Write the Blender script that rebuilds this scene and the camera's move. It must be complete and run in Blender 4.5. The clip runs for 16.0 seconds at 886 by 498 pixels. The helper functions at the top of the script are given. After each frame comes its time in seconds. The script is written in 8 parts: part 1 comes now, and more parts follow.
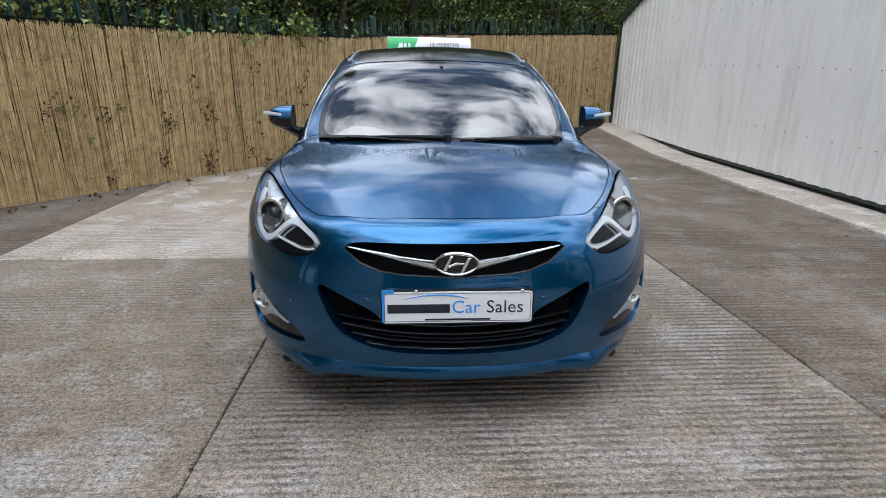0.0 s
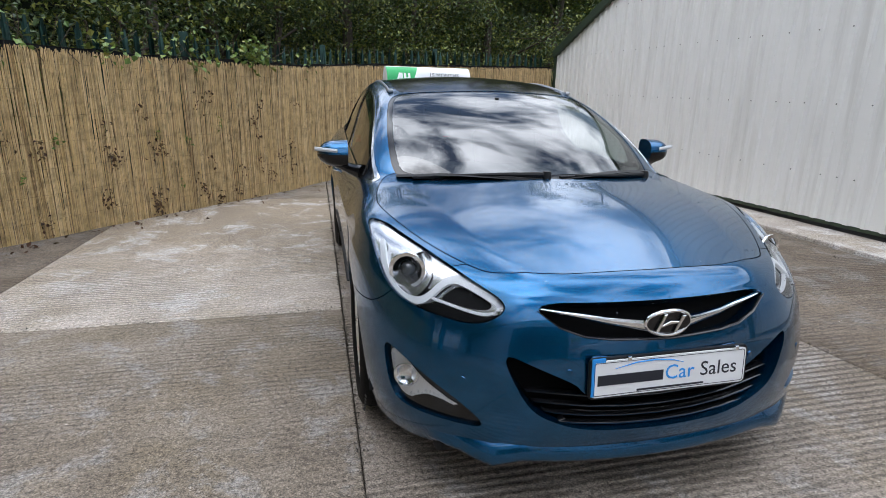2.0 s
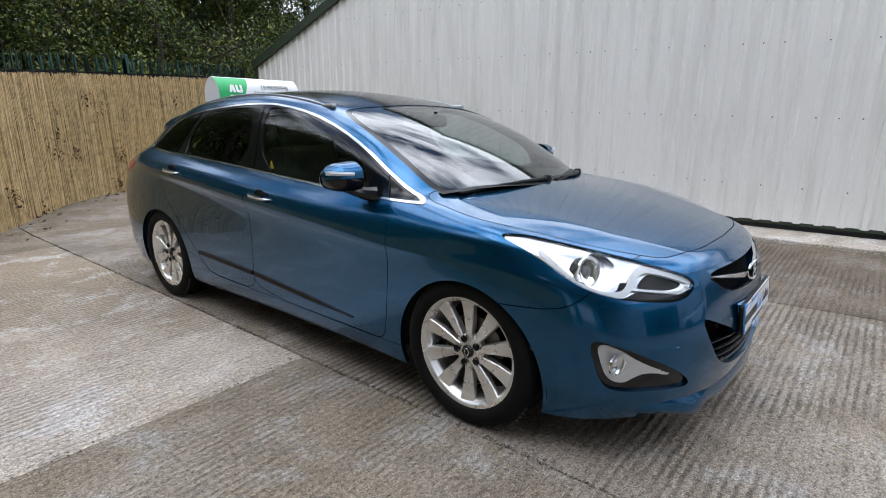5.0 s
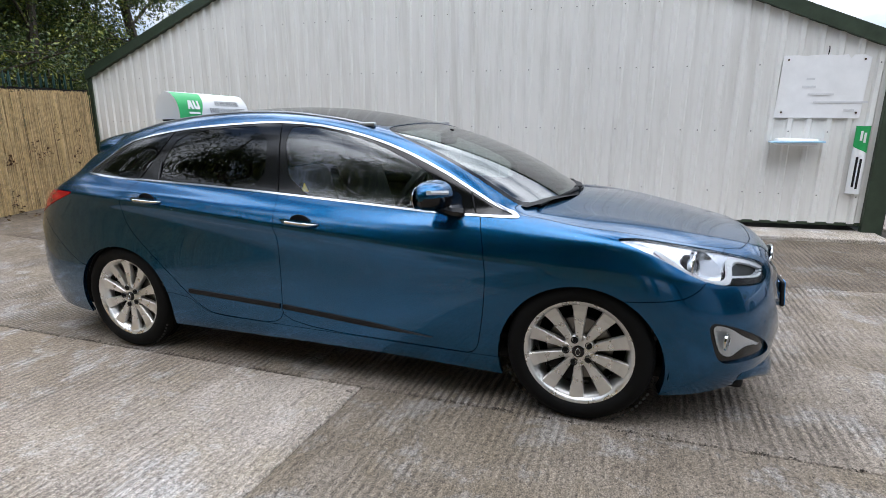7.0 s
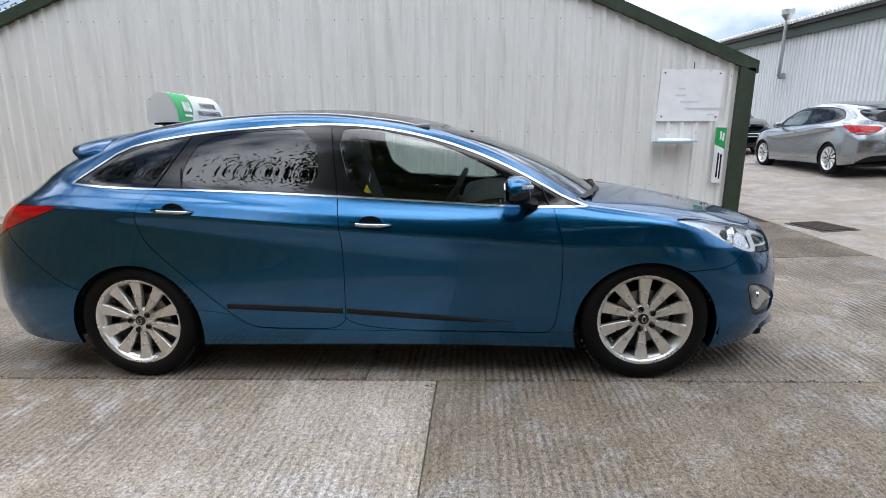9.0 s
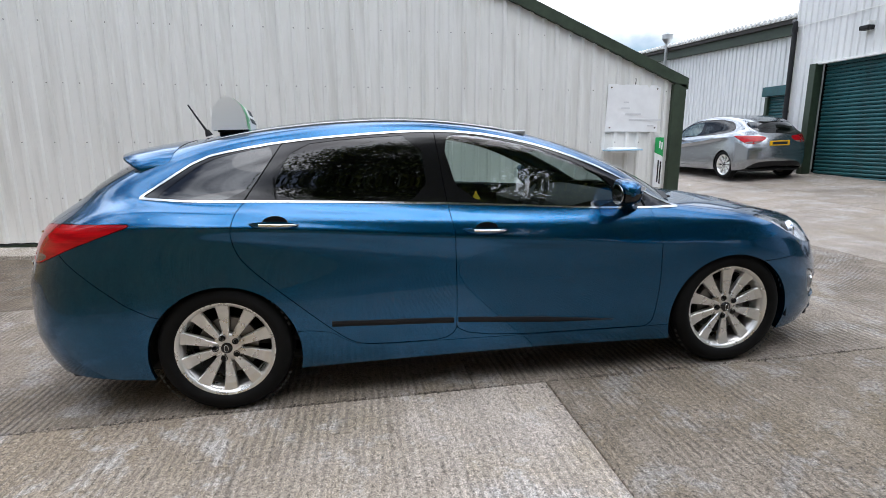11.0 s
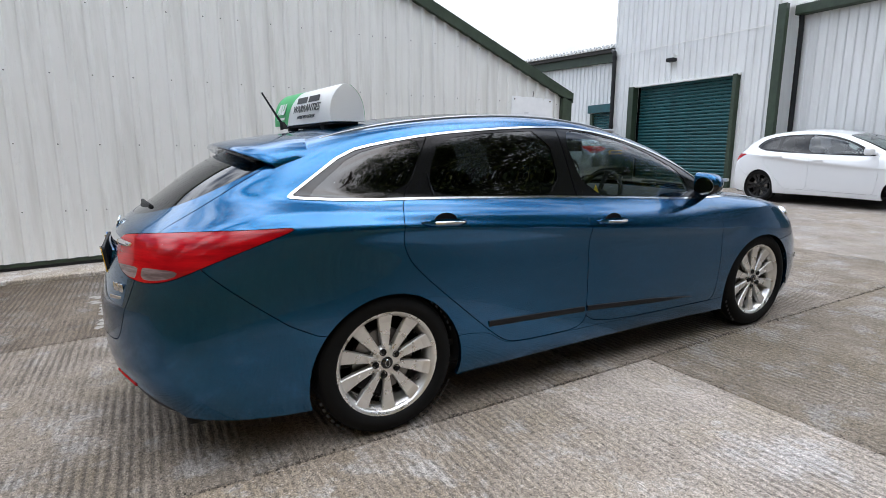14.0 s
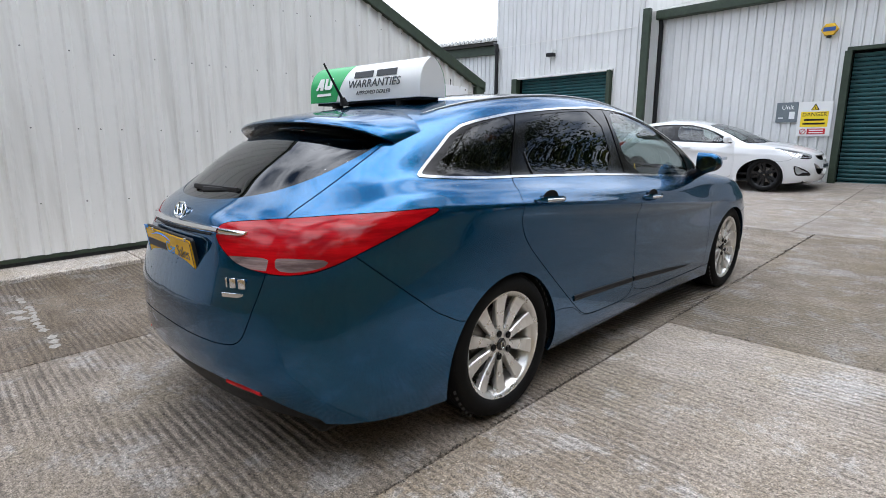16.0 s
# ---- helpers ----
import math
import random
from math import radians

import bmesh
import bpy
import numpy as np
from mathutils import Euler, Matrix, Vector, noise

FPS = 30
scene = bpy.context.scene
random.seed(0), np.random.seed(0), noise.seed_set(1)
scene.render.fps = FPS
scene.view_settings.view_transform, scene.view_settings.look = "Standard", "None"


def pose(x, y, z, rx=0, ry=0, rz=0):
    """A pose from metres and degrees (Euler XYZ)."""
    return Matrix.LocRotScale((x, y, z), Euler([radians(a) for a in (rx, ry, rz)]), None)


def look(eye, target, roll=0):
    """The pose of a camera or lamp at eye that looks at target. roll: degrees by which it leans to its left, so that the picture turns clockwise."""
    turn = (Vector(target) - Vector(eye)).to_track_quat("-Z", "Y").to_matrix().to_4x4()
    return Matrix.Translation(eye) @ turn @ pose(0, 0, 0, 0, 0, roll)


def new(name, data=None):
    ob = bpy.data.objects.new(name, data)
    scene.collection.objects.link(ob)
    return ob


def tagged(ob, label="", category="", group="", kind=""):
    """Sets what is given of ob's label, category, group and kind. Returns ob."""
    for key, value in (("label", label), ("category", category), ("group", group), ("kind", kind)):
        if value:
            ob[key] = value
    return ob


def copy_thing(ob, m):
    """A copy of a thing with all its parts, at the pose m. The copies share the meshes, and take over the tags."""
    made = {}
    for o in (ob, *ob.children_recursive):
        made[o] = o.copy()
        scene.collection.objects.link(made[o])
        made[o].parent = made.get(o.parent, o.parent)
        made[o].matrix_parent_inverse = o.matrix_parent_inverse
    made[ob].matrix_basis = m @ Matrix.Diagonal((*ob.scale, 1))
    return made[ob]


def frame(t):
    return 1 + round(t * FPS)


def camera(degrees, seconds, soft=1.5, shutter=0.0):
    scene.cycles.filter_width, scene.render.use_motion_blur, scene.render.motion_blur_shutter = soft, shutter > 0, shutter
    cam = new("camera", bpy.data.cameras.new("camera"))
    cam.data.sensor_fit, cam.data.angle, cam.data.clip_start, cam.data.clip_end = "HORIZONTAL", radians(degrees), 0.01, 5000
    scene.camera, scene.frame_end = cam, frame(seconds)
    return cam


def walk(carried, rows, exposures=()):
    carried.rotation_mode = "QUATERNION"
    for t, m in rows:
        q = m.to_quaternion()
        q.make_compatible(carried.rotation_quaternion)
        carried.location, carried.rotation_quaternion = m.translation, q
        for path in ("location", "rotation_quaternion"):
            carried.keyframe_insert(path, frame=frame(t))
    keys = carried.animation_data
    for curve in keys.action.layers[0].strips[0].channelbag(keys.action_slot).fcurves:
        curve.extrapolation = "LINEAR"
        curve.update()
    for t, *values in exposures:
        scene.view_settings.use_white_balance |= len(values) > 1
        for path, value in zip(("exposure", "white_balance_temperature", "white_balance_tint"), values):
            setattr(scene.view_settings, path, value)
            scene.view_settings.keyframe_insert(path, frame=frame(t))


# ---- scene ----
cam = camera(79.3, 16.0, soft=0.7)
METRES, EYE, TILT, LEAN, TURN = 10.49, 1.5, 0.0, 0.0, -2.5
PATH = [
    (0, (-0.131, -2.618, 1.28), (-0.04, -0.72, 0.655), 0.4),
    (0.5, (-0.353, -2.568, 1.28), (-0.244, -0.661, 0.687), 1.0),
    (1, (-0.542, -2.444, 1.265), (-0.384, -0.527, 0.716), 1.0),
    (1.5, (-0.735, -2.294, 1.274), (-0.45, -0.389, 0.736), 0.8),
    (2, (-1.008, -2.186, 1.279), (-0.571, -0.305, 0.757), 0.7),
    (2.5, (-1.261, -2.08, 1.269), (-0.621, -0.255, 0.758), 0.5),
    (3, (-1.486, -1.928, 1.25), (-0.644, -0.189, 0.734), 0.2),
    (3.5, (-1.777, -1.804, 1.281), (-0.717, -0.187, 0.77), 0.1),
    (4, (-2.077, -1.68, 1.291), (-0.832, -0.193, 0.802), 0.1),
    (4.2, (-2.176, -1.603, 1.281), (-0.874, -0.166, 0.794), -0.1),
    (6.3, (-2.933, -0.644, 1.338), (-1.205, 0.249, 0.872), -1.0),
    (6.5, (-2.987, -0.541, 1.334), (-1.227, 0.291, 0.874), -1.1),
    (7, (-3.176, -0.239, 1.34), (-1.355, 0.454, 0.891), -1.2),
    (7.5, (-3.287, 0.029, 1.327), (-1.418, 0.575, 0.871), -1.3),
    (8, (-3.388, 0.279, 1.347), (-1.484, 0.683, 0.887), -1.5),
    (8.5, (-3.525, 0.582, 1.353), (-1.594, 0.842, 0.9), -1.6),
    (9, (-3.581, 0.855, 1.342), (-1.635, 0.994, 0.9), -1.6),
    (9.2, (-3.568, 0.939, 1.328), (-1.621, 1.054, 0.886), -1.9),
    (11.3, (-3.538, 2.229, 1.344), (-1.612, 1.881, 0.934), -1.7),
    (11.5, (-3.524, 2.356, 1.353), (-1.607, 1.964, 0.939), -1.6),
    (12, (-3.466, 2.657, 1.36), (-1.572, 2.147, 0.971), -1.4),
    (12.5, (-3.34, 2.904, 1.337), (-1.47, 2.305, 0.954), -1.5),
    (13, (-3.224, 3.142, 1.337), (-1.389, 2.445, 0.957), -1.4),
    (13.5, (-3.142, 3.416, 1.328), (-1.357, 2.596, 0.949), -1.3),
    (14, (-2.987, 3.636, 1.298), (-1.265, 2.693, 0.914), -1.3),
    (14.5, (-2.799, 3.845, 1.29), (-1.146, 2.788, 0.901), -1.3),
    (15, (-2.662, 4.101, 1.29), (-1.087, 2.932, 0.897), -1.3),
    (15.5, (-2.508, 4.332, 1.286), (-1.026, 3.051, 0.885), -1.1),
    (16, (-2.283, 4.516, 1.259), (-0.882, 3.153, 0.832), -1.0),
]
walk(cam, [(t, look(eye, target, roll)) for t, eye, target, roll in PATH],
     [(0, .55), (1.5, .58), (4.0, .58), (6.5, .70), (9.0, .69), (16.0, .66)])


# ================= light =================
world = bpy.data.worlds.new("sky")
scene.world = world
world.use_nodes = True
wn, wl = world.node_tree.nodes, world.node_tree.links
wn.clear()
SUN_EL, SUN_AZ = 66, 250      # degrees; azimuth counted from +y towards +x
sky = wn.new("ShaderNodeTexSky")
sky.sky_type, sky.sun_disc = "NISHITA", False
sky.sun_elevation, sky.sun_rotation = radians(SUN_EL), radians(SUN_AZ)
sky.air_density, sky.dust_density, sky.ozone_density = 1.0, 1.2, 1.5
co = wn.new("ShaderNodeTexCoord")
flat = wn.new("ShaderNodeMapping")            # clouds drawn out towards the horizon
flat.inputs["Scale"].default_value = (1.0, 1.0, 2.0)
flat.inputs["Location"].default_value = (3.7, 1.2, 0)
clouds = wn.new("ShaderNodeTexNoise")
clouds.inputs["Scale"].default_value, clouds.inputs["Detail"].default_value, clouds.inputs["Roughness"].default_value = 3.0, 6, .54
clouds.inputs["Distortion"].default_value = .35
cover = wn.new("ShaderNodeValToRGB")
cover.color_ramp.elements[0].position, cover.color_ramp.elements[1].position = .385, .54
shade = wn.new("ShaderNodeTexNoise")
shade.inputs["Scale"].default_value, shade.inputs["Detail"].default_value = 3.1, 6
tone = wn.new("ShaderNodeValToRGB")
tone.color_ramp.elements[0].position, tone.color_ramp.elements[1].position = .35, .68
tone.color_ramp.elements[0].color, tone.color_ramp.elements[1].color = (7.4, 8.0, 9.1, 1), (15.0, 15.9, 17.6, 1)
mixc = wn.new("ShaderNodeMix")
mixc.data_type = "RGBA"
back = wn.new("ShaderNodeBackground")
back.inputs["Strength"].default_value = .10
wout = wn.new("ShaderNodeOutputWorld")
wl.new(co.outputs["Generated"], flat.inputs["Vector"])
wl.new(flat.outputs[0], clouds.inputs["Vector"])
wl.new(flat.outputs[0], shade.inputs["Vector"])
wl.new(clouds.outputs["Fac"], cover.inputs["Fac"])
wl.new(shade.outputs["Fac"], tone.inputs["Fac"])
# overcast skies are brighter overhead than near the horizon
sep = wn.new("ShaderNodeSeparateXYZ")
wl.new(co.outputs["Generated"], sep.inputs[0])
lift = wn.new("ShaderNodeMapRange")
for k, v in (("From Min", 0.0), ("From Max", 1.0), ("To Min", .42), ("To Max", 2.2)):
    lift.inputs[k].default_value = v
wl.new(sep.outputs["Z"], lift.inputs["Value"])
graded = wn.new("ShaderNodeVectorMath")
graded.operation = "SCALE"
wl.new(tone.outputs[0], graded.inputs[0])
wl.new(lift.outputs[0], graded.inputs["Scale"])
wl.new(cover.outputs[0], mixc.inputs["Factor"])
wl.new(sky.outputs[0], mixc.inputs["A"])
wl.new(graded.outputs[0], mixc.inputs["B"])
wl.new(mixc.outputs["Result"], back.inputs["Color"])
wl.new(back.outputs[0], wout.inputs["Surface"])
sun = new("sun", bpy.data.lights.new("sun", "SUN"))
sun.data.energy, sun.data.angle, sun.data.color = .7, radians(60), (1.0, .985, .975)
az, el = radians(SUN_AZ), radians(SUN_EL)
sun.matrix_world = look((0, 0, 30), (-math.sin(az) * math.cos(el) * 10, -math.cos(az) * math.cos(el) * 10, 30 - math.sin(el) * 10))

# ================= materials =================


class Mat:
    """A small wrapper for node materials."""

    def __init__(self, name, color=(.5, .5, .5), rough=.5, metal=0.0, **kw):
        self.m = bpy.data.materials.new(name)
        self.m.use_nodes = True
        self.t = self.m.node_tree
        self.b = self.t.nodes["Principled BSDF"]
        self.out = self.t.nodes["Material Output"]
        self.set("Base Color", (*color, 1)), self.set("Roughness", rough), self.set("Metallic", metal)
        for k, v in kw.items():
            self.set(k.replace("_", " "), v)

    def set(self, k, v):
        self.b.inputs[k].default_value = v

    def node(self, kind, **kw):
        n = self.t.nodes.new("ShaderNode" + kind)
        for k, v in kw.items():
            n.inputs[k.replace("_", " ")].default_value = v
        return n

    def link(self, a, b):
        self.t.links.new(a, b)

    def coords(self, scale=(1, 1, 1), kind="Object", rot=(0, 0, 0)):
        c = self.node("TexCoord")
        mp = self.node("Mapping", Scale=scale, Rotation=[radians(a) for a in rot])
        self.link(c.outputs[kind], mp.inputs["Vector"])
        return mp.outputs[0]

    def noise(self, vec, scale, detail=6, rough=.55, dist=0):
        n = self.node("TexNoise", Scale=scale, Detail=detail, Roughness=rough, Distortion=dist)
        self.link(vec, n.inputs["Vector"])
        return n.outputs["Fac"]

    def ramp(self, fac, stops):
        r = self.node("ValToRGB")
        while len(r.color_ramp.elements) < len(stops):
            r.color_ramp.elements.new(.5)
        for e, (p, c) in zip(r.color_ramp.elements, stops):
            e.position = p
            e.color = (c, c, c, 1) if isinstance(c, (int, float)) else (*c, 1)
        self.link(fac, r.inputs["Fac"])
        return r.outputs["Color"]

    def mix(self, fac, a, b, how="MIX"):
        n = self.t.nodes.new("ShaderNodeMix")
        n.data_type, n.blend_type = "RGBA", how
        for v, k in ((fac, "Factor"), (a, "A"), (b, "B")):
            if isinstance(v, (int, float)):
                n.inputs[k].default_value = v if k == "Factor" else (v, v, v, 1)
            elif isinstance(v, tuple):
                n.inputs[k].default_value = (*v, 1)
            else:
                self.link(v, n.inputs[k])
        return n.outputs["Result"]

    def math(self, op, a, b=0.0):
        n = self.t.nodes.new("ShaderNodeMath")
        n.operation = op
        for i, v in enumerate((a, b)):
            if isinstance(v, (int, float)):
                n.inputs[i].default_value = v
            else:
                self.link(v, n.inputs[i])
        return n.outputs[0]

    def bump(self, height, strength=.3, dist=.01, after=None):
        n = self.node("Bump", Strength=strength, Distance=dist)
        self.link(height, n.inputs["Height"])
        if after is not None:
            self.link(after, n.inputs["Normal"])
        self.link(n.outputs[0], self.b.inputs["Normal"])
        return n.outputs[0]

    def color(self, c):
        self.link(c, self.b.inputs["Base Color"])

    def rough(self, c):
        self.link(c, self.b.inputs["Roughness"])


def concrete(name, pale, dark, ridges=1.0, wet=0.0, worn=None):
    """Tamped yard concrete: broken ridges across the bay, stains, grit, pebbles worn bare, pale laitance."""
    m = Mat(name, rough=.85)
    g = m.node("NewGeometry").outputs["Position"]

    def streaks(sx, sy, detail, rough):
        mp = m.node("Mapping", Scale=(sx, sy, 1.0))
        m.link(g, mp.inputs["Vector"])
        return m.noise(mp.outputs[0], 1.0, detail, rough, .2)
    big = m.noise(g, .7, 6, .62, .5)
    mid = m.noise(g, 3.2, 9, .72, .4)
    grit = m.noise(g, 150, 2, .8)
    speck = m.noise(g, 52, 4, .75)
    coarse, fine, drag = streaks(2.4, 21, 7, .68), streaks(16, 60, 4, .7), streaks(.6, 5.0, 8, .72)
    # tamped ridges, about 4 cm apart, wandering and worn away in patches
    wob = m.math("MULTIPLY", streaks(1.6, 9, 5, .65), .035)
    sp = m.node("SeparateXYZ")
    m.link(g, sp.inputs[0])
    yy = m.math("ADD", sp.outputs["Y"], wob)
    comb = m.math("ADD", m.math("MULTIPLY", m.math("SINE", m.math("MULTIPLY", yy, 2 * math.pi / .041)), .5), .5)
    comb = m.math("MULTIPLY", comb, m.ramp(streaks(5, 26, 5, .7), [(.30, .2), (.60, 1)]))
    patch = m.ramp(m.noise(g, 1.0, 6, .68), [(.42, .05), (.58, 1)])
    c = m.mix(m.ramp(big, [(.34, 0), (.66, 1)]), dark, pale)
    c = m.mix(m.math("MULTIPLY", m.ramp(m.noise(g, 1.5, 8, .7, .6), [(.44, 0), (.62, 1)]), .6), c, (dark[0] * .92, dark[1] * .88, dark[2] * .72))
    c = m.mix(m.math("MULTIPLY", m.ramp(drag, [(.48, 0), (.66, 1)]), .45), c, tuple(min(.8, a * 1.18) for a in pale))
    c = m.mix(m.math("MULTIPLY", m.ramp(mid, [(.46, 0), (.66, 1)]), .45), c, tuple(a * .66 for a in dark))
    if worn:                    # one end of the bay is brown with dirt, the other bare
        edge = m.math("ADD", sp.outputs["Y"], m.math("MULTIPLY", m.math("SUBTRACT", mid, .5), 3.2))
        mr = m.node("MapRange")
        mr.inputs["From Min"].default_value, mr.inputs["From Max"].default_value = worn
        m.link(edge, mr.inputs["Value"])
        c = m.mix(m.math("MULTIPLY", mr.outputs[0], .92), c, (dark[0] * .72, dark[1] * .67, dark[2] * .57))
    lime = m.math("MULTIPLY", m.ramp(m.noise(g, 2.3, 10, .76, .3), [(.52, 0), (.60, 1)]), .55)
    c = m.mix(lime, c, tuple(min(.75, (pale[1] * .8 + a * .2) * 1.35) for a in pale))
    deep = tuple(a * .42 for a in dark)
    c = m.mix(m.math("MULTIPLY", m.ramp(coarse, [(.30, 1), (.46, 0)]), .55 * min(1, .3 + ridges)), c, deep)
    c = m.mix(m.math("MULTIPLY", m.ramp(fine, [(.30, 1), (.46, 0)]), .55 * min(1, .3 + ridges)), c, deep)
    # groove bottoms are also darkened in the colour, on top of the bump's own shading
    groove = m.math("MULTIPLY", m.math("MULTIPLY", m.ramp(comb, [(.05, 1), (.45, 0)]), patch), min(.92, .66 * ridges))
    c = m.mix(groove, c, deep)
    c = m.mix(1.0, c, m.ramp(speck, [(.34, .42), (.48, 1.0), (.64, 1.45)]), "MULTIPLY")
    c = m.mix(1.0, c, m.ramp(grit, [(.36, .48), (.50, 1.0), (.64, 1.48)]), "MULTIPLY")
    peb = m.node("TexVoronoi", Scale=75)
    m.link(g, peb.inputs["Vector"])
    pick = m.math("MULTIPLY", m.ramp(peb.outputs["Distance"], [(.16, 1), (.30, 0)]), m.ramp(peb.outputs["Color"], [(.60, 0), (.70, 1)]))
    c = m.mix(m.math("MULTIPLY", pick, .65), c, tuple(min(.85, a * 1.55) for a in pale))
    m.color(c)
    rid = m.math("MULTIPLY", m.math("ADD", comb, m.math("ADD", m.math("MULTIPLY", coarse, .6), m.math("MULTIPLY", fine, .5))), m.math("MULTIPLY", patch, ridges))
    h = m.math("ADD", rid, m.math("ADD", m.math("MULTIPLY", grit, .22), m.math("MULTIPLY", speck, .35)))
    m.bump(h, .8, .012)
    m.rough(m.ramp(m.noise(g, .7, 5, .6), [(.36, .9 - wet * .62), (.58, .88)]))
    m.set("Specular IOR Level", .3)
    return m.m


def painted_sheet(name, col, dirt, rough=.45):
    """Plastisol-coated steel sheet with rain streaks and a grimy foot."""
    m = Mat(name, rough=rough)
    g = m.node("NewGeometry").outputs["Position"]
    mp = m.node("Mapping", Scale=(2.2, 2.2, .18))
    m.link(g, mp.inputs["Vector"])
    streak = m.noise(mp.outputs[0], 3.0, 8, .62)
    blot = m.noise(g, 1.1, 5, .6, .3)
    fine = m.noise(g, 26, 5, .65)
    c = m.mix(m.math("MULTIPLY", m.ramp(streak, [(.48, 0), (.75, 1)]), .55), col, dirt)
    c = m.mix(m.math("MULTIPLY", m.ramp(blot, [(.45, 0), (.75, 1)]), .3), c, tuple(a * .86 for a in col))
    c = m.mix(m.math("MULTIPLY", m.ramp(fine, [(.62, 0), (.75, 1)]), .3), c, dirt)
    m.color(c)
    m.bump(m.noise(g, 2.0, 3), .12, .02)
    m.rough(m.ramp(fine, [(.3, rough - .08), (.7, rough + .15)]))
    return m.m


def plain(name, col, rough=.5, metal=0.0, grain=0.0, scale=40, var=.12, **kw):
    """A surface with a little mottling and relief."""
    m = Mat(name, col, rough, metal, **kw)
    v = m.coords()
    n = m.noise(v, scale, 6, .6)
    big = m.noise(v, scale * .08, 4, .6)
    c = m.mix(m.ramp(n, [(.3, 0), (.7, 1)]), tuple(a * (1 - var) for a in col), tuple(min(1, a * (1 + var)) for a in col))
    c = m.mix(m.math("MULTIPLY", m.ramp(big, [(.4, 0), (.7, 1)]), var), c, tuple(a * .5 for a in col))
    m.color(c)
    m.rough(m.ramp(n, [(.3, max(.02, rough - .06)), (.7, min(1, rough + .08))]))
    if grain:
        m.bump(n, grain, .004)
    return m.m


def by_piece(name, cols, rough=.7, dark=.5, scale=30, island=True, bump=.3):
    """Colours that change from piece to piece."""
    m = Mat(name, rough=rough)
    rnd = m.node("NewGeometry").outputs["Random Per Island"] if island else m.node("ObjectInfo").outputs["Random"]
    c = m.ramp(rnd, [(i / max(1, len(cols) - 1), k) for i, k in enumerate(cols)])
    g = m.node("NewGeometry").outputs["Position"]
    n = m.noise(g, scale, 5, .65)
    c = m.mix(m.math("MULTIPLY", m.ramp(n, [(.45, 0), (.75, 1)]), dark), c, tuple(a * .35 for a in cols[0]))
    m.color(c)
    if bump:
        m.bump(n, bump, .004)
    return m


def car_paint(name, deep, flake, metal=.92, base=.25):
    """Metallic lacquer: flakes under a clear coat, with a faint film of dust."""
    m = Mat(name, deep, base, metal)
    v = m.coords()
    fl = m.node("TexVoronoi", Scale=1500)
    m.link(v, fl.inputs["Vector"])
    c = m.mix(m.ramp(fl.outputs["Color"], [(.2, 0), (.95, 1)]), deep, flake)
    dust = m.noise(v, 42, 5, .7, .2)
    c = m.mix(m.math("MULTIPLY", m.ramp(dust, [(.55, 0), (.85, 1)]), .03), c, (.16, .16, .15))
    m.color(c)
    m.set("Coat Weight", .85), m.set("Coat IOR", 1.5)
    m.link(m.ramp(dust, [(.5, .004), (.85, .016)]), m.b.inputs["Coat Roughness"])
    return m.m


def glass(name, tint, ior=1.5, weak=1.0):
    """Thin window glass: clear or tinted, with a mirror sheen that grows at low angles."""
    m = Mat(name)
    t = m.t
    t.nodes.remove(m.b)
    tr = m.node("BsdfTransparent", Color=(*tint, 1))
    gl = m.node("BsdfGlossy", Roughness=.008, Color=(1, 1, 1, 1))
    fr = m.node("LayerWeight", Blend=.5)
    mixn = m.node("MixShader")
    f0 = ((ior - 1) / (ior + 1)) ** 2 * weak
    f = m.math("ADD", m.math("MULTIPLY", m.math("POWER", fr.outputs["Facing"], 5.0), 1 - f0), f0)
    m.link(f, mixn.inputs[0]), m.link(tr.outputs[0], mixn.inputs[1]), m.link(gl.outputs[0], mixn.inputs[2])
    m.link(mixn.outputs[0], m.out.inputs["Surface"])
    return m.m


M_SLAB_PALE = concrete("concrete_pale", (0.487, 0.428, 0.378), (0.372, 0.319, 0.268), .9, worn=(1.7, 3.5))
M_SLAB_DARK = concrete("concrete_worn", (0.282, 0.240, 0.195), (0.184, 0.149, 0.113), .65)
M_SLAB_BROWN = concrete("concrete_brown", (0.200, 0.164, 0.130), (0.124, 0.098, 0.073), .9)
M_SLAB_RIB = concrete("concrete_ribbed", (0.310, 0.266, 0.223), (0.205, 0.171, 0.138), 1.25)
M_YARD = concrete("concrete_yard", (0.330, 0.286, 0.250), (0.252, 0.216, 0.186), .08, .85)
M_EARTH = plain("dark_soil", (.055, .047, .036), .95, grain=.9, scale=18, var=.4)
M_KERB = concrete("concrete_kerb", (0.472, 0.426, 0.380), (0.338, 0.297, 0.258), .0)
M_SHEET = painted_sheet("white_sheet_metal", (.79, .79, .765), (.49, .48, .44), .42)
M_SHEET_B = painted_sheet("light_grey_sheet_metal", (.74, .745, .735), (.52, .52, .50), .45)
M_TRIM = plain("dark_green_trim", (.028, .046, .026), .5, scale=9, var=.35)
M_GREENPAINT = plain("green_fence_paint", (.012, .055, .045), .55, scale=14, var=.4, grain=.2)
M_TEAL = plain("teal_shutter_paint", (.012, .085, .095), .42, scale=6, var=.25)
M_TEAL_DARK = plain("dark_teal_trim", (.010, .060, .072), .5, scale=6, var=.25)
M_BLACK = plain("black_plastic", (.010, .010, .011), .55, scale=60, grain=.15, Specular_IOR_Level=.3)
M_GLOSSBLACK = Mat("gloss_black", (.006, .006, .007), .12).m
# near-black that stands in for the shade in openings and gaps
M_DARK = plain("dark_void", (.005, .005, .005), .9, Specular_IOR_Level=.05)
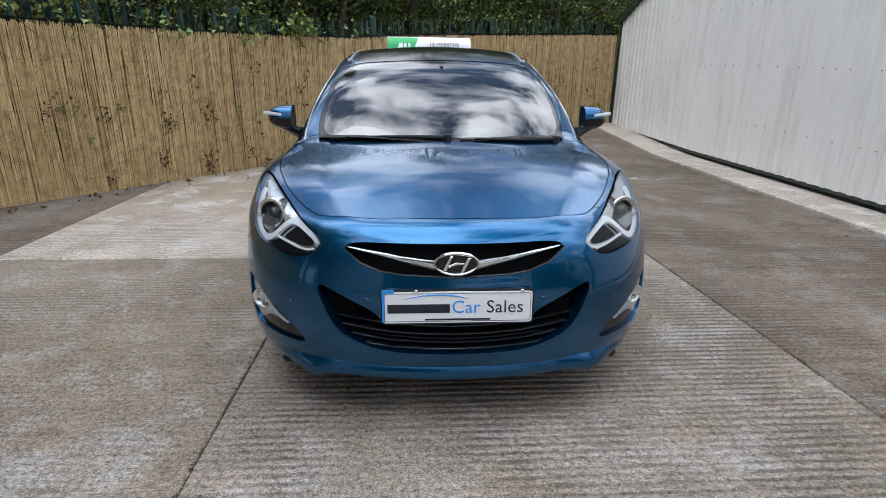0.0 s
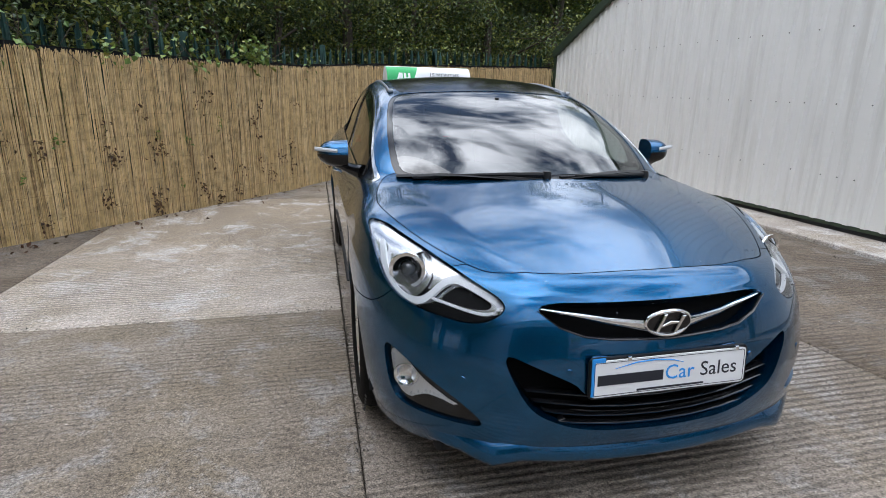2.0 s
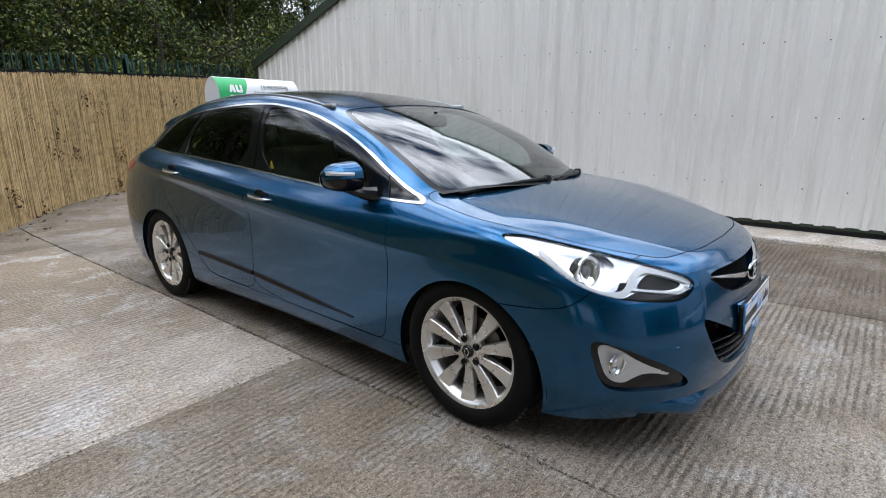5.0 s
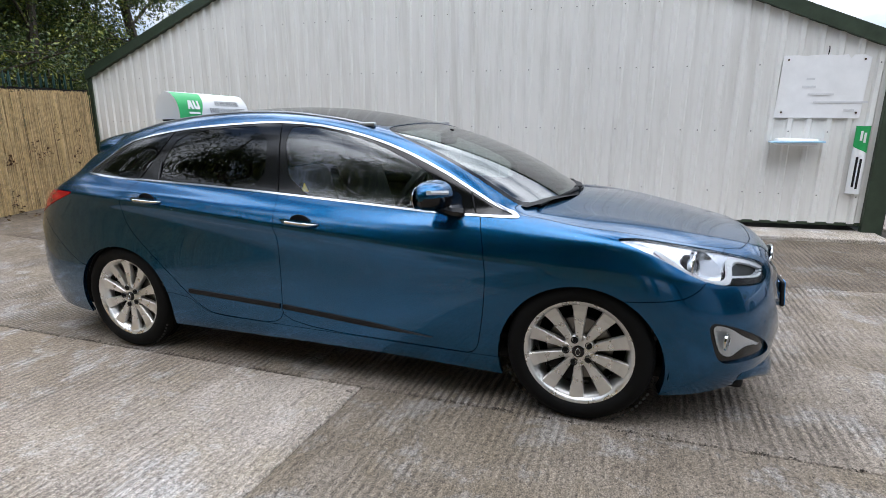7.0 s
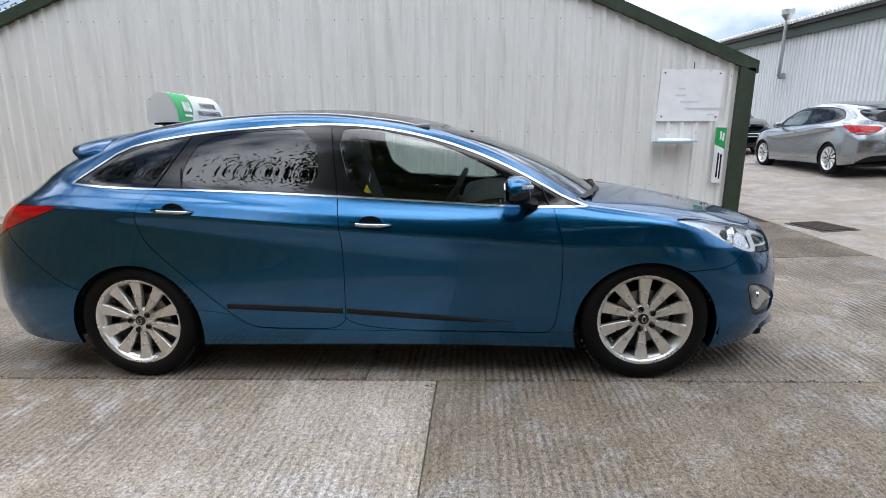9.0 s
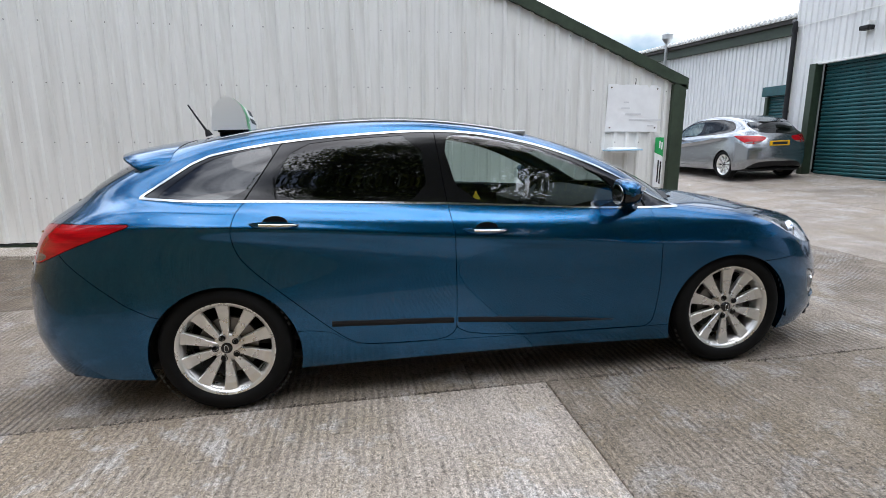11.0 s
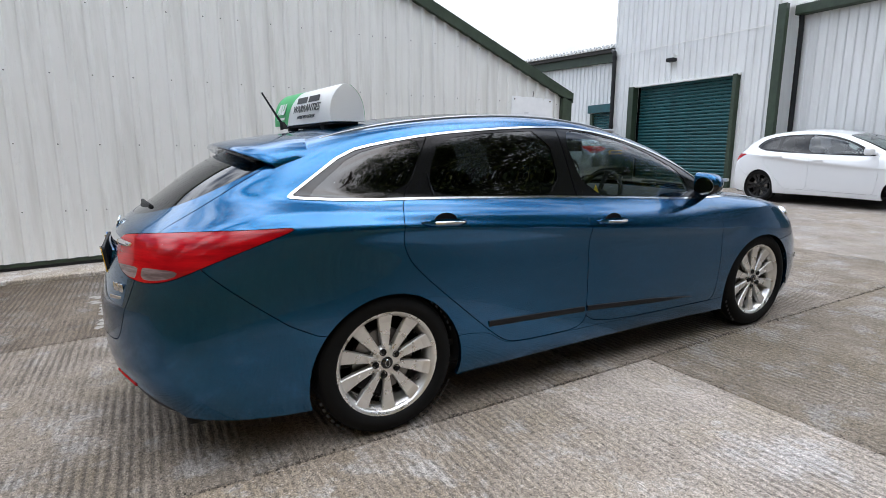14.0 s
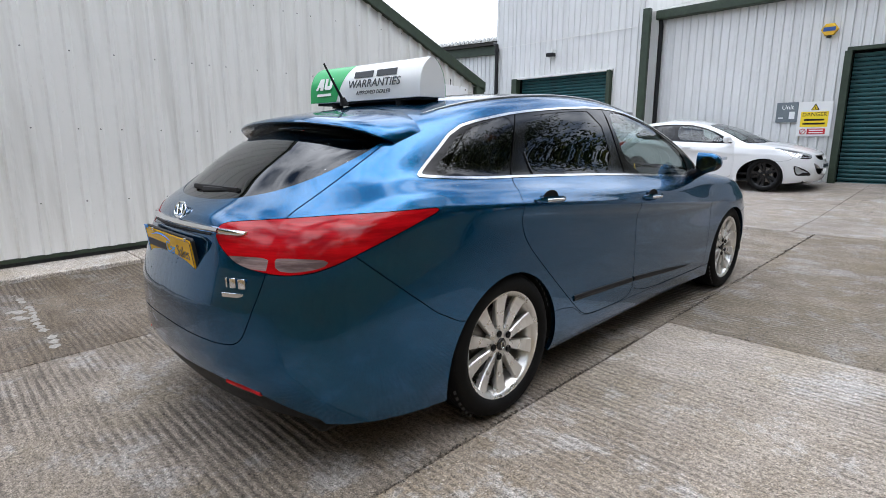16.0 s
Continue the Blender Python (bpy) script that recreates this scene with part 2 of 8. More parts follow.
M_WHITE = plain("white_board", (.87, .88, .89), .4, scale=5, var=.05)
M_GHOST = plain("faded_lettering", (.70, .71, .73), .45, scale=60, var=.06)
M_BAMBOO = by_piece("reed_canes", [(.15, .095, .042), (.66, .475, .225), (.53, .375, .175), (.75, .57, .31), (.29, .19, .088), (.78, .60, .34), (.57, .41, .185), (.68, .49, .235)], .62, .55, 11).m
M_WIRE = plain("rusty_wire", (.09, .06, .045), .6, .6)
M_LEAF = by_piece("tree_leaves", [(.014, .034, .006), (.045, .085, .014), (.020, .046, .008), (.10, .145, .022), (.24, .25, .036), (.026, .055, .010)], .5, .25, 3, bump=0).m
M_LEAF_IVY = by_piece("climber_leaves", [(.08, .15, .03), (.16, .24, .04), (.11, .18, .035), (.26, .27, .05)], .5, .2, 3, bump=0).m
M_LEAF_DEAD = by_piece("dead_leaves", [(.06, .026, .013), (.11, .052, .022), (.040, .02, .013), (.16, .10, .03)], .8, .3, 3, bump=0).m
M_BARK = plain("tree_bark", (.075, .06, .045), .9, scale=14, var=.4, grain=.8)


# ================= mesh tools =================


def mesh_ob(name, verts, faces, material, parent=None, label="", smooth=False, normals=None):
    me = bpy.data.meshes.new(name)
    me.from_pydata([tuple(v) for v in verts], [], [tuple(f) for f in faces])
    me.materials.append(material)
    if smooth:
        me.polygons.foreach_set("use_smooth", [True] * len(me.polygons))
    me.update()
    if normals is not None:
        at = me.attributes.new("custom_normal", "FLOAT_VECTOR", "POINT")
        at.data.foreach_set("vector", np.asarray(normals, np.float32).ravel())
    ob = new(name, me)
    if parent is not None:
        ob.parent = parent
    if label:
        ob["label"] = label
    return ob


def part(name, bm, material, parent=None, label="", smooth=False, sharp=35):
    """Links a bmesh as one mesh object under a thing or a part."""
    bmesh.ops.recalc_face_normals(bm, faces=bm.faces)
    me = bpy.data.meshes.new(name)
    if smooth:
        for f in bm.faces:
            f.smooth = True
        lim = radians(sharp)
        for e in bm.edges:
            if len(e.link_faces) == 2 and e.calc_face_angle(0) > lim:
                e.smooth = False
    bm.to_mesh(me)
    bm.free()
    me.materials.append(material)
    ob = new(name, me)
    if parent is not None:
        ob.parent = parent
    if label:
        ob["label"] = label
    return ob


def empty(name, label, category, group="", m=None, kind=""):
    ob = new(name)
    ob.empty_display_size = .1
    if m is not None:
        ob.matrix_world = m
    return tagged(ob, label, category, group, kind)


def box(bm, c, s, bevel=0.0, m=None, seg=2):
    r = bmesh.ops.create_cube(bm, size=1.0, matrix=Matrix.Translation(c) @ Matrix.Diagonal((*s, 1)))
    vs = r["verts"]
    if bevel:
        es = list({e for v in vs for e in v.link_edges})
        r = bmesh.ops.bevel(bm, geom=es, offset=bevel, segments=seg, affect="EDGES", profile=.5)
        vs = list({v for f in r["faces"] for v in f.verts} | {v for v in vs if v.is_valid})
    if m is not None:
        bmesh.ops.transform(bm, matrix=m, verts=vs)
    return vs


def cyl(bm, a, b, r1, r2=None, seg=16, caps=True):
    a, b = Vector(a), Vector(b)
    d = b - a
    m = Matrix.Translation((a + b) / 2) @ d.to_track_quat("Z", "Y").to_matrix().to_4x4()
    return bmesh.ops.create_cone(bm, cap_ends=caps, segments=seg, radius1=r1, radius2=r1 if r2 is None else r2, depth=d.length, matrix=m)["verts"]


def tube(bm, pts, r, seg=8, closed=False, radii=None):
    """A round tube along a line of points."""
    pts = [Vector(p) for p in pts]
    n, rings, up = len(pts), [], None
    for i, p in enumerate(pts):
        a, b = (pts[i - 1], pts[(i + 1) % n]) if closed else (pts[max(0, i - 1)], pts[min(n - 1, i + 1)])
        t = (b - a).normalized()
        if up is None:
            up = t.orthogonal().normalized()
        up = (up - up.dot(t) * t).normalized()
        side = t.cross(up)
        rr = float(radii[i]) if radii else float(r)
        rings.append([bm.verts.new(p + rr * (math.cos(k * 2 * math.pi / seg) * up + math.sin(k * 2 * math.pi / seg) * side)) for k in range(seg)])
    for i in range(n if closed else n - 1):
        A, B = rings[i], rings[(i + 1) % n]
        for k in range(seg):
            bm.faces.new((A[k], A[(k + 1) % seg], B[(k + 1) % seg], B[k]))
    if not closed:
        bm.faces.new(rings[0][::-1]), bm.faces.new(rings[-1])


def lathe(bm, prof, seg=48, m=None, close=False):
    """Turns a profile of (radius, height) about z."""
    rings = []
    for r, h in prof:
        if r < 1e-6:
            rings.append([bm.verts.new((0, 0, h))] * seg)
        else:
            rings.append([bm.verts.new((r * math.cos(k * 2 * math.pi / seg), r * math.sin(k * 2 * math.pi / seg), h)) for k in range(seg)])
    pairs = list(zip(rings, rings[1:] + ([rings[0]] if close else [])))
    for A, B in pairs[:len(rings) if close else len(rings) - 1]:
        for k in range(seg):
            f = [A[k], A[(k + 1) % seg], B[(k + 1) % seg], B[k]]
            f = [v for i, v in enumerate(f) if v not in f[:i]]
            if len(f) > 2:
                bm.faces.new(f)
    if m is not None:
        bmesh.ops.transform(bm, matrix=m, verts=list({v for r in rings for v in r}))


def plate(bm, poly, h0, h1, m=None, bevel=0.0):
    """A flat polygon (x, y) given thickness from h0 to h1 along z."""
    lo = [bm.verts.new((p[0], p[1], h0)) for p in poly]
    hi = [bm.verts.new((p[0], p[1], h1)) for p in poly]
    n = len(poly)
    fs = [bm.faces.new(lo[::-1]), bm.faces.new(hi)] + [bm.faces.new((lo[i], lo[(i + 1) % n], hi[(i + 1) % n], hi[i])) for i in range(n)]
    vs = lo + hi
    if bevel:
        es = [e for f in fs[:2] for e in f.edges]
        r = bmesh.ops.bevel(bm, geom=list(set(es)), offset=bevel, segments=1, affect="EDGES", profile=.5)
        vs = list({v for f in r["faces"] for v in f.verts} | {v for v in vs if v.is_valid})
    if m is not None:
        bmesh.ops.transform(bm, matrix=m, verts=vs)
    return vs


def lettering(text, size, m, material, parent, extrude=.0006, align="CENTER", name="lettering", shear=0.0, space=1.0):
    """Words in Blender's own font, turned into a mesh part."""
    cu = bpy.data.curves.new(name, "FONT")
    cu.body, cu.size, cu.extrude, cu.align_x, cu.align_y = text, size, extrude, align, "CENTER"
    cu.shear, cu.space_character, cu.resolution_u = shear, space, 3
    tmp = new("tmp_text", cu)
    deps = bpy.context.evaluated_depsgraph_get()
    me = bpy.data.meshes.new_from_object(tmp.evaluated_get(deps))
    bpy.data.objects.remove(tmp)
    bpy.data.curves.remove(cu)
    me.name = name
    me.transform(m)
    me.materials.clear()
    me.materials.append(material)
    ob = new(name, me)
    ob.parent = parent
    return ob


AX_NEGX = Matrix(((0, 0, -1, 0), (-1, 0, 0, 0), (0, 1, 0, 0), (0, 0, 0, 1)))     # text plane facing -x: its right is -y, its up z
AX_NEGY = Matrix(((1, 0, 0, 0), (0, 0, -1, 0), (0, 1, 0, 0), (0, 0, 0, 1)))      # facing -y: right is +x
AX_POSY = Matrix(((-1, 0, 0, 0), (0, 0, 1, 0), (0, 1, 0, 0), (0, 0, 0, 1)))      # facing +y: right is -x

# ================= the blue estate car: body surface =================
# Feature lines of one half of the body, each from the front centre round the flank to the rear centre: half width, length, height.
ROW_LIP = [(0, -.835, .19), (.38, -.825, .20), (.64, -.70, .20), (.82, -.42, .165), (.86, 0, .17), (.858, .38, .172), (.85, .9, .185), (.85, 1.6, .19), (.852, 2.4, .188), (.865, 2.85, .19), (.845, 3.25, .20), (.73, 3.60, .235), (.40, 3.775, .27), (0, 3.81, .275)]
ROW_LOW = [(0, -.892, .28), (.40, -.85, .285), (.68, -.715, .29), (.86, -.42, .30), (.885, 0, .31), (.878, .38, .29), (.874, .9, .28), (.872, 1.6, .28), (.880, 2.4, .29), (.895, 2.85, .31), (.875, 3.25, .34), (.765, 3.625, .37), (.42, 3.825, .38), (0, 3.865, .38)]
ROW_MID = [(0, -.91, .46), (.40, -.86, .465), (.70, -.70, .48), (.872, -.40, .50), (.905, 0, .53), (.888, .38, .50), (.880, .9, .48), (.878, 1.6, .48), (.888, 2.4, .53), (.908, 2.85, .56), (.885, 3.25, .56), (.775, 3.625, .56), (.42, 3.84, .55), (0, 3.88, .55)]
ROW_HIP = [(0, -.885, .61), (.40, -.83, .615), (.685, -.665, .625), (.862, -.37, .66), (.900, 0, .695), (.884, .38, .67), (.878, .9, .685), (.876, 1.6, .735), (.880, 2.4, .81), (.892, 2.85, .83), (.876, 3.25, .78), (.768, 3.60, .74), (.42, 3.815, .72), (0, 3.855, .72)]
ROW_CHAR = [(0, -.85, .70), (.40, -.79, .705), (.66, -.62, .71), (.845, -.33, .745), (.884, 0, .765), (.888, .38, .745), (.899, .9, .785), (.904, 1.6, .845), (.902, 2.4, .925), (.890, 2.85, .958), (.843, 3.25, .965), (.73, 3.56, .91), (.41, 3.765, .88), (0, 3.81, .88)]
ROW_SHOULDER = [(0, -.80, .752), (.39, -.745, .752), (.61, -.57, .775), (.785, -.27, .835), (.835, 0, .868), (.838, .38, .875), (.858, .9, .885), (.864, 1.6, .930), (.855, 2.4, .998), (.830, 2.85, 1.025), (.785, 3.22, 1.045), (.67, 3.50, 1.0), (.38, 3.70, .985), (0, 3.75, .985)]
ROW_BELT = [(0, -.765, .772), (.35, -.71, .775), (.54, -.50, .812), (.645, -.24, .868), (.71, .02, .905), (.79, .36, .925), (.806, .9, .95), (.806, 1.6, 1.003), (.79, 2.4, 1.05), (.768, 2.85, 1.075), (.712, 3.18, 1.095), (.60, 3.41, 1.08), (.35, 3.59, 1.06), (0, 3.635, 1.06)]
ROW_GLASS = [(0, -.71, .79), (.29, -.65, .796), (.43, -.44, .84), (.50, -.20, .887), (.58, .05, .918), (.755, .36, .942), (.752, .86, 1.09), (.738, 1.6, 1.20), (.718, 2.4, 1.215), (.70, 2.83, 1.195), (.655, 3.14, 1.175), (.565, 3.34, 1.15), (.335, 3.495, 1.135), (0, 3.53, 1.135)]
ROW_PILLAR = [(0, -.64, .815), (.22, -.575, .82), (.33, -.38, .862), (.37, -.16, .905), (.43, .08, .932), (.70, .37, .97), (.672, .82, 1.215), (.648, 1.6, 1.385), (.622, 2.4, 1.375), (.602, 2.80, 1.325), (.575, 3.06, 1.27), (.51, 3.24, 1.225), (.31, 3.395, 1.205), (0, 3.43, 1.205)]
ROW_ROOF = [(0, -.55, .84), (.13, -.47, .845), (.18, -.30, .885), (.20, -.11, .923), (.24, .10, .948), (.42, .22, .985), (.43, .72, 1.24), (.47, 1.6, 1.437), (.455, 2.4, 1.43), (.44, 2.78, 1.385), (.42, 3.00, 1.345), (.37, 3.14, 1.30), (.23, 3.28, 1.27), (0, 3.32, 1.27)]
ROW_CROWN = [(0, -.46, .862), (0, -.38, .88), (0, -.24, .908), (0, -.08, .935), (0, .10, .958), (0, .18, .985), (0, .65, 1.235), (0, 1.55, 1.462), (0, 2.35, 1.457), (0, 2.74, 1.415), (0, 2.94, 1.378), (0, 3.06, 1.345), (0, 3.15, 1.32), (0, 3.22, 1.305)]


S45 = math.sqrt(.5)
VIEWS = {"side": lambda V: V[:, 1:3], "front": lambda V: np.stack([abs(V[:, 0]), V[:, 2]], 1), "top": lambda V: np.stack([abs(V[:, 0]), V[:, 1]], 1),
         "nose": lambda V: np.stack([(abs(V[:, 0]) + V[:, 1]) * S45, V[:, 2]], 1), "tail": lambda V: np.stack([(abs(V[:, 0]) - V[:, 1]) * S45, V[:, 2]], 1)}


def line_distance(Q, pts):
    """Distance of points to an open line."""
    d = np.full(len(Q), 1e9)
    P = [np.array(p) for p in pts]
    for a, b in zip(P, P[1:]):
        t = np.clip(((Q - a) @ (b - a)) / ((b - a) @ (b - a)), 0, 1)
        d = np.minimum(d, np.linalg.norm(Q - a - t[:, None] * (b - a), axis=1))
    return d


def bspline(P, n, close_lo, close_hi):
    """Uniform cubic B-spline along axis 0, with mirrored ('m', over the centre plane) or straight ('s') ends, n steps a span."""
    def basis(A):
        def ghost(a, b, how):
            g = b.copy() if how == "m" else 2 * a - b
            if how == "m":
                g[..., 0] = -g[..., 0]
            return g
        E = np.concatenate([ghost(A[0], A[1], close_lo)[None], A, ghost(A[-1], A[-2], close_hi)[None]])
        return E

    def evaluate(A, steps):
        E, out = basis(A), []
        for i in range(len(A) - 1):
            for k in range(steps):
                t = k / steps
                w = ((1 - t) ** 3 / 6, (3 * t ** 3 - 6 * t ** 2 + 4) / 6, (-3 * t ** 3 + 3 * t ** 2 + 3 * t + 1) / 6, t ** 3 / 6)
                out.append(sum(w[j] * E[i + j] for j in range(4)))
        out.append((E[-3] + 4 * E[-2] + E[-1]) / 6)
        return np.array(out)
    C = P.copy()
    for _ in range(3):                      # draw the control net out so that the curve runs close to its knots
        C = C + 0.8 * (P - evaluate(C, 1))
    return evaluate(C, n)


def body_surface(nu=15, nv=9):
    """Half of the body (x negative: the driver's side) as points, normals and triangles."""
    rows = [ROW_LIP, ROW_LOW, ROW_MID, ROW_HIP, ROW_CHAR, ROW_SHOULDER, ROW_BELT, ROW_GLASS, ROW_PILLAR, ROW_ROOF, ROW_CROWN]
    P = np.array(rows, float)               # rows x columns x 3
    G = bspline(P.transpose(1, 0, 2), nu, "m", "m").transpose(1, 0, 2)
    # the pressed line along the flank: two more rows hold the surface close to it from the front door back to the tail
    U = np.linspace(0, P.shape[1] - 1, G.shape[1])
    k = (.85 * np.clip((U - 5.0) / 2.5, 0, 1) * np.clip((11.0 - U) / 2.0, 0, 1))[:, None]
    soft = bspline(G, 10, "s", "m")
    near = [(1 - k) * soft[40 + 4 * d] + k * (G[4] + .40 * (G[4 + d] - G[4])) for d in (-1, 1)]
    G = np.concatenate([G[:4], near[:1], G[4:5], near[1:], G[5:]])
    G = bspline(G, nv, "s", "m")
    G[..., 0] *= -1
    ax, front = np.abs(G[..., 0]), G[..., 1] < .3
    # bonnet: a raised line on each side, from the screen's corner to the grille
    xc = np.interp(G[..., 1], [-.80, -.70, -.45, -.10, .20], [.33, .40, .50, .575, .62])
    G[..., 2] += np.where(front & (G[..., 2] > .72), .0065 * np.exp(-np.abs(ax - xc) / .055) * np.clip((.24 - G[..., 1]) / .1, 0, 1), 0)
    # bumpers: folded edges beside the grille, and two swages at the back
    flat2 = G.reshape(-1, 3)
    for view, pts, h, w, far, sgn in (("front", [(.44, .705), (.495, .64), (.53, .575), (.50, .48), (.44, .385)], .010, .045, flat2[:, 1] < -.35, -1),
                                      ("tail", [(-2.75, .655), (-2.45, .66), (-2.2, .685), (-2.02, .735), (-1.86, .81)], .010, .05, flat2[:, 1] > 3.0, 1),
                                      ("tail", [(-2.42, .425), (-2.15, .43), (-1.93, .465)], .007, .028, flat2[:, 1] > 3.0, 1)):
        d = line_distance(VIEWS[view](flat2), pts)
        flat2[:, 1] += sgn * np.where(far, h * np.exp(-d / w), 0)
    G[:, 0, 0] = G[:, -1, 0] = 0
    G[-1, :, 0] = 0
    du, dv = np.gradient(G, axis=1), np.gradient(G, axis=0)
    du[:, 0, 1:] = 0; du[:, -1, 1:] = 0
    dv[-1, :, 1:] = 0
    Nn = np.cross(du, dv)
    Nn /= np.linalg.norm(Nn, axis=2, keepdims=True) + 1e-12
    for axis, turns in ((1, 14), (0, 2)):          # even out ripples along the panels
        for _ in range(turns):
            E = np.concatenate([np.take(Nn, [0], axis), Nn, np.take(Nn, [-1], axis)], axis)
            n = Nn.shape[axis]
            Nn = .25 * np.take(E, range(n), axis) + .5 * Nn + .25 * np.take(E, range(2, n + 2), axis)
    Nn[:, 0, 0] = Nn[:, -1, 0] = Nn[-1, :, 0] = 0
    Nn /= np.linalg.norm(Nn, axis=2, keepdims=True) + 1e-12
    flip = Nn[G.shape[0] // 3, G.shape[1] // 2, 0] > 0
    if flip:
        Nn = -Nn
    a, b = G.shape[:2]
    idx = np.arange(a * b).reshape(a, b)
    q = np.stack([idx[:-1, :-1], idx[:-1, 1:], idx[1:, 1:], idx[1:, :-1]], -1).reshape(-1, 4)
    T = np.concatenate([q[:, [0, 1, 2]], q[:, [0, 2, 3]]])
    V = G.reshape(-1, 3)
    fn = np.cross(V[T[:, 1]] - V[T[:, 0]], V[T[:, 2]] - V[T[:, 0]])
    if (fn * Nn.reshape(-1, 3)[T[:, 0]]).sum(1).mean() < 0:
        T = T[:, ::-1]
    return V, Nn.reshape(-1, 3), T


def compact(V, Nn, T):
    used, inv = np.unique(T, return_inverse=True)
    return V[used], Nn[used], inv.reshape(-1, 3)


def split(m, f):
    """Cuts a triangle mesh along f = 0: the part with f < 0 and the rest."""
    V, Nn, T = m
    s = f < 0
    cnt = s[T].sum(1)
    tin, tout = [T[cnt == 3]], [T[cnt == 0]]
    V2, N2, base = [V], [Nn], len(V)
    for lone_in in (True, False):
        X = T[cnt == (1 if lone_in else 2)]
        if not len(X):
            continue
        k = np.argmax(s[X] == lone_in, axis=1)
        r = np.arange(len(X))
        a, b, c = X[r, k], X[r, (k + 1) % 3], X[r, (k + 2) % 3]
        e = np.concatenate([np.sort(np.stack([a, b], 1), 1), np.sort(np.stack([a, c], 1), 1)])
        key, inv = np.unique(e, axis=0, return_inverse=True)
        inv = inv.reshape(-1)
        t = (f[key[:, 0]] / (f[key[:, 0]] - f[key[:, 1]]))[:, None]
        V2.append(V[key[:, 0]] * (1 - t) + V[key[:, 1]] * t)
        nn = Nn[key[:, 0]] * (1 - t) + Nn[key[:, 1]] * t
        N2.append(nn / (np.linalg.norm(nn, axis=1, keepdims=True) + 1e-12))
        p, q = base + inv[:len(X)], base + inv[len(X):]
        base += len(key)
        one, two = np.stack([a, p, q], 1), np.concatenate([np.stack([p, b, c], 1), np.stack([p, c, q], 1)])
        (tin if lone_in else tout).append(one)
        (tout if lone_in else tin).append(two)
    V, Nn = np.concatenate(V2), np.concatenate(N2)
    return compact(V, Nn, np.concatenate(tin)), compact(V, Nn, np.concatenate(tout))


def chaikin(pts, n=2):
    p = np.array(pts, float)
    for _ in range(n):
        nx = np.roll(p, -1, 0)
        p = np.stack([.75 * p + .25 * nx, .25 * p + .75 * nx], 1).reshape(-1, 2)
    return p


def sdf(Q, poly):
    """Signed distance of points to a closed polygon, negative inside."""
    d = np.full(len(Q), 1e9)
    inside = np.zeros(len(Q), bool)
    for a, b in zip(poly, np.roll(poly, -1, 0)):
        e = b - a
        t = np.clip(((Q - a) @ e) / (e @ e + 1e-15), 0, 1)
        d = np.minimum(d, np.linalg.norm(Q - a - t[:, None] * e, axis=1))
        cond = (a[1] <= Q[:, 1]) != (b[1] <= Q[:, 1])
        with np.errstate(divide="ignore", invalid="ignore"):
            inside ^= cond & (Q[:, 0] < a[0] + (Q[:, 1] - a[1]) / (b[1] - a[1]) * e[0])
    return np.where(inside, -d, d)


# ================= ground =================


def rise(x, y):
    """Height of the yard: level round the car, climbing a little towards the far units."""
    s = max(0.0, -4.2 - y)
    return .03 * s + .03 * max(0.0, x - 3.0) * min(1.0, s / 2) + .065 * max(0.0, y - 6.5)


bm = bmesh.new()
xs = [-300, -120, -50, -25, -15] + [-12 + 1.0 * i for i in range(37)] + [30, 60, 130, 300]
ys = [-300, -120, -50, -30] + [-22 + 1.0 * i for i in range(41)] + [25, 50, 120, 300]
gv = [[bm.verts.new((x, y, rise(max(-30, min(30, x)), max(-12, min(12, y))) - .03)) for y in ys] for x in xs]
for i in range(len(xs) - 1):
    for j in range(len(ys) - 1):
        bm.faces.new((gv[i][j], gv[i + 1][j], gv[i + 1][j + 1], gv[i][j + 1]))
ground = tagged(part("ground", bm, M_EARTH, smooth=True), "dark earth and grit under and beyond the concrete yard", "ground", kind="structure")


def slab(corners, mat, nx=6, ny=6, bevel=.006, label=""):
    """One bay of concrete: corners in order, bevelled edge, following the rise of the yard."""
    A, B, C, D = [Vector((*c, 0)) for c in corners]
    bm = bmesh.new()
    g = []
    for i in range(nx + 1):
        row = []
        for j in range(ny + 1):
            p = A.lerp(B, i / nx).lerp(D.lerp(C, i / nx), j / ny)
            p.z = rise(p.x, p.y)
            row.append(bm.verts.new(p))
        g.append(row)
    for i in range(nx):
        for j in range(ny):
            bm.faces.new((g[i][j], g[i + 1][j], g[i + 1][j + 1], g[i][j + 1]))
    edge = [e for e in bm.edges if e.is_boundary]
    r = bmesh.ops.extrude_edge_only(bm, edges=edge)
    mid = Vector((A + B + C + D) / 4)
    for v in [v for v in r["geom"] if isinstance(v, bmesh.types.BMVert)]:
        v.co.z -= bevel
        v.co.xy += (v.co.xy - mid.xy).normalized() * bevel
    edge = [e for e in bm.edges if e.is_boundary]
    r = bmesh.ops.extrude_edge_only(bm, edges=edge)
    for v in [v for v in r["geom"] if isinstance(v, bmesh.types.BMVert)]:
        v.co.z -= .12
    return part("slab", bm, mat, ground, label)


JX = -.905                     # the long joint beside the car


def jr(y):
    return 1.64 - .055 * y     # the joint on the far side of the car


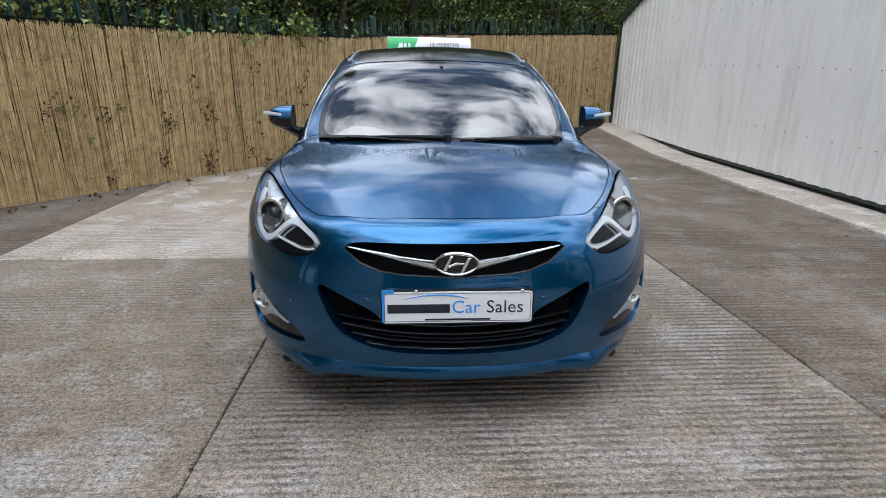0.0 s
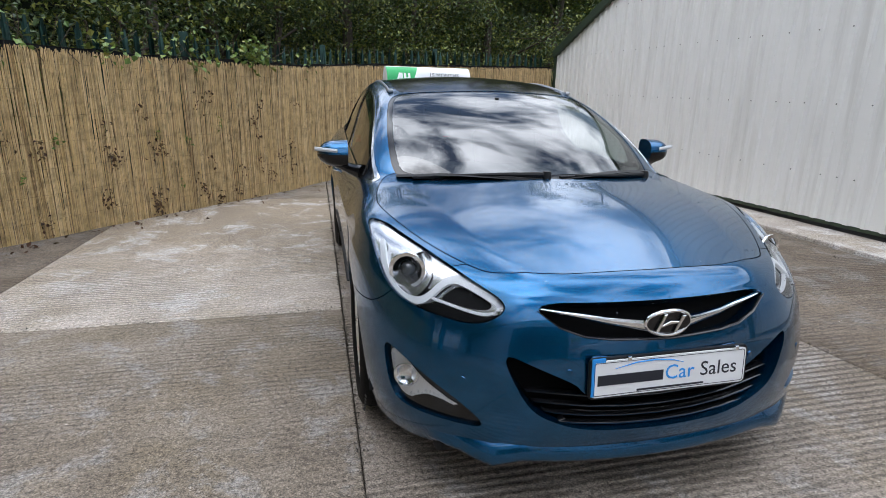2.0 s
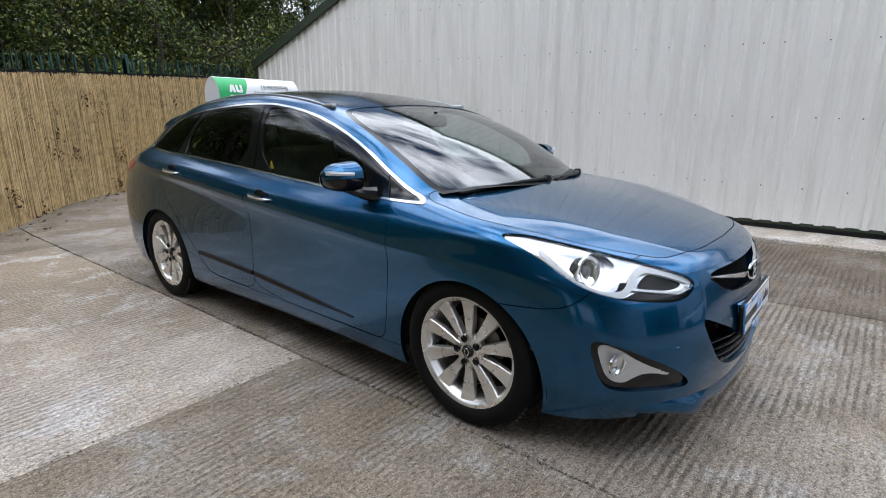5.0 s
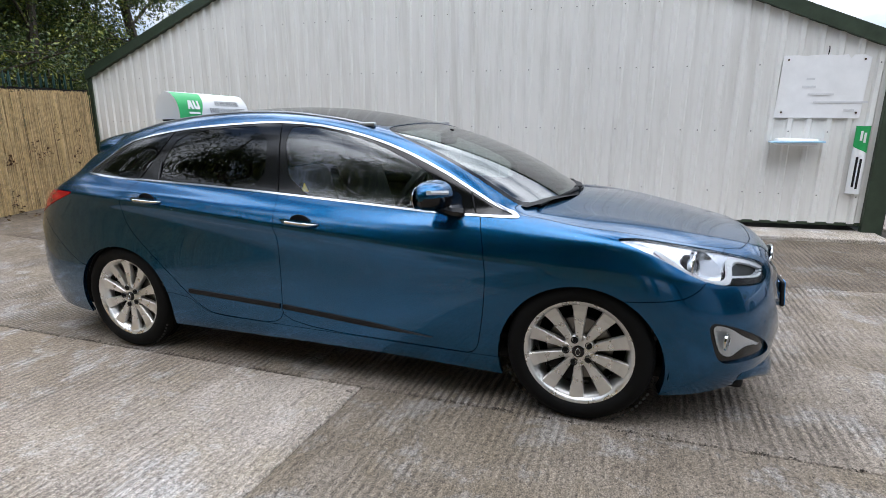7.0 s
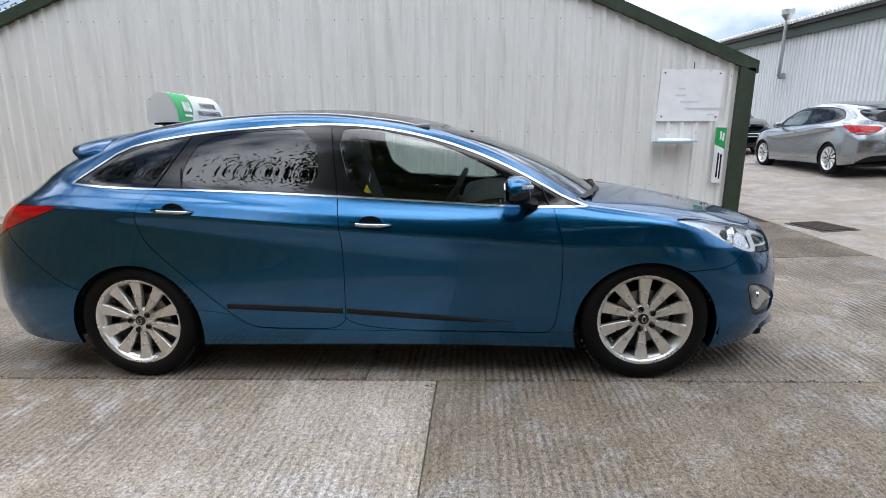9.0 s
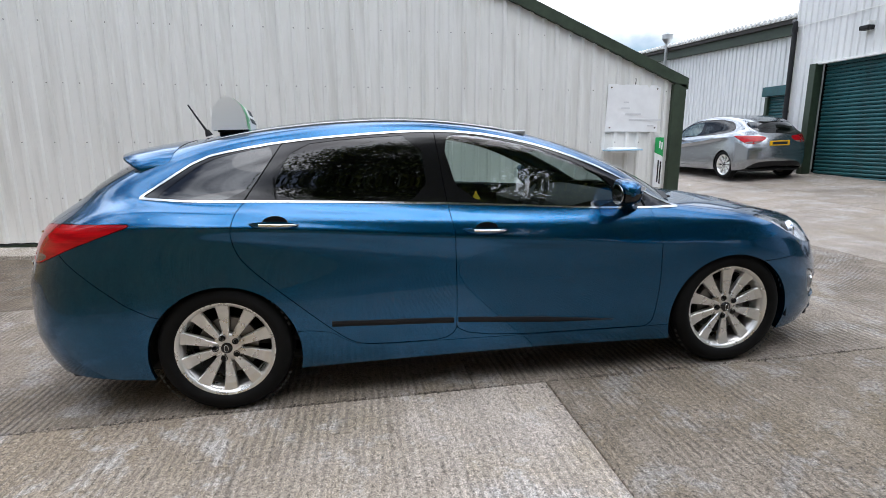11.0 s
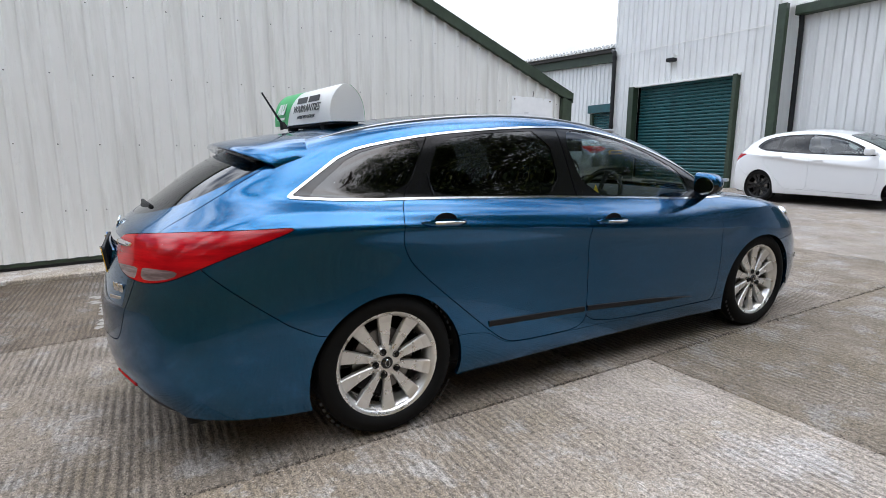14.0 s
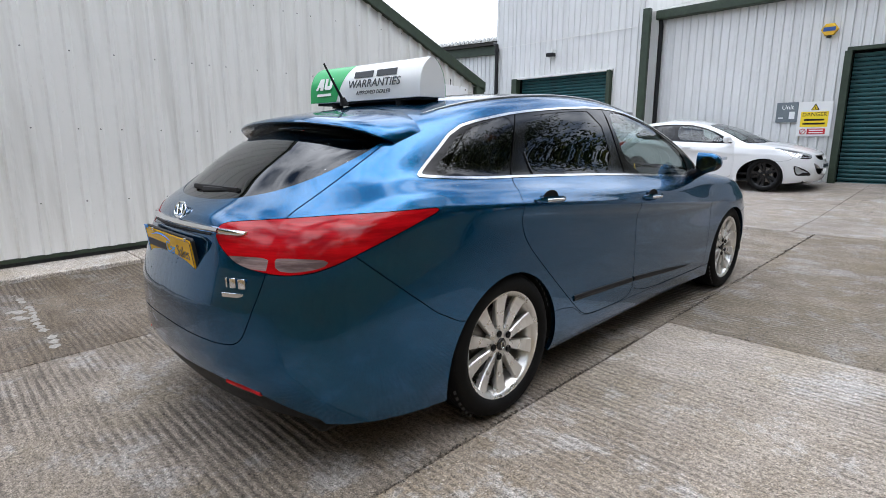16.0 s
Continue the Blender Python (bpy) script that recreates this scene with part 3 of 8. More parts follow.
G = .008
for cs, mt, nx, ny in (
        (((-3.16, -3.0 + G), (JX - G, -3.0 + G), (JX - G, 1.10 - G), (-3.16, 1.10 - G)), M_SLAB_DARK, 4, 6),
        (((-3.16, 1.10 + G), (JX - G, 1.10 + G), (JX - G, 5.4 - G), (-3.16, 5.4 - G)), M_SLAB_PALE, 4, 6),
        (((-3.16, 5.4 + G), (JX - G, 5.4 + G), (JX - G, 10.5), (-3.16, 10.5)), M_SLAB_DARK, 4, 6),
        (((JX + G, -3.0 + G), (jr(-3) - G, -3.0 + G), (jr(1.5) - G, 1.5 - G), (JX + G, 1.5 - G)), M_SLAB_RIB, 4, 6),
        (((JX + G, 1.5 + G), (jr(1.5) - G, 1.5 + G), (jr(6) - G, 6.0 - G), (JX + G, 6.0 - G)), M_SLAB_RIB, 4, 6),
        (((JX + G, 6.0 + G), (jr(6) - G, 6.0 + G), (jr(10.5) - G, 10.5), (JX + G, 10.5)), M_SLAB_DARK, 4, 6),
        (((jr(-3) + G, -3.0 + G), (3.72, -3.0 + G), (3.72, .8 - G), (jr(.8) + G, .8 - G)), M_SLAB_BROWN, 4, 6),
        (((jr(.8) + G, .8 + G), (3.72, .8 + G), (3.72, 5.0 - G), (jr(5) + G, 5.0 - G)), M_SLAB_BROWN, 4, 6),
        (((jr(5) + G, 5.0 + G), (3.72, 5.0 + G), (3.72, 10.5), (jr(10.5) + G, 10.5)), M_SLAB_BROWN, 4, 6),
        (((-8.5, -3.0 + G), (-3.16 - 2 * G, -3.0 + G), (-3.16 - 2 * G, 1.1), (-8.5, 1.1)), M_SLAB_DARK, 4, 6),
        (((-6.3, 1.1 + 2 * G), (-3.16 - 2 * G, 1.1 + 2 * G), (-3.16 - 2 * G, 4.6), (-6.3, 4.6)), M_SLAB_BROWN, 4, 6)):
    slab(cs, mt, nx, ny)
for x0, x1 in ((-14, -5.2), (-5.2, -.66), (-.66, 3.9), (3.9, 8.6), (8.6, 14), (14, 20)):
    for y0, y1 in ((-5.7, -3.0), (-8.75, -5.7)):
        slab(((x0 + G, y0 + G), (x1 - G, y0 + G), (x1 - G, y1 - G), (x0 + G, y1 - G)), M_YARD, 8, 4)
# raised strip along the foot of the shed
for y0, y1 in ((-2.75, .1), (.1, 3.0), (3.0, 5.9), (5.9, 9.6)):
    bm = bmesh.new()
    box(bm, (4.02, (y0 + y1) / 2, -.04), (.58, y1 - y0 - .012, .16), .012)
    for v in bm.verts:
        v.co.z += rise(v.co.x, v.co.y)
    part("kerb_block", bm, M_KERB, ground, "pale worn concrete strip along the shed wall")

def slab_box(name, c, s, mt, parent, label="", bevel=.006):
    bm = bmesh.new()
    box(bm, c, s, bevel)
    return part(name, bm, mt, parent, label)


# ================= the white shed =================
SITE = pose(0, 0, 0, 1.85)     # the buildings stand plumb; the yard falls away under them
WALL_X, PITCH = 4.27, .194
Y0, Y1, EAVE = -2.80, 9.60, 2.15
SLOPE = {-1: .416, 1: .378}       # the two roof pitches
YA = (SLOPE[1] * Y1 + SLOPE[-1] * Y0 - .03) / (SLOPE[1] + SLOPE[-1])


def gable(y):
    return min(EAVE + SLOPE[-1] * (y - Y0), EAVE - .03 + SLOPE[1] * (Y1 - y))


def ribbed(y0, y1, top, bottom, x, pitch, depth=.028, flip=1, along=1):
    """Trapezoid-profiled sheeting as one mesh: (offset along, offset out) repeated."""
    vs, fs = [], []
    y = y0
    cuts = []
    while y < y1:
        for o, d in ((0, 0), (.58, 0), (.68, 1), (.90, 1)):
            if y + o * pitch < y1:
                cuts.append((y + o * pitch, d))
        y += pitch
    cuts.append((y1, 0))
    for yy, d in cuts:
        vs += [(x - flip * depth * d, yy, bottom(yy)), (x - flip * depth * d, yy, top(yy))]
    for i in range(len(cuts) - 1):
        fs.append((2 * i, 2 * i + 2, 2 * i + 3, 2 * i + 1))
    n = len(vs)
    vs += [(x + flip * .02, a, b) for (_, a, b) in vs]           # sheet has a back, so that it is solid
    fs += [tuple(n + k for k in f[::-1]) for f in fs]
    return vs, fs


shed = empty("shed", "white box-profile metal shed with dark green trim", "building", kind="structure", m=SITE)
vs, fs = ribbed(Y0 + .14, Y1 - .02, lambda y: gable(y) - .04, lambda y: .125 - .032 * y + (.0 if y < 6 else .02 * (y - 6)), WALL_X, PITCH)
mesh_ob("wall", vs, fs, M_SHEET, shed, "white profiled steel sheeting with rows of fixings")
for s in (-1, 1):              # verge trim on both slopes, with a drip lip
    bm = bmesh.new()
    yb = Y0 - .03 if s < 0 else Y1 + .05
    for x0, x1, h0, h1 in ((4.19, 4.268, -.105, .055), (4.272, 9.6, .015, .045)):
        pts = [(YA, gable(YA)), (yb, gable(yb))]
        lo = [bm.verts.new((x, y, z + h)) for y, z in pts for x in (x0, x1) for h in (h0, h1)]
        for f in ((0, 1, 3, 2), (4, 6, 7, 5), (0, 2, 6, 4), (1, 5, 7, 3), (0, 4, 5, 1), (2, 3, 7, 6)):
            bm.faces.new([lo[k] for k in f])
    part("verge_trim", bm, M_TRIM, shed, "dark green folded steel verge and roof edge")
bm = bmesh.new()
box(bm, (4.235, Y0 + .10, 1.06), (.09, .20, 2.10), .006)
part("corner_trim", bm, M_TRIM, shed, "dark green steel corner post")
bm = bmesh.new()
cyl(bm, (4.42, Y0 - .05, -.1), (4.42, Y0 - .05, 2.0), .034, seg=12)
part("downpipe", bm, M_BLACK, shed, "black plastic downpipe", smooth=True)
bm = bmesh.new()
box(bm, (4.25, Y1 - .01, .95), (.07, .09, 2.5), .006)
part("corner_trim", bm, M_TRIM, shed, "dark green steel corner post")
for c, s in (((7.0, Y0 + .06, 1.0), (5.4, .04, 2.3)), ((7.0, Y1 - .06, .9), (5.4, .04, 2.6)), ((9.7, YA, 1.0), (.04, Y1 - Y0, 2.3))):
    bm = bmesh.new()
    box(bm, c, s)
    part("wall", bm, M_SHEET, shed)
# dark strip added for the shade in the gap under the sheets
bm = bmesh.new()
lo = [(4.268, Y0 + .2, .125 - .032 * Y0), (4.268, Y1 - .1, .1 - .032 * Y1)]
vs = [bm.verts.new((x, y, z + h)) for x, y, z in [(lo[0][0], lo[0][1], lo[0][2]), (lo[1][0], lo[1][1], lo[1][2])] for x_ in (0,) for h in (-.03, .006)]
w = [bm.verts.new((v.co.x + .09, v.co.y, v.co.z)) for v in vs]
for f in ((0, 1, 3, 2),):
    bm.faces.new([vs[k] for k in f]), bm.faces.new([w[k] for k in f[::-1]])
for a, b in ((0, 1), (1, 3), (3, 2), (2, 0)):
    bm.faces.new((vs[a], vs[b], w[b], w[a]))
part("base_gap_strip", bm, M_TRIM, shed, "dark green strip standing in for the shaded gap under the sheets")
# fixings in rows
bm = bmesh.new()
y = Y0 + .14 + PITCH * .79
k = 0
while y < Y1 - .1:
    for row, z in enumerate((.52, 1.25, 2.0, 2.75, 3.5)):
        if z < gable(y) - .15 and (k % 2 == 0 or (k + row) % 5 == 0):
            cyl(bm, (WALL_X - .027, y, z - 0.0), (WALL_X - .034, y, z), .009, .006, 6)
    y += PITCH
    k += 1
tagged(part("fixings", bm, plain("grey_fixing", (.22, .22, .22), .5, .5), shed, "grey screw heads with washers"), kind="stuff")


def wall_board():
    b = empty("notice_board", "blank white sign board with a chipped edge on the shed wall", "sign", m=SITE)
    y0, y1, z0, z1 = -1.575, -2.415, 1.405, 2.095
    rnd = random.Random(4)
    top = []
    n = 26
    for i in range(n + 1):
        u = i / n
        top.append((y0 + (y1 - y0) * u, z1 - rnd.random() * .012 - (.05 if .74 < u < .80 else 0) - (.03 if u > .96 else 0)))
    poly = [(y0 + .02, z0), (y1 + .02, z0)] + top[::-1]
    bm = bmesh.new()
    plate(bm, poly, -.006, 0, bevel=.0015)
    bmesh.ops.transform(bm, matrix=Matrix(((0, 0, -1, 0), (1, 0, 0, 0), (0, 1, 0, 0), (0, 0, 0, 1))), verts=bm.verts)
    ob = part("board", bm, M_WHITE, b, "white composite sheet")
    ob.location = (WALL_X - .036, 0, 0)
    for k, (u, w) in enumerate(((.30, .10), (.26, .16), (.34, .30), (.42, .62), (.78, .12))):
        slab_box("ghost_bar", (WALL_X - .0425, y0 + (y1 - y0) * (u + w / 2), z0 + .43 - .085 * k), (.0012, abs(y1 - y0) * w, .022), M_GHOST, b, "faint ghost of old lettering", 0)
    for y, z in ((y0 - .05, z0 + .06), (y1 + .06, z0 + .06), (y0 - .05, z1 - .05), (y1 + .06, z1 - .06)):
        bm = bmesh.new()
        cyl(bm, (WALL_X - .036, y, z), (WALL_X - .048, y, z), .012, .009, 10)
        part("screw", bm, M_WIRE, b, "steel screw head", smooth=True)
    bm = bmesh.new()
    tube(bm, [(WALL_X - .03, -2.0, z1 - .02), (WALL_X - .034, -2.005, z1 + .06), (WALL_X - .03, -2.0, z1 + .09)], .006, 6)
    part("cable_end", bm, M_BLACK, b, "stub of black cable")


wall_board()


# ================= reed screen and palisade =================
FENCE = [Vector(p) for p in ((-8.6, -3.2, 0), (-6.6, -.45, 0), (-4.75, 2.0, 0), (-4.2, 2.66, 0), (-3.0, 4.2, 0), (-1.15, 6.55, 0), (-.1, 7.9, 0), (.6, 8.35, 0), (2.0, 8.74, 0), (4.16, 9.52, 0))]
LEN = [0]
for a, b in zip(FENCE, FENCE[1:]):
    LEN.append(LEN[-1] + (b - a).length)


def along(d, off=0.0):
    """Place on the fence line d metres on, off metres behind it, and the line's direction."""
    i = max(0, min(len(FENCE) - 2, sum(1 for l in LEN if l <= d) - 1))
    a, b = FENCE[i], FENCE[i + 1]
    t = (b - a).normalized()
    p = a + t * (d - LEN[i])
    return p + Vector((-t.y, t.x, 0)) * off, t


def fence_top(p):
    return rise(p.x, p.y) + 1.715 + .03 * max(0, p.y - 4.5) - .0 * p.x


screen = empty("reed_screen", "weathered tan reed screening wired to the fence", "fence", kind="structure")
rnd = random.Random(5)
for roll0 in range(5):         # the screening comes in rolls, each a mesh of canes
    d0, d1 = LEN[-1] * roll0 / 5, LEN[-1] * (roll0 + 1) / 5
    vs, fs = [], []
    lean0 = rnd.uniform(-.012, .012)
    d = d0
    while d < d1:
        for layer in range(2):
            dd = d + rnd.uniform(-.004, .004)
            off = .012 * layer + rnd.uniform(0, .010) + .012 * math.sin(dd * 2.1) + .008 * math.sin(dd * 7.3)
            p, t = along(dd, off)
            n = Vector((-t.y, t.x, 0))
            r = rnd.uniform(.0028, .0055)
            z0 = rise(p.x, p.y) - .01
            z1 = fence_top(p) + rnd.uniform(-.035, .03) - (rnd.uniform(0, .25) if rnd.random() < .03 else 0)
            lean = lean0 + rnd.gauss(0, .020)
            bow = rnd.gauss(0, .010)
            k = len(vs)
            for u in (0, .5, 1):
                z = z0 + (z1 - z0) * u
                c = p + t * (lean * (z - z0) + bow * math.sin(math.pi * u)) + n * (rnd.uniform(-.006, .006) if u else 0)
                for a in (0, 1, 2, 3):
                    q = c + r * ((1, 0, -1, 0)[a] * t + (0, 1, 0, -1)[a] * n)
                    vs.append((q.x, q.y, z))
            for lv in (0, 4):
                for a in range(4):
                    fs.append((k + lv + a, k + lv + (a + 1) % 4, k + lv + 4 + (a + 1) % 4, k + lv + 4 + a))
            fs.append((k + 8, k + 9, k + 10, k + 11))
        d += .0060
    tagged(mesh_ob("canes", vs, fs, M_BAMBOO, screen, "thin upright reed canes, greyed and stained"), kind="stuff")
for h in (.18, .42, .66, .90, 1.14, 1.38, 1.60):         # binding wires
    bm = bmesh.new()
    tube(bm, [p + Vector((0, 0, rise(p.x, p.y) + h + .012 * math.sin(k * .9))) for k in range(60) for p in (along(LEN[-1] * k / 59.01, -.012 + .012 * math.sin(LEN[-1] * k / 59 * 2.1))[0],)], .0008, 4)
    part("binding_wire", bm, M_WIRE, screen, "thin rusty binding wire")

pal = empty("palisade_fence", "dark green steel palisade fence behind the reed screen", "fence", kind="structure")
bm = bmesh.new()
prof = [(-.034, .0), (-.022, .0), (-.012, -.014), (.012, -.014), (.022, 0), (.034, 0)]
lo = [bm.verts.new((x, y, 0)) for x, y in prof]
top = [.11, .0, .06, .06, .0, .11]
hi = [bm.verts.new((x, y, 1.98 + z)) for (x, y), z in zip(prof, (-.02, -.05, .03, .03, -.05, -.02))]
for i in range(5):
    bm.faces.new((lo[i], lo[i + 1], hi[i + 1], hi[i]))
bmesh.ops.solidify(bm, geom=bm.faces[:], thickness=.003)
pale_me = bpy.data.meshes.new("pale")
bm.to_mesh(pale_me), bm.free()
pale_me.materials.append(M_GREENPAINT)
d = 3.0
k = 0
while d < LEN[-1] - .1:
    p, t = along(d, .13)
    ob = new("pale", pale_me)
    ob.parent = pal
    zt = fence_top(p) - 1.715
    ob.matrix_basis = Matrix.Translation((p.x, p.y, zt + rnd.uniform(-.012, .012))) @ Matrix.Rotation(math.atan2(t.y, t.x) + rnd.uniform(-.04, .04), 4, "Z") @ Matrix.Rotation(rnd.uniform(-.012, .012), 4, "Y")
    d += .155
for d in (3.6, 6.35, 7.55, 10.3, 12.95, 15.6):
    p, t = along(d, .17)
    bm = bmesh.new()
    box(bm, (p.x, p.y, fence_top(p) - .66), (.09, .06, 2.0), .004, None)
    part("post", bm, M_GREENPAINT, pal)
for h in (.30, 1.74):
    bm = bmesh.new()
    pts = [along(LEN[-1] * k / 40.01, .155)[0] for k in range(6, 41)]
    tube(bm, [Vector((q.x, q.y, fence_top(q) - 1.715 + h)) for q in pts], .028, 4)
    part("rail", bm, M_GREENPAINT, pal)
bm = bmesh.new()               # dark strip of netting folded over the top of the screen
A = []
for k in range(0, 61):
    p, t = along(LEN[-1] * k / 60.01, .055)
    z = fence_top(p)
    A.append([bm.verts.new((p.x, p.y, z + h + .012 * math.sin(k * 2.3 + h * 40))) for h in (-.06, .0, .052)])
for a, b in zip(A, A[1:]):
    for j in range(2):
        bm.faces.new((a[j], a[j + 1], b[j + 1], b[j]))
bmesh.ops.solidify(bm, geom=bm.faces[:], thickness=.006)
part("netting_strip", bm, M_BLACK, pal, "black netting along the top of the screen")
bm = bmesh.new()               # loose coil of barbed wire
pts = []
for k in range(520):
    u = k / 519
    d = 7.2 + (LEN[-1] - 7.4) * u
    p, t = along(d, .22)
    a = k * .42
    rr = .16 + .03 * math.sin(k * .13)
    pts.append(p + t * (rr * .4 * math.cos(a)) + Vector((-t.y, t.x, 0)) * (.05 * math.sin(a * .5)) + Vector((0, 0, fence_top(p) + .20 + rr * math.sin(a))))
tube(bm, pts, .0028, 4)
part("barbed_wire_coil", bm, M_WIRE, pal, "loose rusty coil of barbed wire")


def leaf_cloud(name, mat, spots, n, size, spread, parent, label, seed, droop=.3, aspect=.55):
    """Many single leaves round given places: folded diamonds."""
    r = random.Random(seed)
    vs, fs = [], []
    for _ in range(n):
        c = Vector(r.choice(spots))
        g = [r.gauss(0, 1) for _ in range(3)]
        c = c + Vector((g[0] * spread[0], g[1] * spread[1], g[2] * spread[2]))
        s = size * r.uniform(.6, 1.35)
        d = Vector((r.gauss(0, 1), r.gauss(0, 1), r.gauss(-droop, .7))).normalized()
        w = d.cross(Vector((r.gauss(0, .6), r.gauss(0, .6), 1))).normalized()
        up = w.cross(d) * .18
        k = len(vs)
        vs += [tuple(c), tuple(c + d * s * .45 + w * s * aspect * .5 + up * s), tuple(c + d * s), tuple(c + d * s * .45 - w * s * aspect * .5 + up * s)]
        fs += [(k, k + 1, k + 2), (k, k + 2, k + 3)]
    return tagged(mesh_ob(name, vs, fs, mat, parent, label), kind="stuff")


# climber and dead growth on the screen
climber = empty("climbing_plant", "climber growing over the fence top with green and brown leaves", "plant")
spots = []
for d, n in ((11.05, 9), (11.35, 7), (9.2, 4), (10.2, 5), (8.3, 3), (12.4, 2), (7.9, 3)):
    for _ in range(n):
        p, t = along(d + rnd.uniform(-.25, .25), -.03)
        spots.append((p.x, p.y, fence_top(p) + rnd.uniform(-.04, .30)))
leaf_cloud("leaves", M_LEAF_IVY, spots, 420, .065, (.09, .05, .07), climber, "yellow-green lobed leaves", 3, .6, .9)
bm = bmesh.new()
for k in range(14):
    p, t = along(7.6 + k * .33, -.02)
    q = Vector((p.x, p.y, fence_top(p)))
    tube(bm, [q + Vector((0, 0, -.10)), q + t * rnd.uniform(-.2, .2) + Vector((0, 0, .06)), q + t * rnd.uniform(-.4, .4) + Vector((0, 0, rnd.uniform(.1, .3)))], .003, 4)
tagged(part("stems", bm, M_BARK, climber, "thin brown stems"), kind="stuff")
dead = []
for _ in range(85):
    p, t = along(rnd.uniform(5.2, LEN[-1] - .3), -.022)
    h = rnd.choice((rnd.uniform(.05, .5), rnd.uniform(.2, 1.1), rnd.uniform(.6, 1.5)))
    dead.append((p.x, p.y, rise(p.x, p.y) + h))
leaf_cloud("withered_growth", M_LEAF_DEAD, dead, 1500, .040, (.040, .030, .065), climber, "small dark withered leaves on the canes", 8, .8, .7)
green = []
for _ in range(7):
    p, t = along(rnd.uniform(6.8, 12), -.025)
    green.append((p.x, p.y, rise(p.x, p.y) + rnd.uniform(.3, 1.0)))
leaf_cloud("shoots", M_LEAF_IVY, green, 60, .05, (.025, .025, .05), climber, "small green shoots", 9, .5, .6)
litter = []
for _ in range(120):
    p, t = along(rnd.uniform(6.4, LEN[-1] - .4), -abs(rnd.gauss(0, .22)) - .04)
    litter.append((p.x, p.y, rise(p.x, p.y) + .008))
lc = leaf_cloud("leaf_litter", M_LEAF_DEAD, litter, 150, .05, (.03, .03, .002), None, "dry leaves lying along the foot of the fence", 10, .0, .7)
tagged(lc, "dry brown and yellow leaves along the fence foot", "leaves", kind="stuff")

# ================= trees =================


def tree(seed, height, spread, leaves, leaf=.078):
    r = random.Random(seed)
    t = empty("tree", "leafy dark green tree behind the fence", "tree", "trees round the yard")
    bm = bmesh.new()
    tips = []
    trunk = [Vector((0, 0, -.3)), Vector((r.uniform(-.1, .1), r.uniform(-.1, .1), height * .25)), Vector((r.uniform(-.25, .25), r.uniform(-.25, .25), height * .55)), Vector((r.uniform(-.3, .3), r.uniform(-.3, .3), height * .93))]
    tube(bm, trunk, .1, 9, radii=[.17 * height / 7, .13 * height / 7, .08 * height / 7, .02])
    for k in range(15):
        u = r.uniform(.16, .95)
        i = min(2, int(u * 3))
        b = trunk[i].lerp(trunk[i + 1], u * 3 - i)
        a = k * 2.4 + r.uniform(-.4, .4)
        ln = spread * (1.05 - .62 * u) * r.uniform(.7, 1.15)
        e = b + Vector((math.cos(a) * ln, math.sin(a) * ln, ln * r.uniform(.1, .55)))
        m = b.lerp(e, .5) + Vector((0, 0, ln * .10))
        tube(bm, [b, m, e], .03, 6, radii=[.055 * height / 7 * (1.1 - u), .03, .010])
        tips += [m, e, b.lerp(m, .6), m.lerp(e, .5)]
        for _ in range(3):
            q = m.lerp(e, r.random())
            f = q + Vector((r.gauss(0, 1), r.gauss(0, 1), r.gauss(.2, .6))).normalized() * ln * .42
            tube(bm, [q, f], .01, 5, radii=[.014, .005])
            tips += [f, q.lerp(f, .6)]
    part("trunk", bm, M_BARK, t, "brown trunk and limbs", smooth=True)
    s = spread * .105
    leaf_cloud("crown", M_LEAF, tips, leaves, leaf, (s, s, s * .85), t, "dense small leaves with gaps", seed, .4)
    return t


kinds = [tree(21, 6.4, 2.3, 15000), tree(22, 7.6, 2.5, 17000), tree(23, 5.4, 2.6, 15000)]
first = [True] * 3
for i, (x, y, k, sc, rz) in enumerate((
        (-3.6, 8.2, 0, 1.0, 10), (-1.9, 9.9, 2, 0.98, 70), (-.2, 11.3, 1, 0.98, 130), (1.7, 11.9, 2, 1.02, 200), (3.6, 12.6, 0, 1.12, 40), (5.8, 13.4, 1, 1.08, 250), (-5.6, 6.4, 2, 1.0, 300), (-7.6, 3.6, 0, .95, 20), (-9.6, .6, 2, 1.0, 160),
        (-3.4, 12.6, 1, 1.22, 80), (.6, 14.4, 1, 1.22, 310), (4.2, 16.2, 1, 1.26, 190), (-7.6, 10.2, 1, 1.2, 120), (8.4, 15.2, 2, 1.3, 15), (-11.6, 6.6, 1, 1.2, 260),
        (9.2, 13.8, 1, 1.25, 50), (6.4, 15.8, 1, 1.3, 150), (-8.7, -3.1, 1, 2.0, 200), (-8.9, .9, 1, 1.9, 100), (-9.5, -8.5, 2, 2.5, 60), (-9.8, -4.8, 0, 2.2, 210), (-9.0, -1.4, 1, 1.8, 330), (-10.3, 2.6, 1, 1.9, 30), (-14.5, 9.5, 0, 1.6, 170), (-12, -13, 1, 1.6, 280), (-13, 17, 1, 1.3, 45), (-13.5, -18, 2, 1.8, 100), (-14.5, -.2, 2, 2.1, 12), (-15, 5, 0, 1.9, 70))):
    m = Matrix.Translation((x, y, 0)) @ Matrix.Rotation(radians(rz), 4, "Z") @ Matrix.Scale(sc, 4)
    if first[k]:
        kinds[k].matrix_world = m
        first[k] = False
    else:
        c = copy_thing(kinds[k], m)
        c.scale = (sc, sc, sc)
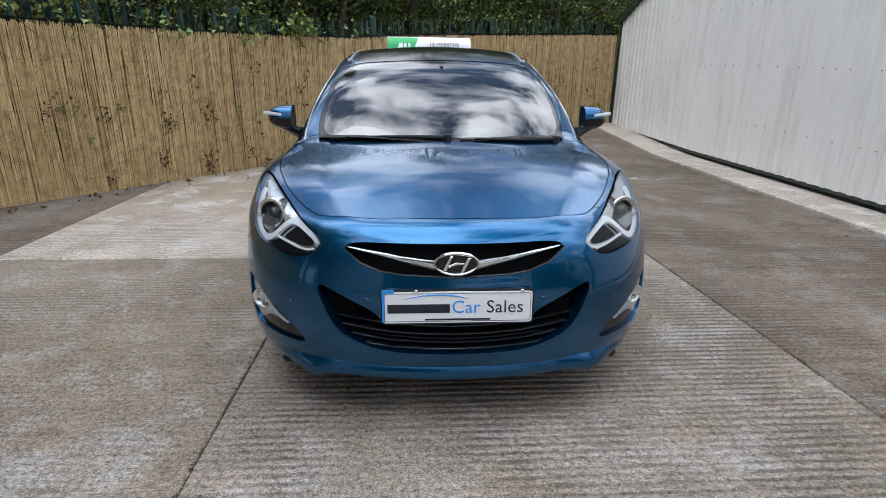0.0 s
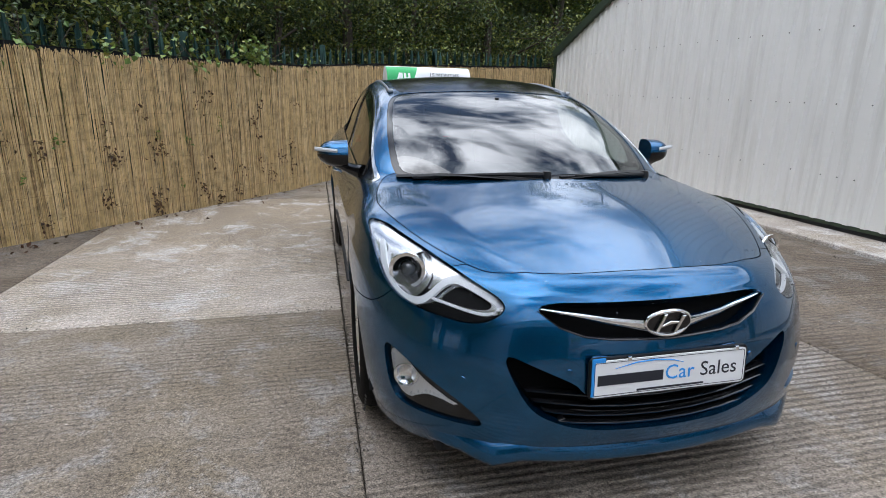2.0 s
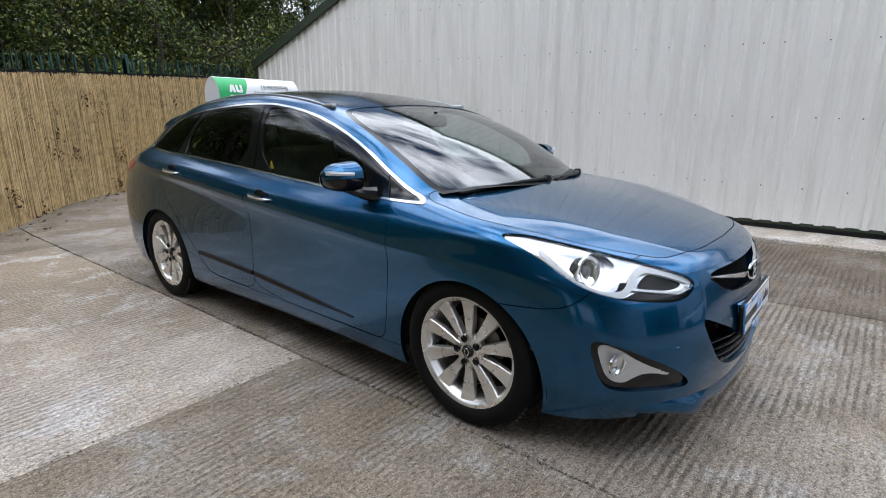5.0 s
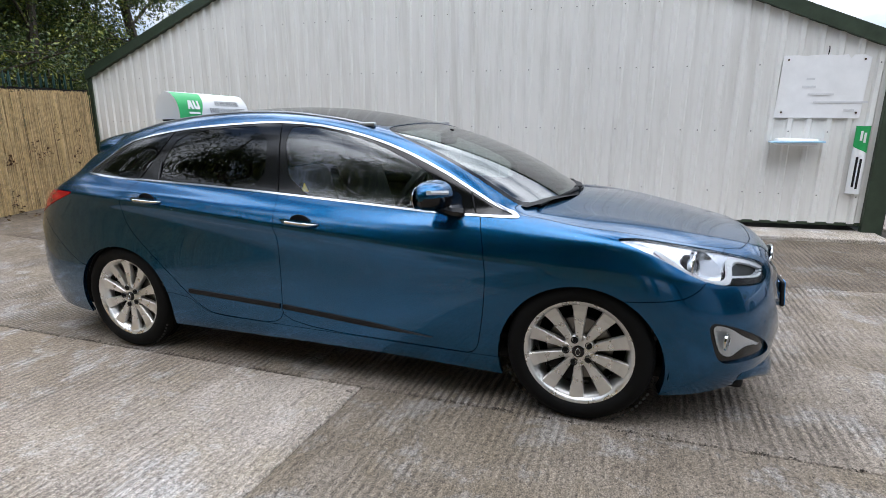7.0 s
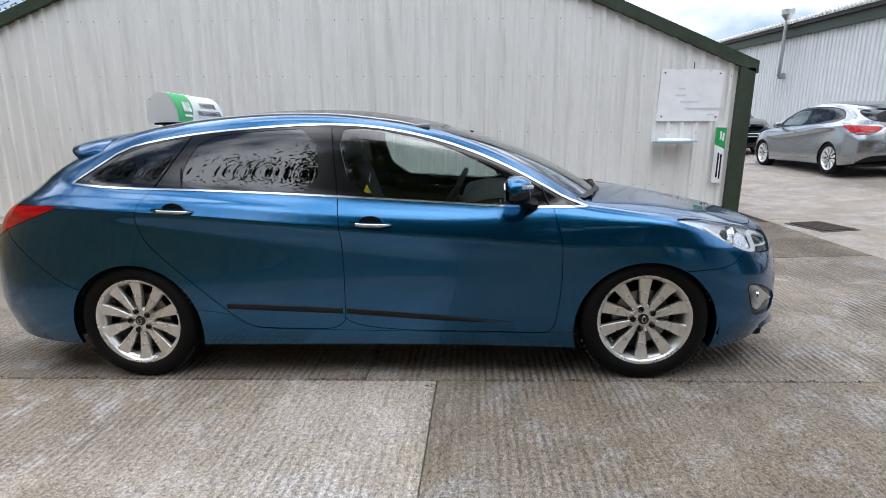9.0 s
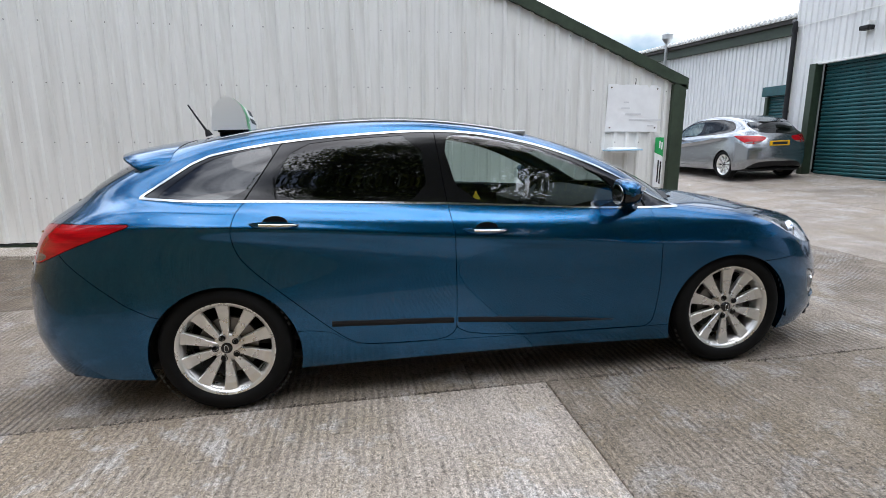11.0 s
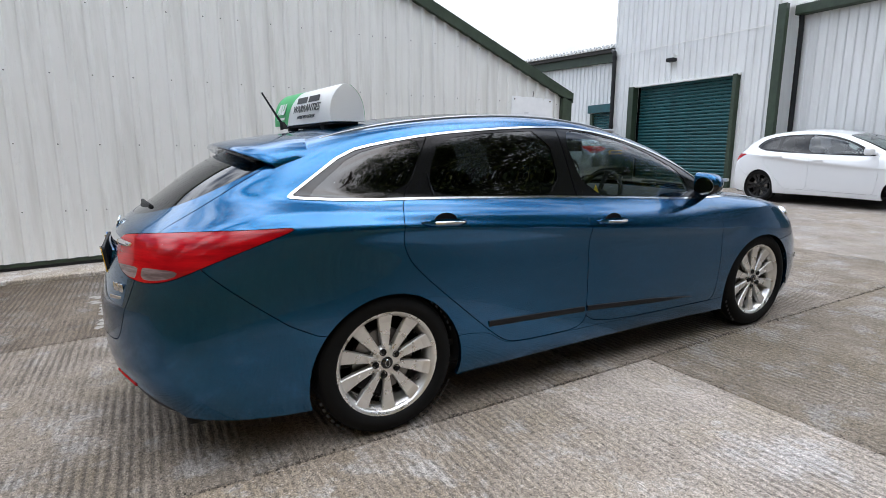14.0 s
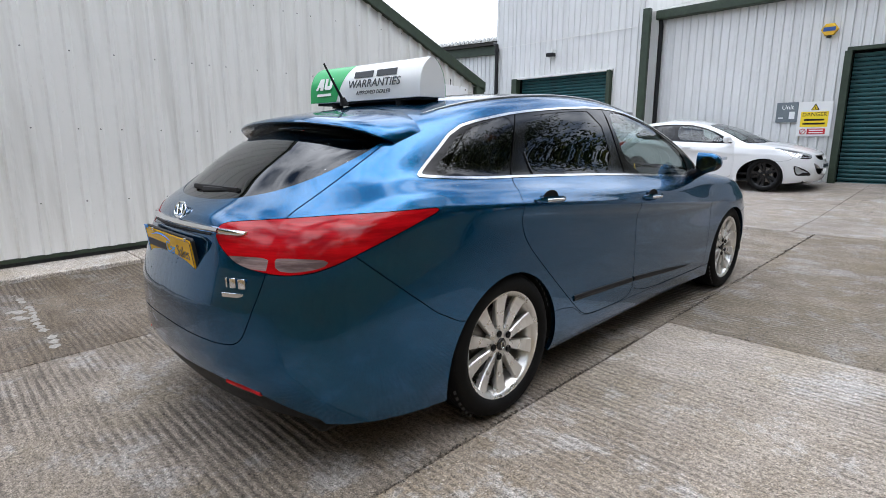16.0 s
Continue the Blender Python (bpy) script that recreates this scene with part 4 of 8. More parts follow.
# wooded bank that closes the view below the crowns; near-black colour stands in for deep shade
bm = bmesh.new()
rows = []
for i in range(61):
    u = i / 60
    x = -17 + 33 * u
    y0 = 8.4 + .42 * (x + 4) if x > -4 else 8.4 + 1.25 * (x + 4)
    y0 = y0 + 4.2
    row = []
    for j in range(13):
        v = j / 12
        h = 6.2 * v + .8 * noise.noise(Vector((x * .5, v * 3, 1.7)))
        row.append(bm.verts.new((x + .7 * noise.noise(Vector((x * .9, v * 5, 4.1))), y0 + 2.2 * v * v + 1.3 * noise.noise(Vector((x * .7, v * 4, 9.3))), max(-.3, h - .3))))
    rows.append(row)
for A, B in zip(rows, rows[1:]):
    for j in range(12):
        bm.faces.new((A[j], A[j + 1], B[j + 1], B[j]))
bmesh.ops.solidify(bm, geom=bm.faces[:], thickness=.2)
bank = part("woodland_bank", bm, plain("shaded_foliage", (.010, .018, .007), .95, scale=7, var=.6, grain=1.0), smooth=True)
tagged(bank, "wooded bank behind the trees, coloured as deep shade", "woodland", kind="structure")
under = []
for _ in range(320):
    d = rnd.uniform(1.5, LEN[-1])
    p, t = along(d, rnd.uniform(1.1, 3.2))
    under.append((p.x, p.y, rnd.uniform(.3, 3.4)))
sh = leaf_cloud("undergrowth", M_LEAF, under, 24000, .085, (.30, .30, .30), None, "", 31)
tagged(sh, "tangled green undergrowth behind the palisade", "shrubs", kind="stuff")
far = []
for _ in range(200):
    u = rnd.random()
    x = -15 + 29 * u
    y0 = (8.4 + .42 * (x + 4) if x > -4 else 8.4 + 1.25 * (x + 4)) + 3.6
    far.append((x, y0 + rnd.uniform(-.4, 1.2), rnd.uniform(1.0, 6.8)))
for _ in range(150):
    far.append((rnd.uniform(-18, -16), rnd.uniform(-22, 20), rnd.uniform(.4, 5.5)))
sh = leaf_cloud("woodland", M_LEAF, far, 26000, .13, (.6, .5, .55), None, "", 32)
tagged(sh, "far dark woodland closing the view", "woodland", kind="stuff")


# ================= units across the yard =================


def cladding(bm, x0, x1, zb, zt, y, pitch=.172, depth=.03):
    """Upright ribbed sheets facing +y, from x0 to x1; zt may be a function of x."""
    cuts, x = [], x0
    while x < x1:
        for o, d in ((0, 0), (.58, 0), (.67, 1), (.91, 1)):
            if x + o * pitch < x1:
                cuts.append((x + o * pitch, d))
        x += pitch
    cuts.append((x1, 0))
    top = zt if callable(zt) else (lambda q: zt)
    A = [[bm.verts.new((q, y + depth * d, zb)), bm.verts.new((q, y + depth * d, top(q)))] for q, d in cuts]
    B = [[bm.verts.new((q, y - .03, zb)), bm.verts.new((q, y - .03, top(q)))] for q, d in cuts]
    for i in range(len(A) - 1):
        bm.faces.new((A[i][0], A[i][1], A[i + 1][1], A[i + 1][0]))
        bm.faces.new((B[i][0], B[i + 1][0], B[i + 1][1], B[i][1]))
        bm.faces.new((A[i][1], B[i][1], B[i + 1][1], A[i + 1][1]))


SLATS = {}


def shutter(parent, x0, x1, z0, z1, y, pitch=.082):
    """A roller shutter: every slat its own curved strip."""
    w = x1 - x0
    key = round(w, 3)
    if key not in SLATS:
        bm = bmesh.new()
        P = [(0, .0), (.006, .012), (.019, .020), (.026, .034), (.024, .05), (.012, .066), (.0, .072), (-.006, .074), (-.006, 0)]
        P = [(a, b * pitch / .082) for a, b in P]
        L, R = [bm.verts.new((0, a, b)) for a, b in P], [bm.verts.new((w, a, b)) for a, b in P]
        for i in range(len(P)):
            j = (i + 1) % len(P)
            bm.faces.new((L[i], L[j], R[j], R[i]))
        bmesh.ops.recalc_face_normals(bm, faces=bm.faces)
        me = bpy.data.meshes.new("slat")
        bm.to_mesh(me), bm.free()
        me.materials.append(M_TEAL)
        SLATS[key] = me
    z = z0
    while z < z1:
        ob = new("slat", SLATS[key])
        ob.parent = parent
        ob.location = (x0, y, z)
        z += pitch


D = .263                       # lift of the site's level at the far wall
unit = empty("industrial_unit", "tall pale grey clad unit with a teal roller door", "building", kind="structure", m=SITE)
for x0, x1, zb, zt in ((3.965, 4.70, .2, 7.2), (7.74, 8.45, .2, 7.2), (4.70, 7.74, 2.70 + D, 7.2)):
    bm = bmesh.new()
    cladding(bm, x0, x1, zb, zt, -8.15)
    part("wall", bm, M_SHEET_B, unit, "pale grey ribbed steel cladding")
for z in (3.62 + D,):
    slab_box("sheet_lap", (6.27, -8.115, z), (4.34, .012, .018), M_SHEET, unit, "overlap of the cladding sheets", .002)
slab_box("corner_trim", (3.875, -8.13, 2.15), (.17, .12, 4.2), M_TRIM, unit, "dark green corner trim")
slab_box("side_wall", (8.44, -11.2, 3.6), (.05, 6.0, 7.2), M_SHEET_B, unit)
slab_box("side_wall", (3.99, -11.2, 3.6), (.05, 6.0, 7.2), M_SHEET_B, unit)
slab_box("roof", (6.3, -11.2, 7.22), (4.5, 6.2, .08), M_TRIM, unit)
slab_box("door_frame", (7.66, -8.10, 1.56 + .0), (.17, .20, 2.80), M_TRIM, unit, "dark green door jamb")
slab_box("door_frame", (4.72, -8.10, 1.60), (.09, .20, 2.72), M_TRIM, unit, "dark green door jamb")
slab_box("door_lintel", (6.2, -8.10, 2.70 + D), (3.1, .10, .05), M_SHEET, unit, "pale drip flashing over the door")
slab_box("reveal", (6.2, -8.42, 1.6), (3.1, .04, 2.9), M_DARK, unit)
shutter(unit, 4.76, 7.58, .36, 2.66 + D, -8.32)
slab_box("floodlight", (6.45, -8.02, 3.23 + D), (.22, .16, .09), M_BLACK, unit, "small grey floodlight", .02)
slab_box("floodlight_bracket", (6.42, -8.08, 3.32 + D), (.06, .14, .10), M_SHEET, unit, "", .01)
bm = bmesh.new()
tube(bm, [(8.56, -8.30, 3.78 + D), (8.50, -8.12, 3.76 + D), (8.36, -8.04, 3.70 + D), (8.34, -8.03, 3.55 + D), (8.32, -8.03, .4)], .055, 12)
tube(bm, [(8.345, -8.03, 3.60 + D), (8.343, -8.03, 3.50 + D)], .068, 12)
tube(bm, [(8.33, -8.03, 1.72 + D), (8.33, -8.03, 1.66 + D)], .066, 12)
part("downpipe", bm, M_BLACK, unit, "black plastic downpipe", smooth=True)

low = empty("low_unit", "low pale grey clad unit with a sloping roof edge", "building", kind="structure", m=SITE)


def verge(x):
    return 3.62 + D + .036 * (x - 8.4)


bm = bmesh.new()
cladding(bm, 8.42, 26, .2, lambda x: verge(x) - .02, -8.75)
part("wall", bm, M_SHEET_B, low, "pale grey ribbed steel cladding")
for dz0, dz1, y0, y1, nm, mt in ((-.06, .22, -8.72, -8.60, "fascia", M_TRIM), (.20, .30, -8.85, -8.50, "gutter", plain("brown_gutter", (.045, .04, .035), .6)), (.30, .36, -12.5, -8.44, "roof", M_SHEET)):
    bm = bmesh.new()
    v = [bm.verts.new((x, y, verge(x) + dz)) for x in (8.42, 26) for y in (y0, y1) for dz in (dz0, dz1)]
    for f in ((0, 1, 3, 2), (4, 6, 7, 5), (0, 2, 6, 4), (1, 5, 7, 3), (0, 4, 5, 1), (2, 3, 7, 6)):
        bm.faces.new([v[k] for k in f])
    part(nm, bm, mt, low)
proto = None
x = 8.5
while x < 26:                  # scalloped ends of the roof sheets
    if proto is None:
        bm = bmesh.new()
        cyl(bm, (0, -.30, 0), (0, .04, 0), .05, seg=10)
        proto = bpy.data.meshes.new("roof_corrugation")
        bm.to_mesh(proto), bm.free()
        proto.materials.append(M_SHEET)
    ob = new("roof_corrugation", proto)
    ob.parent, ob.location = low, (x, -8.44, verge(x) + .36)
    x += .17
slab_box("door_lintel", (9.15, -8.62, 2.27 + D), (1.35, .16, .24), M_TEAL, low, "teal box lintel over the side door")
slab_box("door_frame", (9.72, -8.66, 1.3), (.10, .12, 2.2), M_TRIM, low)
shutter(low, 8.52, 9.68, .36, 2.15 + D, -8.70)
bm = bmesh.new()
tube(bm, [(14.75, -8.55, 2.65 + D), (14.62, -8.45, 2.68 + D), (14.55, -8.42, 2.80 + D), (14.50, -8.42, 4.30 + D)], .055, 12)
cyl(bm, (14.50, -8.42, 4.28 + D), (14.50, -8.42, 4.42 + D), .07, .17, 20), cyl(bm, (14.50, -8.42, 4.42 + D), (14.50, -8.42, 4.56 + D), .17, .17, 20), cyl(bm, (14.50, -8.42, 4.56 + D), (14.50, -8.42, 4.66 + D), .19, .05, 20)
box(bm, (14.78, -8.62, 2.66 + D), (.16, .16, .18), .01)
part("flue_pipe", bm, plain("galvanised_steel", (.45, .46, .46), .4, .8), low, "grey flue pipe with a cowl", smooth=True)

u4 = empty("neighbour_unit", "pale grey clad unit with teal roller door and dark gutter", "building", kind="structure", m=SITE)
D4 = .278
for x0, x1, zb, zt in ((.02, 3.80, .1, 3.86 + D4), (-3.4, .02, 2.66 + D4, 3.86 + D4), (-12, -3.4, .1, 3.86 + D4)):
    bm = bmesh.new()
    cladding(bm, x0, x1, zb, zt, -8.62)
    part("wall", bm, M_SHEET_B, u4, "pale grey ribbed steel cladding")
slab_box("gutter", (-4.2, -8.50, 3.86 + D4), (16.0, .20, .20), M_TRIM, u4, "dark green gutter", .02)
bm = bmesh.new()
v = [bm.verts.new(p) for p in ((-12, -8.44, 3.97 + D4), (3.95, -8.44, 3.97 + D4), (3.95, -14, 5.5 + D4), (-12, -14, 5.6 + D4))]
bm.faces.new(v)
bmesh.ops.solidify(bm, geom=bm.faces[:], thickness=.05)
part("roof", bm, M_SHEET, u4, "white ribbed roof sheets")
bm = bmesh.new()
tube(bm, [(3.72, -8.52, 3.78 + D4), (3.70, -8.52, 3.6 + D4), (3.68, -8.52, .3)], .05, 12)
part("downpipe", bm, M_BLACK, u4, "black plastic downpipe", smooth=True)
slab_box("door_frame", (-.03, -8.56, 1.55), (.12, .16, 2.75), M_TRIM, u4, "dark green door jamb")
slab_box("door_lintel", (-1.7, -8.56, 2.68 + D4), (3.4, .12, .07), M_TRIM, u4, "dark green door head")
slab_box("reveal", (-1.7, -8.84, 1.6), (3.5, .04, 2.9), M_DARK, u4)
shutter(u4, -3.4, -.09, .28, 2.62 + D4, -8.76)
# things on the wall
alarm = empty("alarm_box", "yellow six-sided alarm box with a blue band", "alarm box", m=SITE)
bm = bmesh.new()
plate(bm, [(.145 * math.cos(radians(a)), .125 * math.sin(radians(a))) for a in range(0, 360, 60)], 0, .07, Matrix.Translation((.33, -8.56, 3.08 + D4)) @ AX_POSY, .012)
part("case", bm, plain("yellow_plastic", (.80, .48, .02), .4), alarm, "yellow plastic case")
bm = bmesh.new()
box(bm, (.33, -8.484, 3.085 + D4), (.20, .006, .075), .002)
part("band", bm, Mat("blue_band", (.02, .08, .30), .4).m, alarm, "plain blue band in place of a logo")
bm = bmesh.new()
box(bm, (.33, -8.52, 2.95 + D4), (.08, .06, .04), .01)
part("beacon", bm, M_BLACK, alarm, "dark beacon lens")
us = empty("unit_sign", "square grey unit sign on the cladding", "sign", m=SITE)
slab_box("panel", (.895, -8.57, 1.537 + D4), (.39, .012, .40), plain("grey_sign", (.16, .19, .21), .5), us, "grey sign panel", .002)
M_SIGNWHITE = Mat("white_vinyl", (.80, .82, .82), .5).m
lettering("Unit", .125, Matrix.Translation((.885, -8.5635, 1.635 + D4)) @ AX_POSY, M_SIGNWHITE, us, .001, "CENTER", "word")
slab_box("number_bar", (.80, -8.5625, 1.475 + D4), (.10, .004, .15), M_SIGNWHITE, us, "white bar in place of the number", .001)
slab_box("small_bar", (1.0, -8.5625, 1.425 + D4), (.09, .004, .03), M_SIGNWHITE, us, "", .001)
ds = empty("danger_sign", "white, yellow and red danger sign on the cladding", "sign", m=SITE)
slab_box("panel", (.40, -8.565, 1.39 + D4), (.585, .012, .685), Mat("white_sign", (.80, .80, .79), .45).m, ds, "white sign panel", .002)
M_YELLOW, M_RED = Mat("yellow_vinyl", (.85, .62, .02), .45).m, Mat("red_vinyl", (.55, .015, .03), .45).m
slab_box("yellow_band", (.40, -8.5575, 1.385 + D4), (.47, .004, .30), M_YELLOW, ds, "yellow warning band", .001)
bm = bmesh.new()
plate(bm, [(-.075, 0), (.075, 0), (0, .135)], 0, .004, Matrix.Translation((.40, -8.559, 1.565 + D4)) @ AX_POSY)
tri = part("triangle", bm, M_BLACK, ds, "black warning triangle")
bm = bmesh.new()
plate(bm, [(-.052, .012), (.052, .012), (0, .105)], .004, .0055, Matrix.Translation((.40, -8.559, 1.565 + D4)) @ AX_POSY)
part("triangle_field", bm, M_YELLOW, tri)
slab_box("mark", (.40, -8.553, 1.61 + D4), (.012, .002, .05), M_BLACK, ds, "", 0)
lettering("DANGER", .105, Matrix.Translation((.40, -8.5545, 1.478 + D4)) @ AX_POSY, M_BLACK, ds, .001, "CENTER", "word")
for z, w in ((1.375, .34), (1.30, .38)):
    slab_box("text_bar", (.40, -8.5545, z + D4), (w, .002, .035), M_BLACK, ds, "bar of small lettering", 0)
slab_box("red_band", (.345, -8.5575, 1.145 + D4), (.31, .004, .115), M_RED, ds, "red notice band", .001)
for z in (1.17, 1.12):
    slab_box("text_bar", (.345, -8.5545, z + D4), (.24, .002, .02), M_SIGNWHITE, ds, "bar of small lettering", 0)
bm = bmesh.new()
tube(bm, [(.575 + .05 * math.cos(a), -8.556, 1.145 + D4 + .05 * math.sin(a)) for a in [k * math.pi / 12 for k in range(24)]], .007, 6, closed=True)
tube(bm, [(.54, -8.556, 1.18 + D4), (.61, -8.556, 1.11 + D4)], .006, 6)
part("prohibition_ring", bm, M_RED, ds, "red prohibition ring")

# ---- small things on the shed ----
tray = empty("wall_tray", "white plastic tray with a blue underside on the shed wall", "tray", m=SITE)
bm = bmesh.new()
box(bm, (4.14, -1.80, 1.135), (.20, .42, .075), .03, seg=3)
part("lid", bm, Mat("white_plastic", (.78, .80, .82), .3).m, tray, "white rounded lid", smooth=True)
bm = bmesh.new()
box(bm, (4.12, -1.83, 1.088), (.25, .52, .022), .006, pose(0, 0, 0, -1.5))
part("shelf", bm, Mat("pale_blue_plastic", (.38, .62, .80), .25).m, tray, "pale blue edge shelf", smooth=True)
ws = empty("wall_sign", "upright white and green advertising tube on the shed wall", "sign", m=SITE)
bm = bmesh.new()
secs = []
for z, mt in ((.565, 0), (1.325, 0)):
    secs.append([bm.verts.new((4.236 - .05 * math.sin(math.pi * k / 10), -2.455 + .068 * math.cos(math.pi * k / 10), z)) for k in range(11)])
for k in range(10):
    bm.faces.new((secs[0][k], secs[0][k + 1], secs[1][k + 1], secs[1][k]))
bm.faces.new(secs[0]), bm.faces.new(secs[1][::-1])
part("shell", bm, M_WHITE, ws, "white curved plastic shell", smooth=True)
bm = bmesh.new()
M_GREENV = Mat("green_vinyl", (.02, .36, .10), .35).m
secs = []
for k in range(11):
    x, y = 4.236 - .0515 * math.sin(math.pi * k / 10), -2.455 + .0695 * math.cos(math.pi * k / 10)
    secs.append([bm.verts.new((x, y, 1.10 - .09 * k / 10 + (.03 if k == 10 else 0))), bm.verts.new((x, y, 1.322))])
for a, b in zip(secs, secs[1:]):
    bm.faces.new((a[0], b[0], b[1], a[1]))
part("green_band", bm, M_GREENV, ws, "green upper band", smooth=True)
for y, z0, z1, mt in ((-2.435, 1.16, 1.27, M_SIGNWHITE), (-2.470, 1.14, 1.25, M_SIGNWHITE), (-2.432, .64, .98, M_BLACK), (-2.470, .62, .96, M_BLACK)):
    slab_box("word_bar", (4.183 if mt is M_SIGNWHITE else 4.185, y, (z0 + z1) / 2), (.004, .022, z1 - z0), mt, ws, "bar in place of a brand name", 0)
grate = empty("drain_grate", "rusty iron drain grate in the yard", "drain", m=pose(3.32, -3.42, rise(3.32, -3.42) + .004, 0, 0, 12))
M_IRON = plain("rusty_iron", (.07, .055, .045), .7, .5, grain=.4)
slab_box("frame", (0, 0, -.02), (.62, .50, .05), M_IRON, grate, "iron frame", .006)
for k in range(13):
    bm = bmesh.new()
    box(bm, (-.264 + k * .044, 0, .010), (.022, .42, .014), .002)
    part("bar", bm, M_IRON, grate)

# ---- dirt in the joints, crumbs and pebbles on the concrete ----
rnd = random.Random(77)
crumbs = []
for _ in range(420):
    y = rnd.uniform(-3, 9)
    crumbs.append((JX + rnd.gauss(0, .006), y, rise(JX, y) + .001))
for _ in range(160):
    y = rnd.uniform(-3, 7)
    crumbs.append((jr(y) + rnd.gauss(0, .006), y, rise(1.5, y) + .001))
for _ in range(150):
    x = rnd.uniform(-3.1, 3.6)
    y = 1.5 if x > JX else rnd.choice((1.10, 5.4))
    crumbs.append((x, y + rnd.gauss(0, .005), .001))
lc = leaf_cloud("joint_dirt", M_EARTH, crumbs, 3000, .010, (.005, .02, .001), None, "", 71, .0, .8)
tagged(lc, "dark dirt and moss crumbs caught in the concrete joints", "dirt", kind="stuff")
peb = [(rnd.uniform(-3.1, 3.6), rnd.uniform(-2.9, 8), .002) for _ in range(900)]
peb = [(x, y, rise(x, y) + .002) for x, y, _ in peb]
lc = leaf_cloud("loose_grit", M_KERB, peb, 900, .009, (.01, .01, .001), None, "", 72, .0, .8)
tagged(lc, "pale loose grit scattered on the concrete", "grit", kind="stuff")
# ---- worn white paint left on the concrete behind the car ----
rnd = random.Random(15)
marks = [(1.65 + .10 * k, 4.07 - .012 * math.sin(k * .8), .05, .030) for k in range(15)] + [(2.45 + .06 * k, 4.13 + .03 * (k % 3), .035, .05) for k in range(5)]
bm = bmesh.new()
for x, y, a, b in marks:
    if rnd.random() < .22:
        continue
    pts = [(x + a * rnd.uniform(.6, 1.2) * math.cos(t), y + b * rnd.uniform(.4, 1.2) * math.sin(t)) for t in [k * math.pi / 5 for k in range(10)]]
    plate(bm, pts, .0005, .0025)
part("paint_mark", bm, plain("worn_white_paint", (.33, .31, .28), .8, scale=60, var=.35, grain=.3), ground, "worn white paint on the concrete")


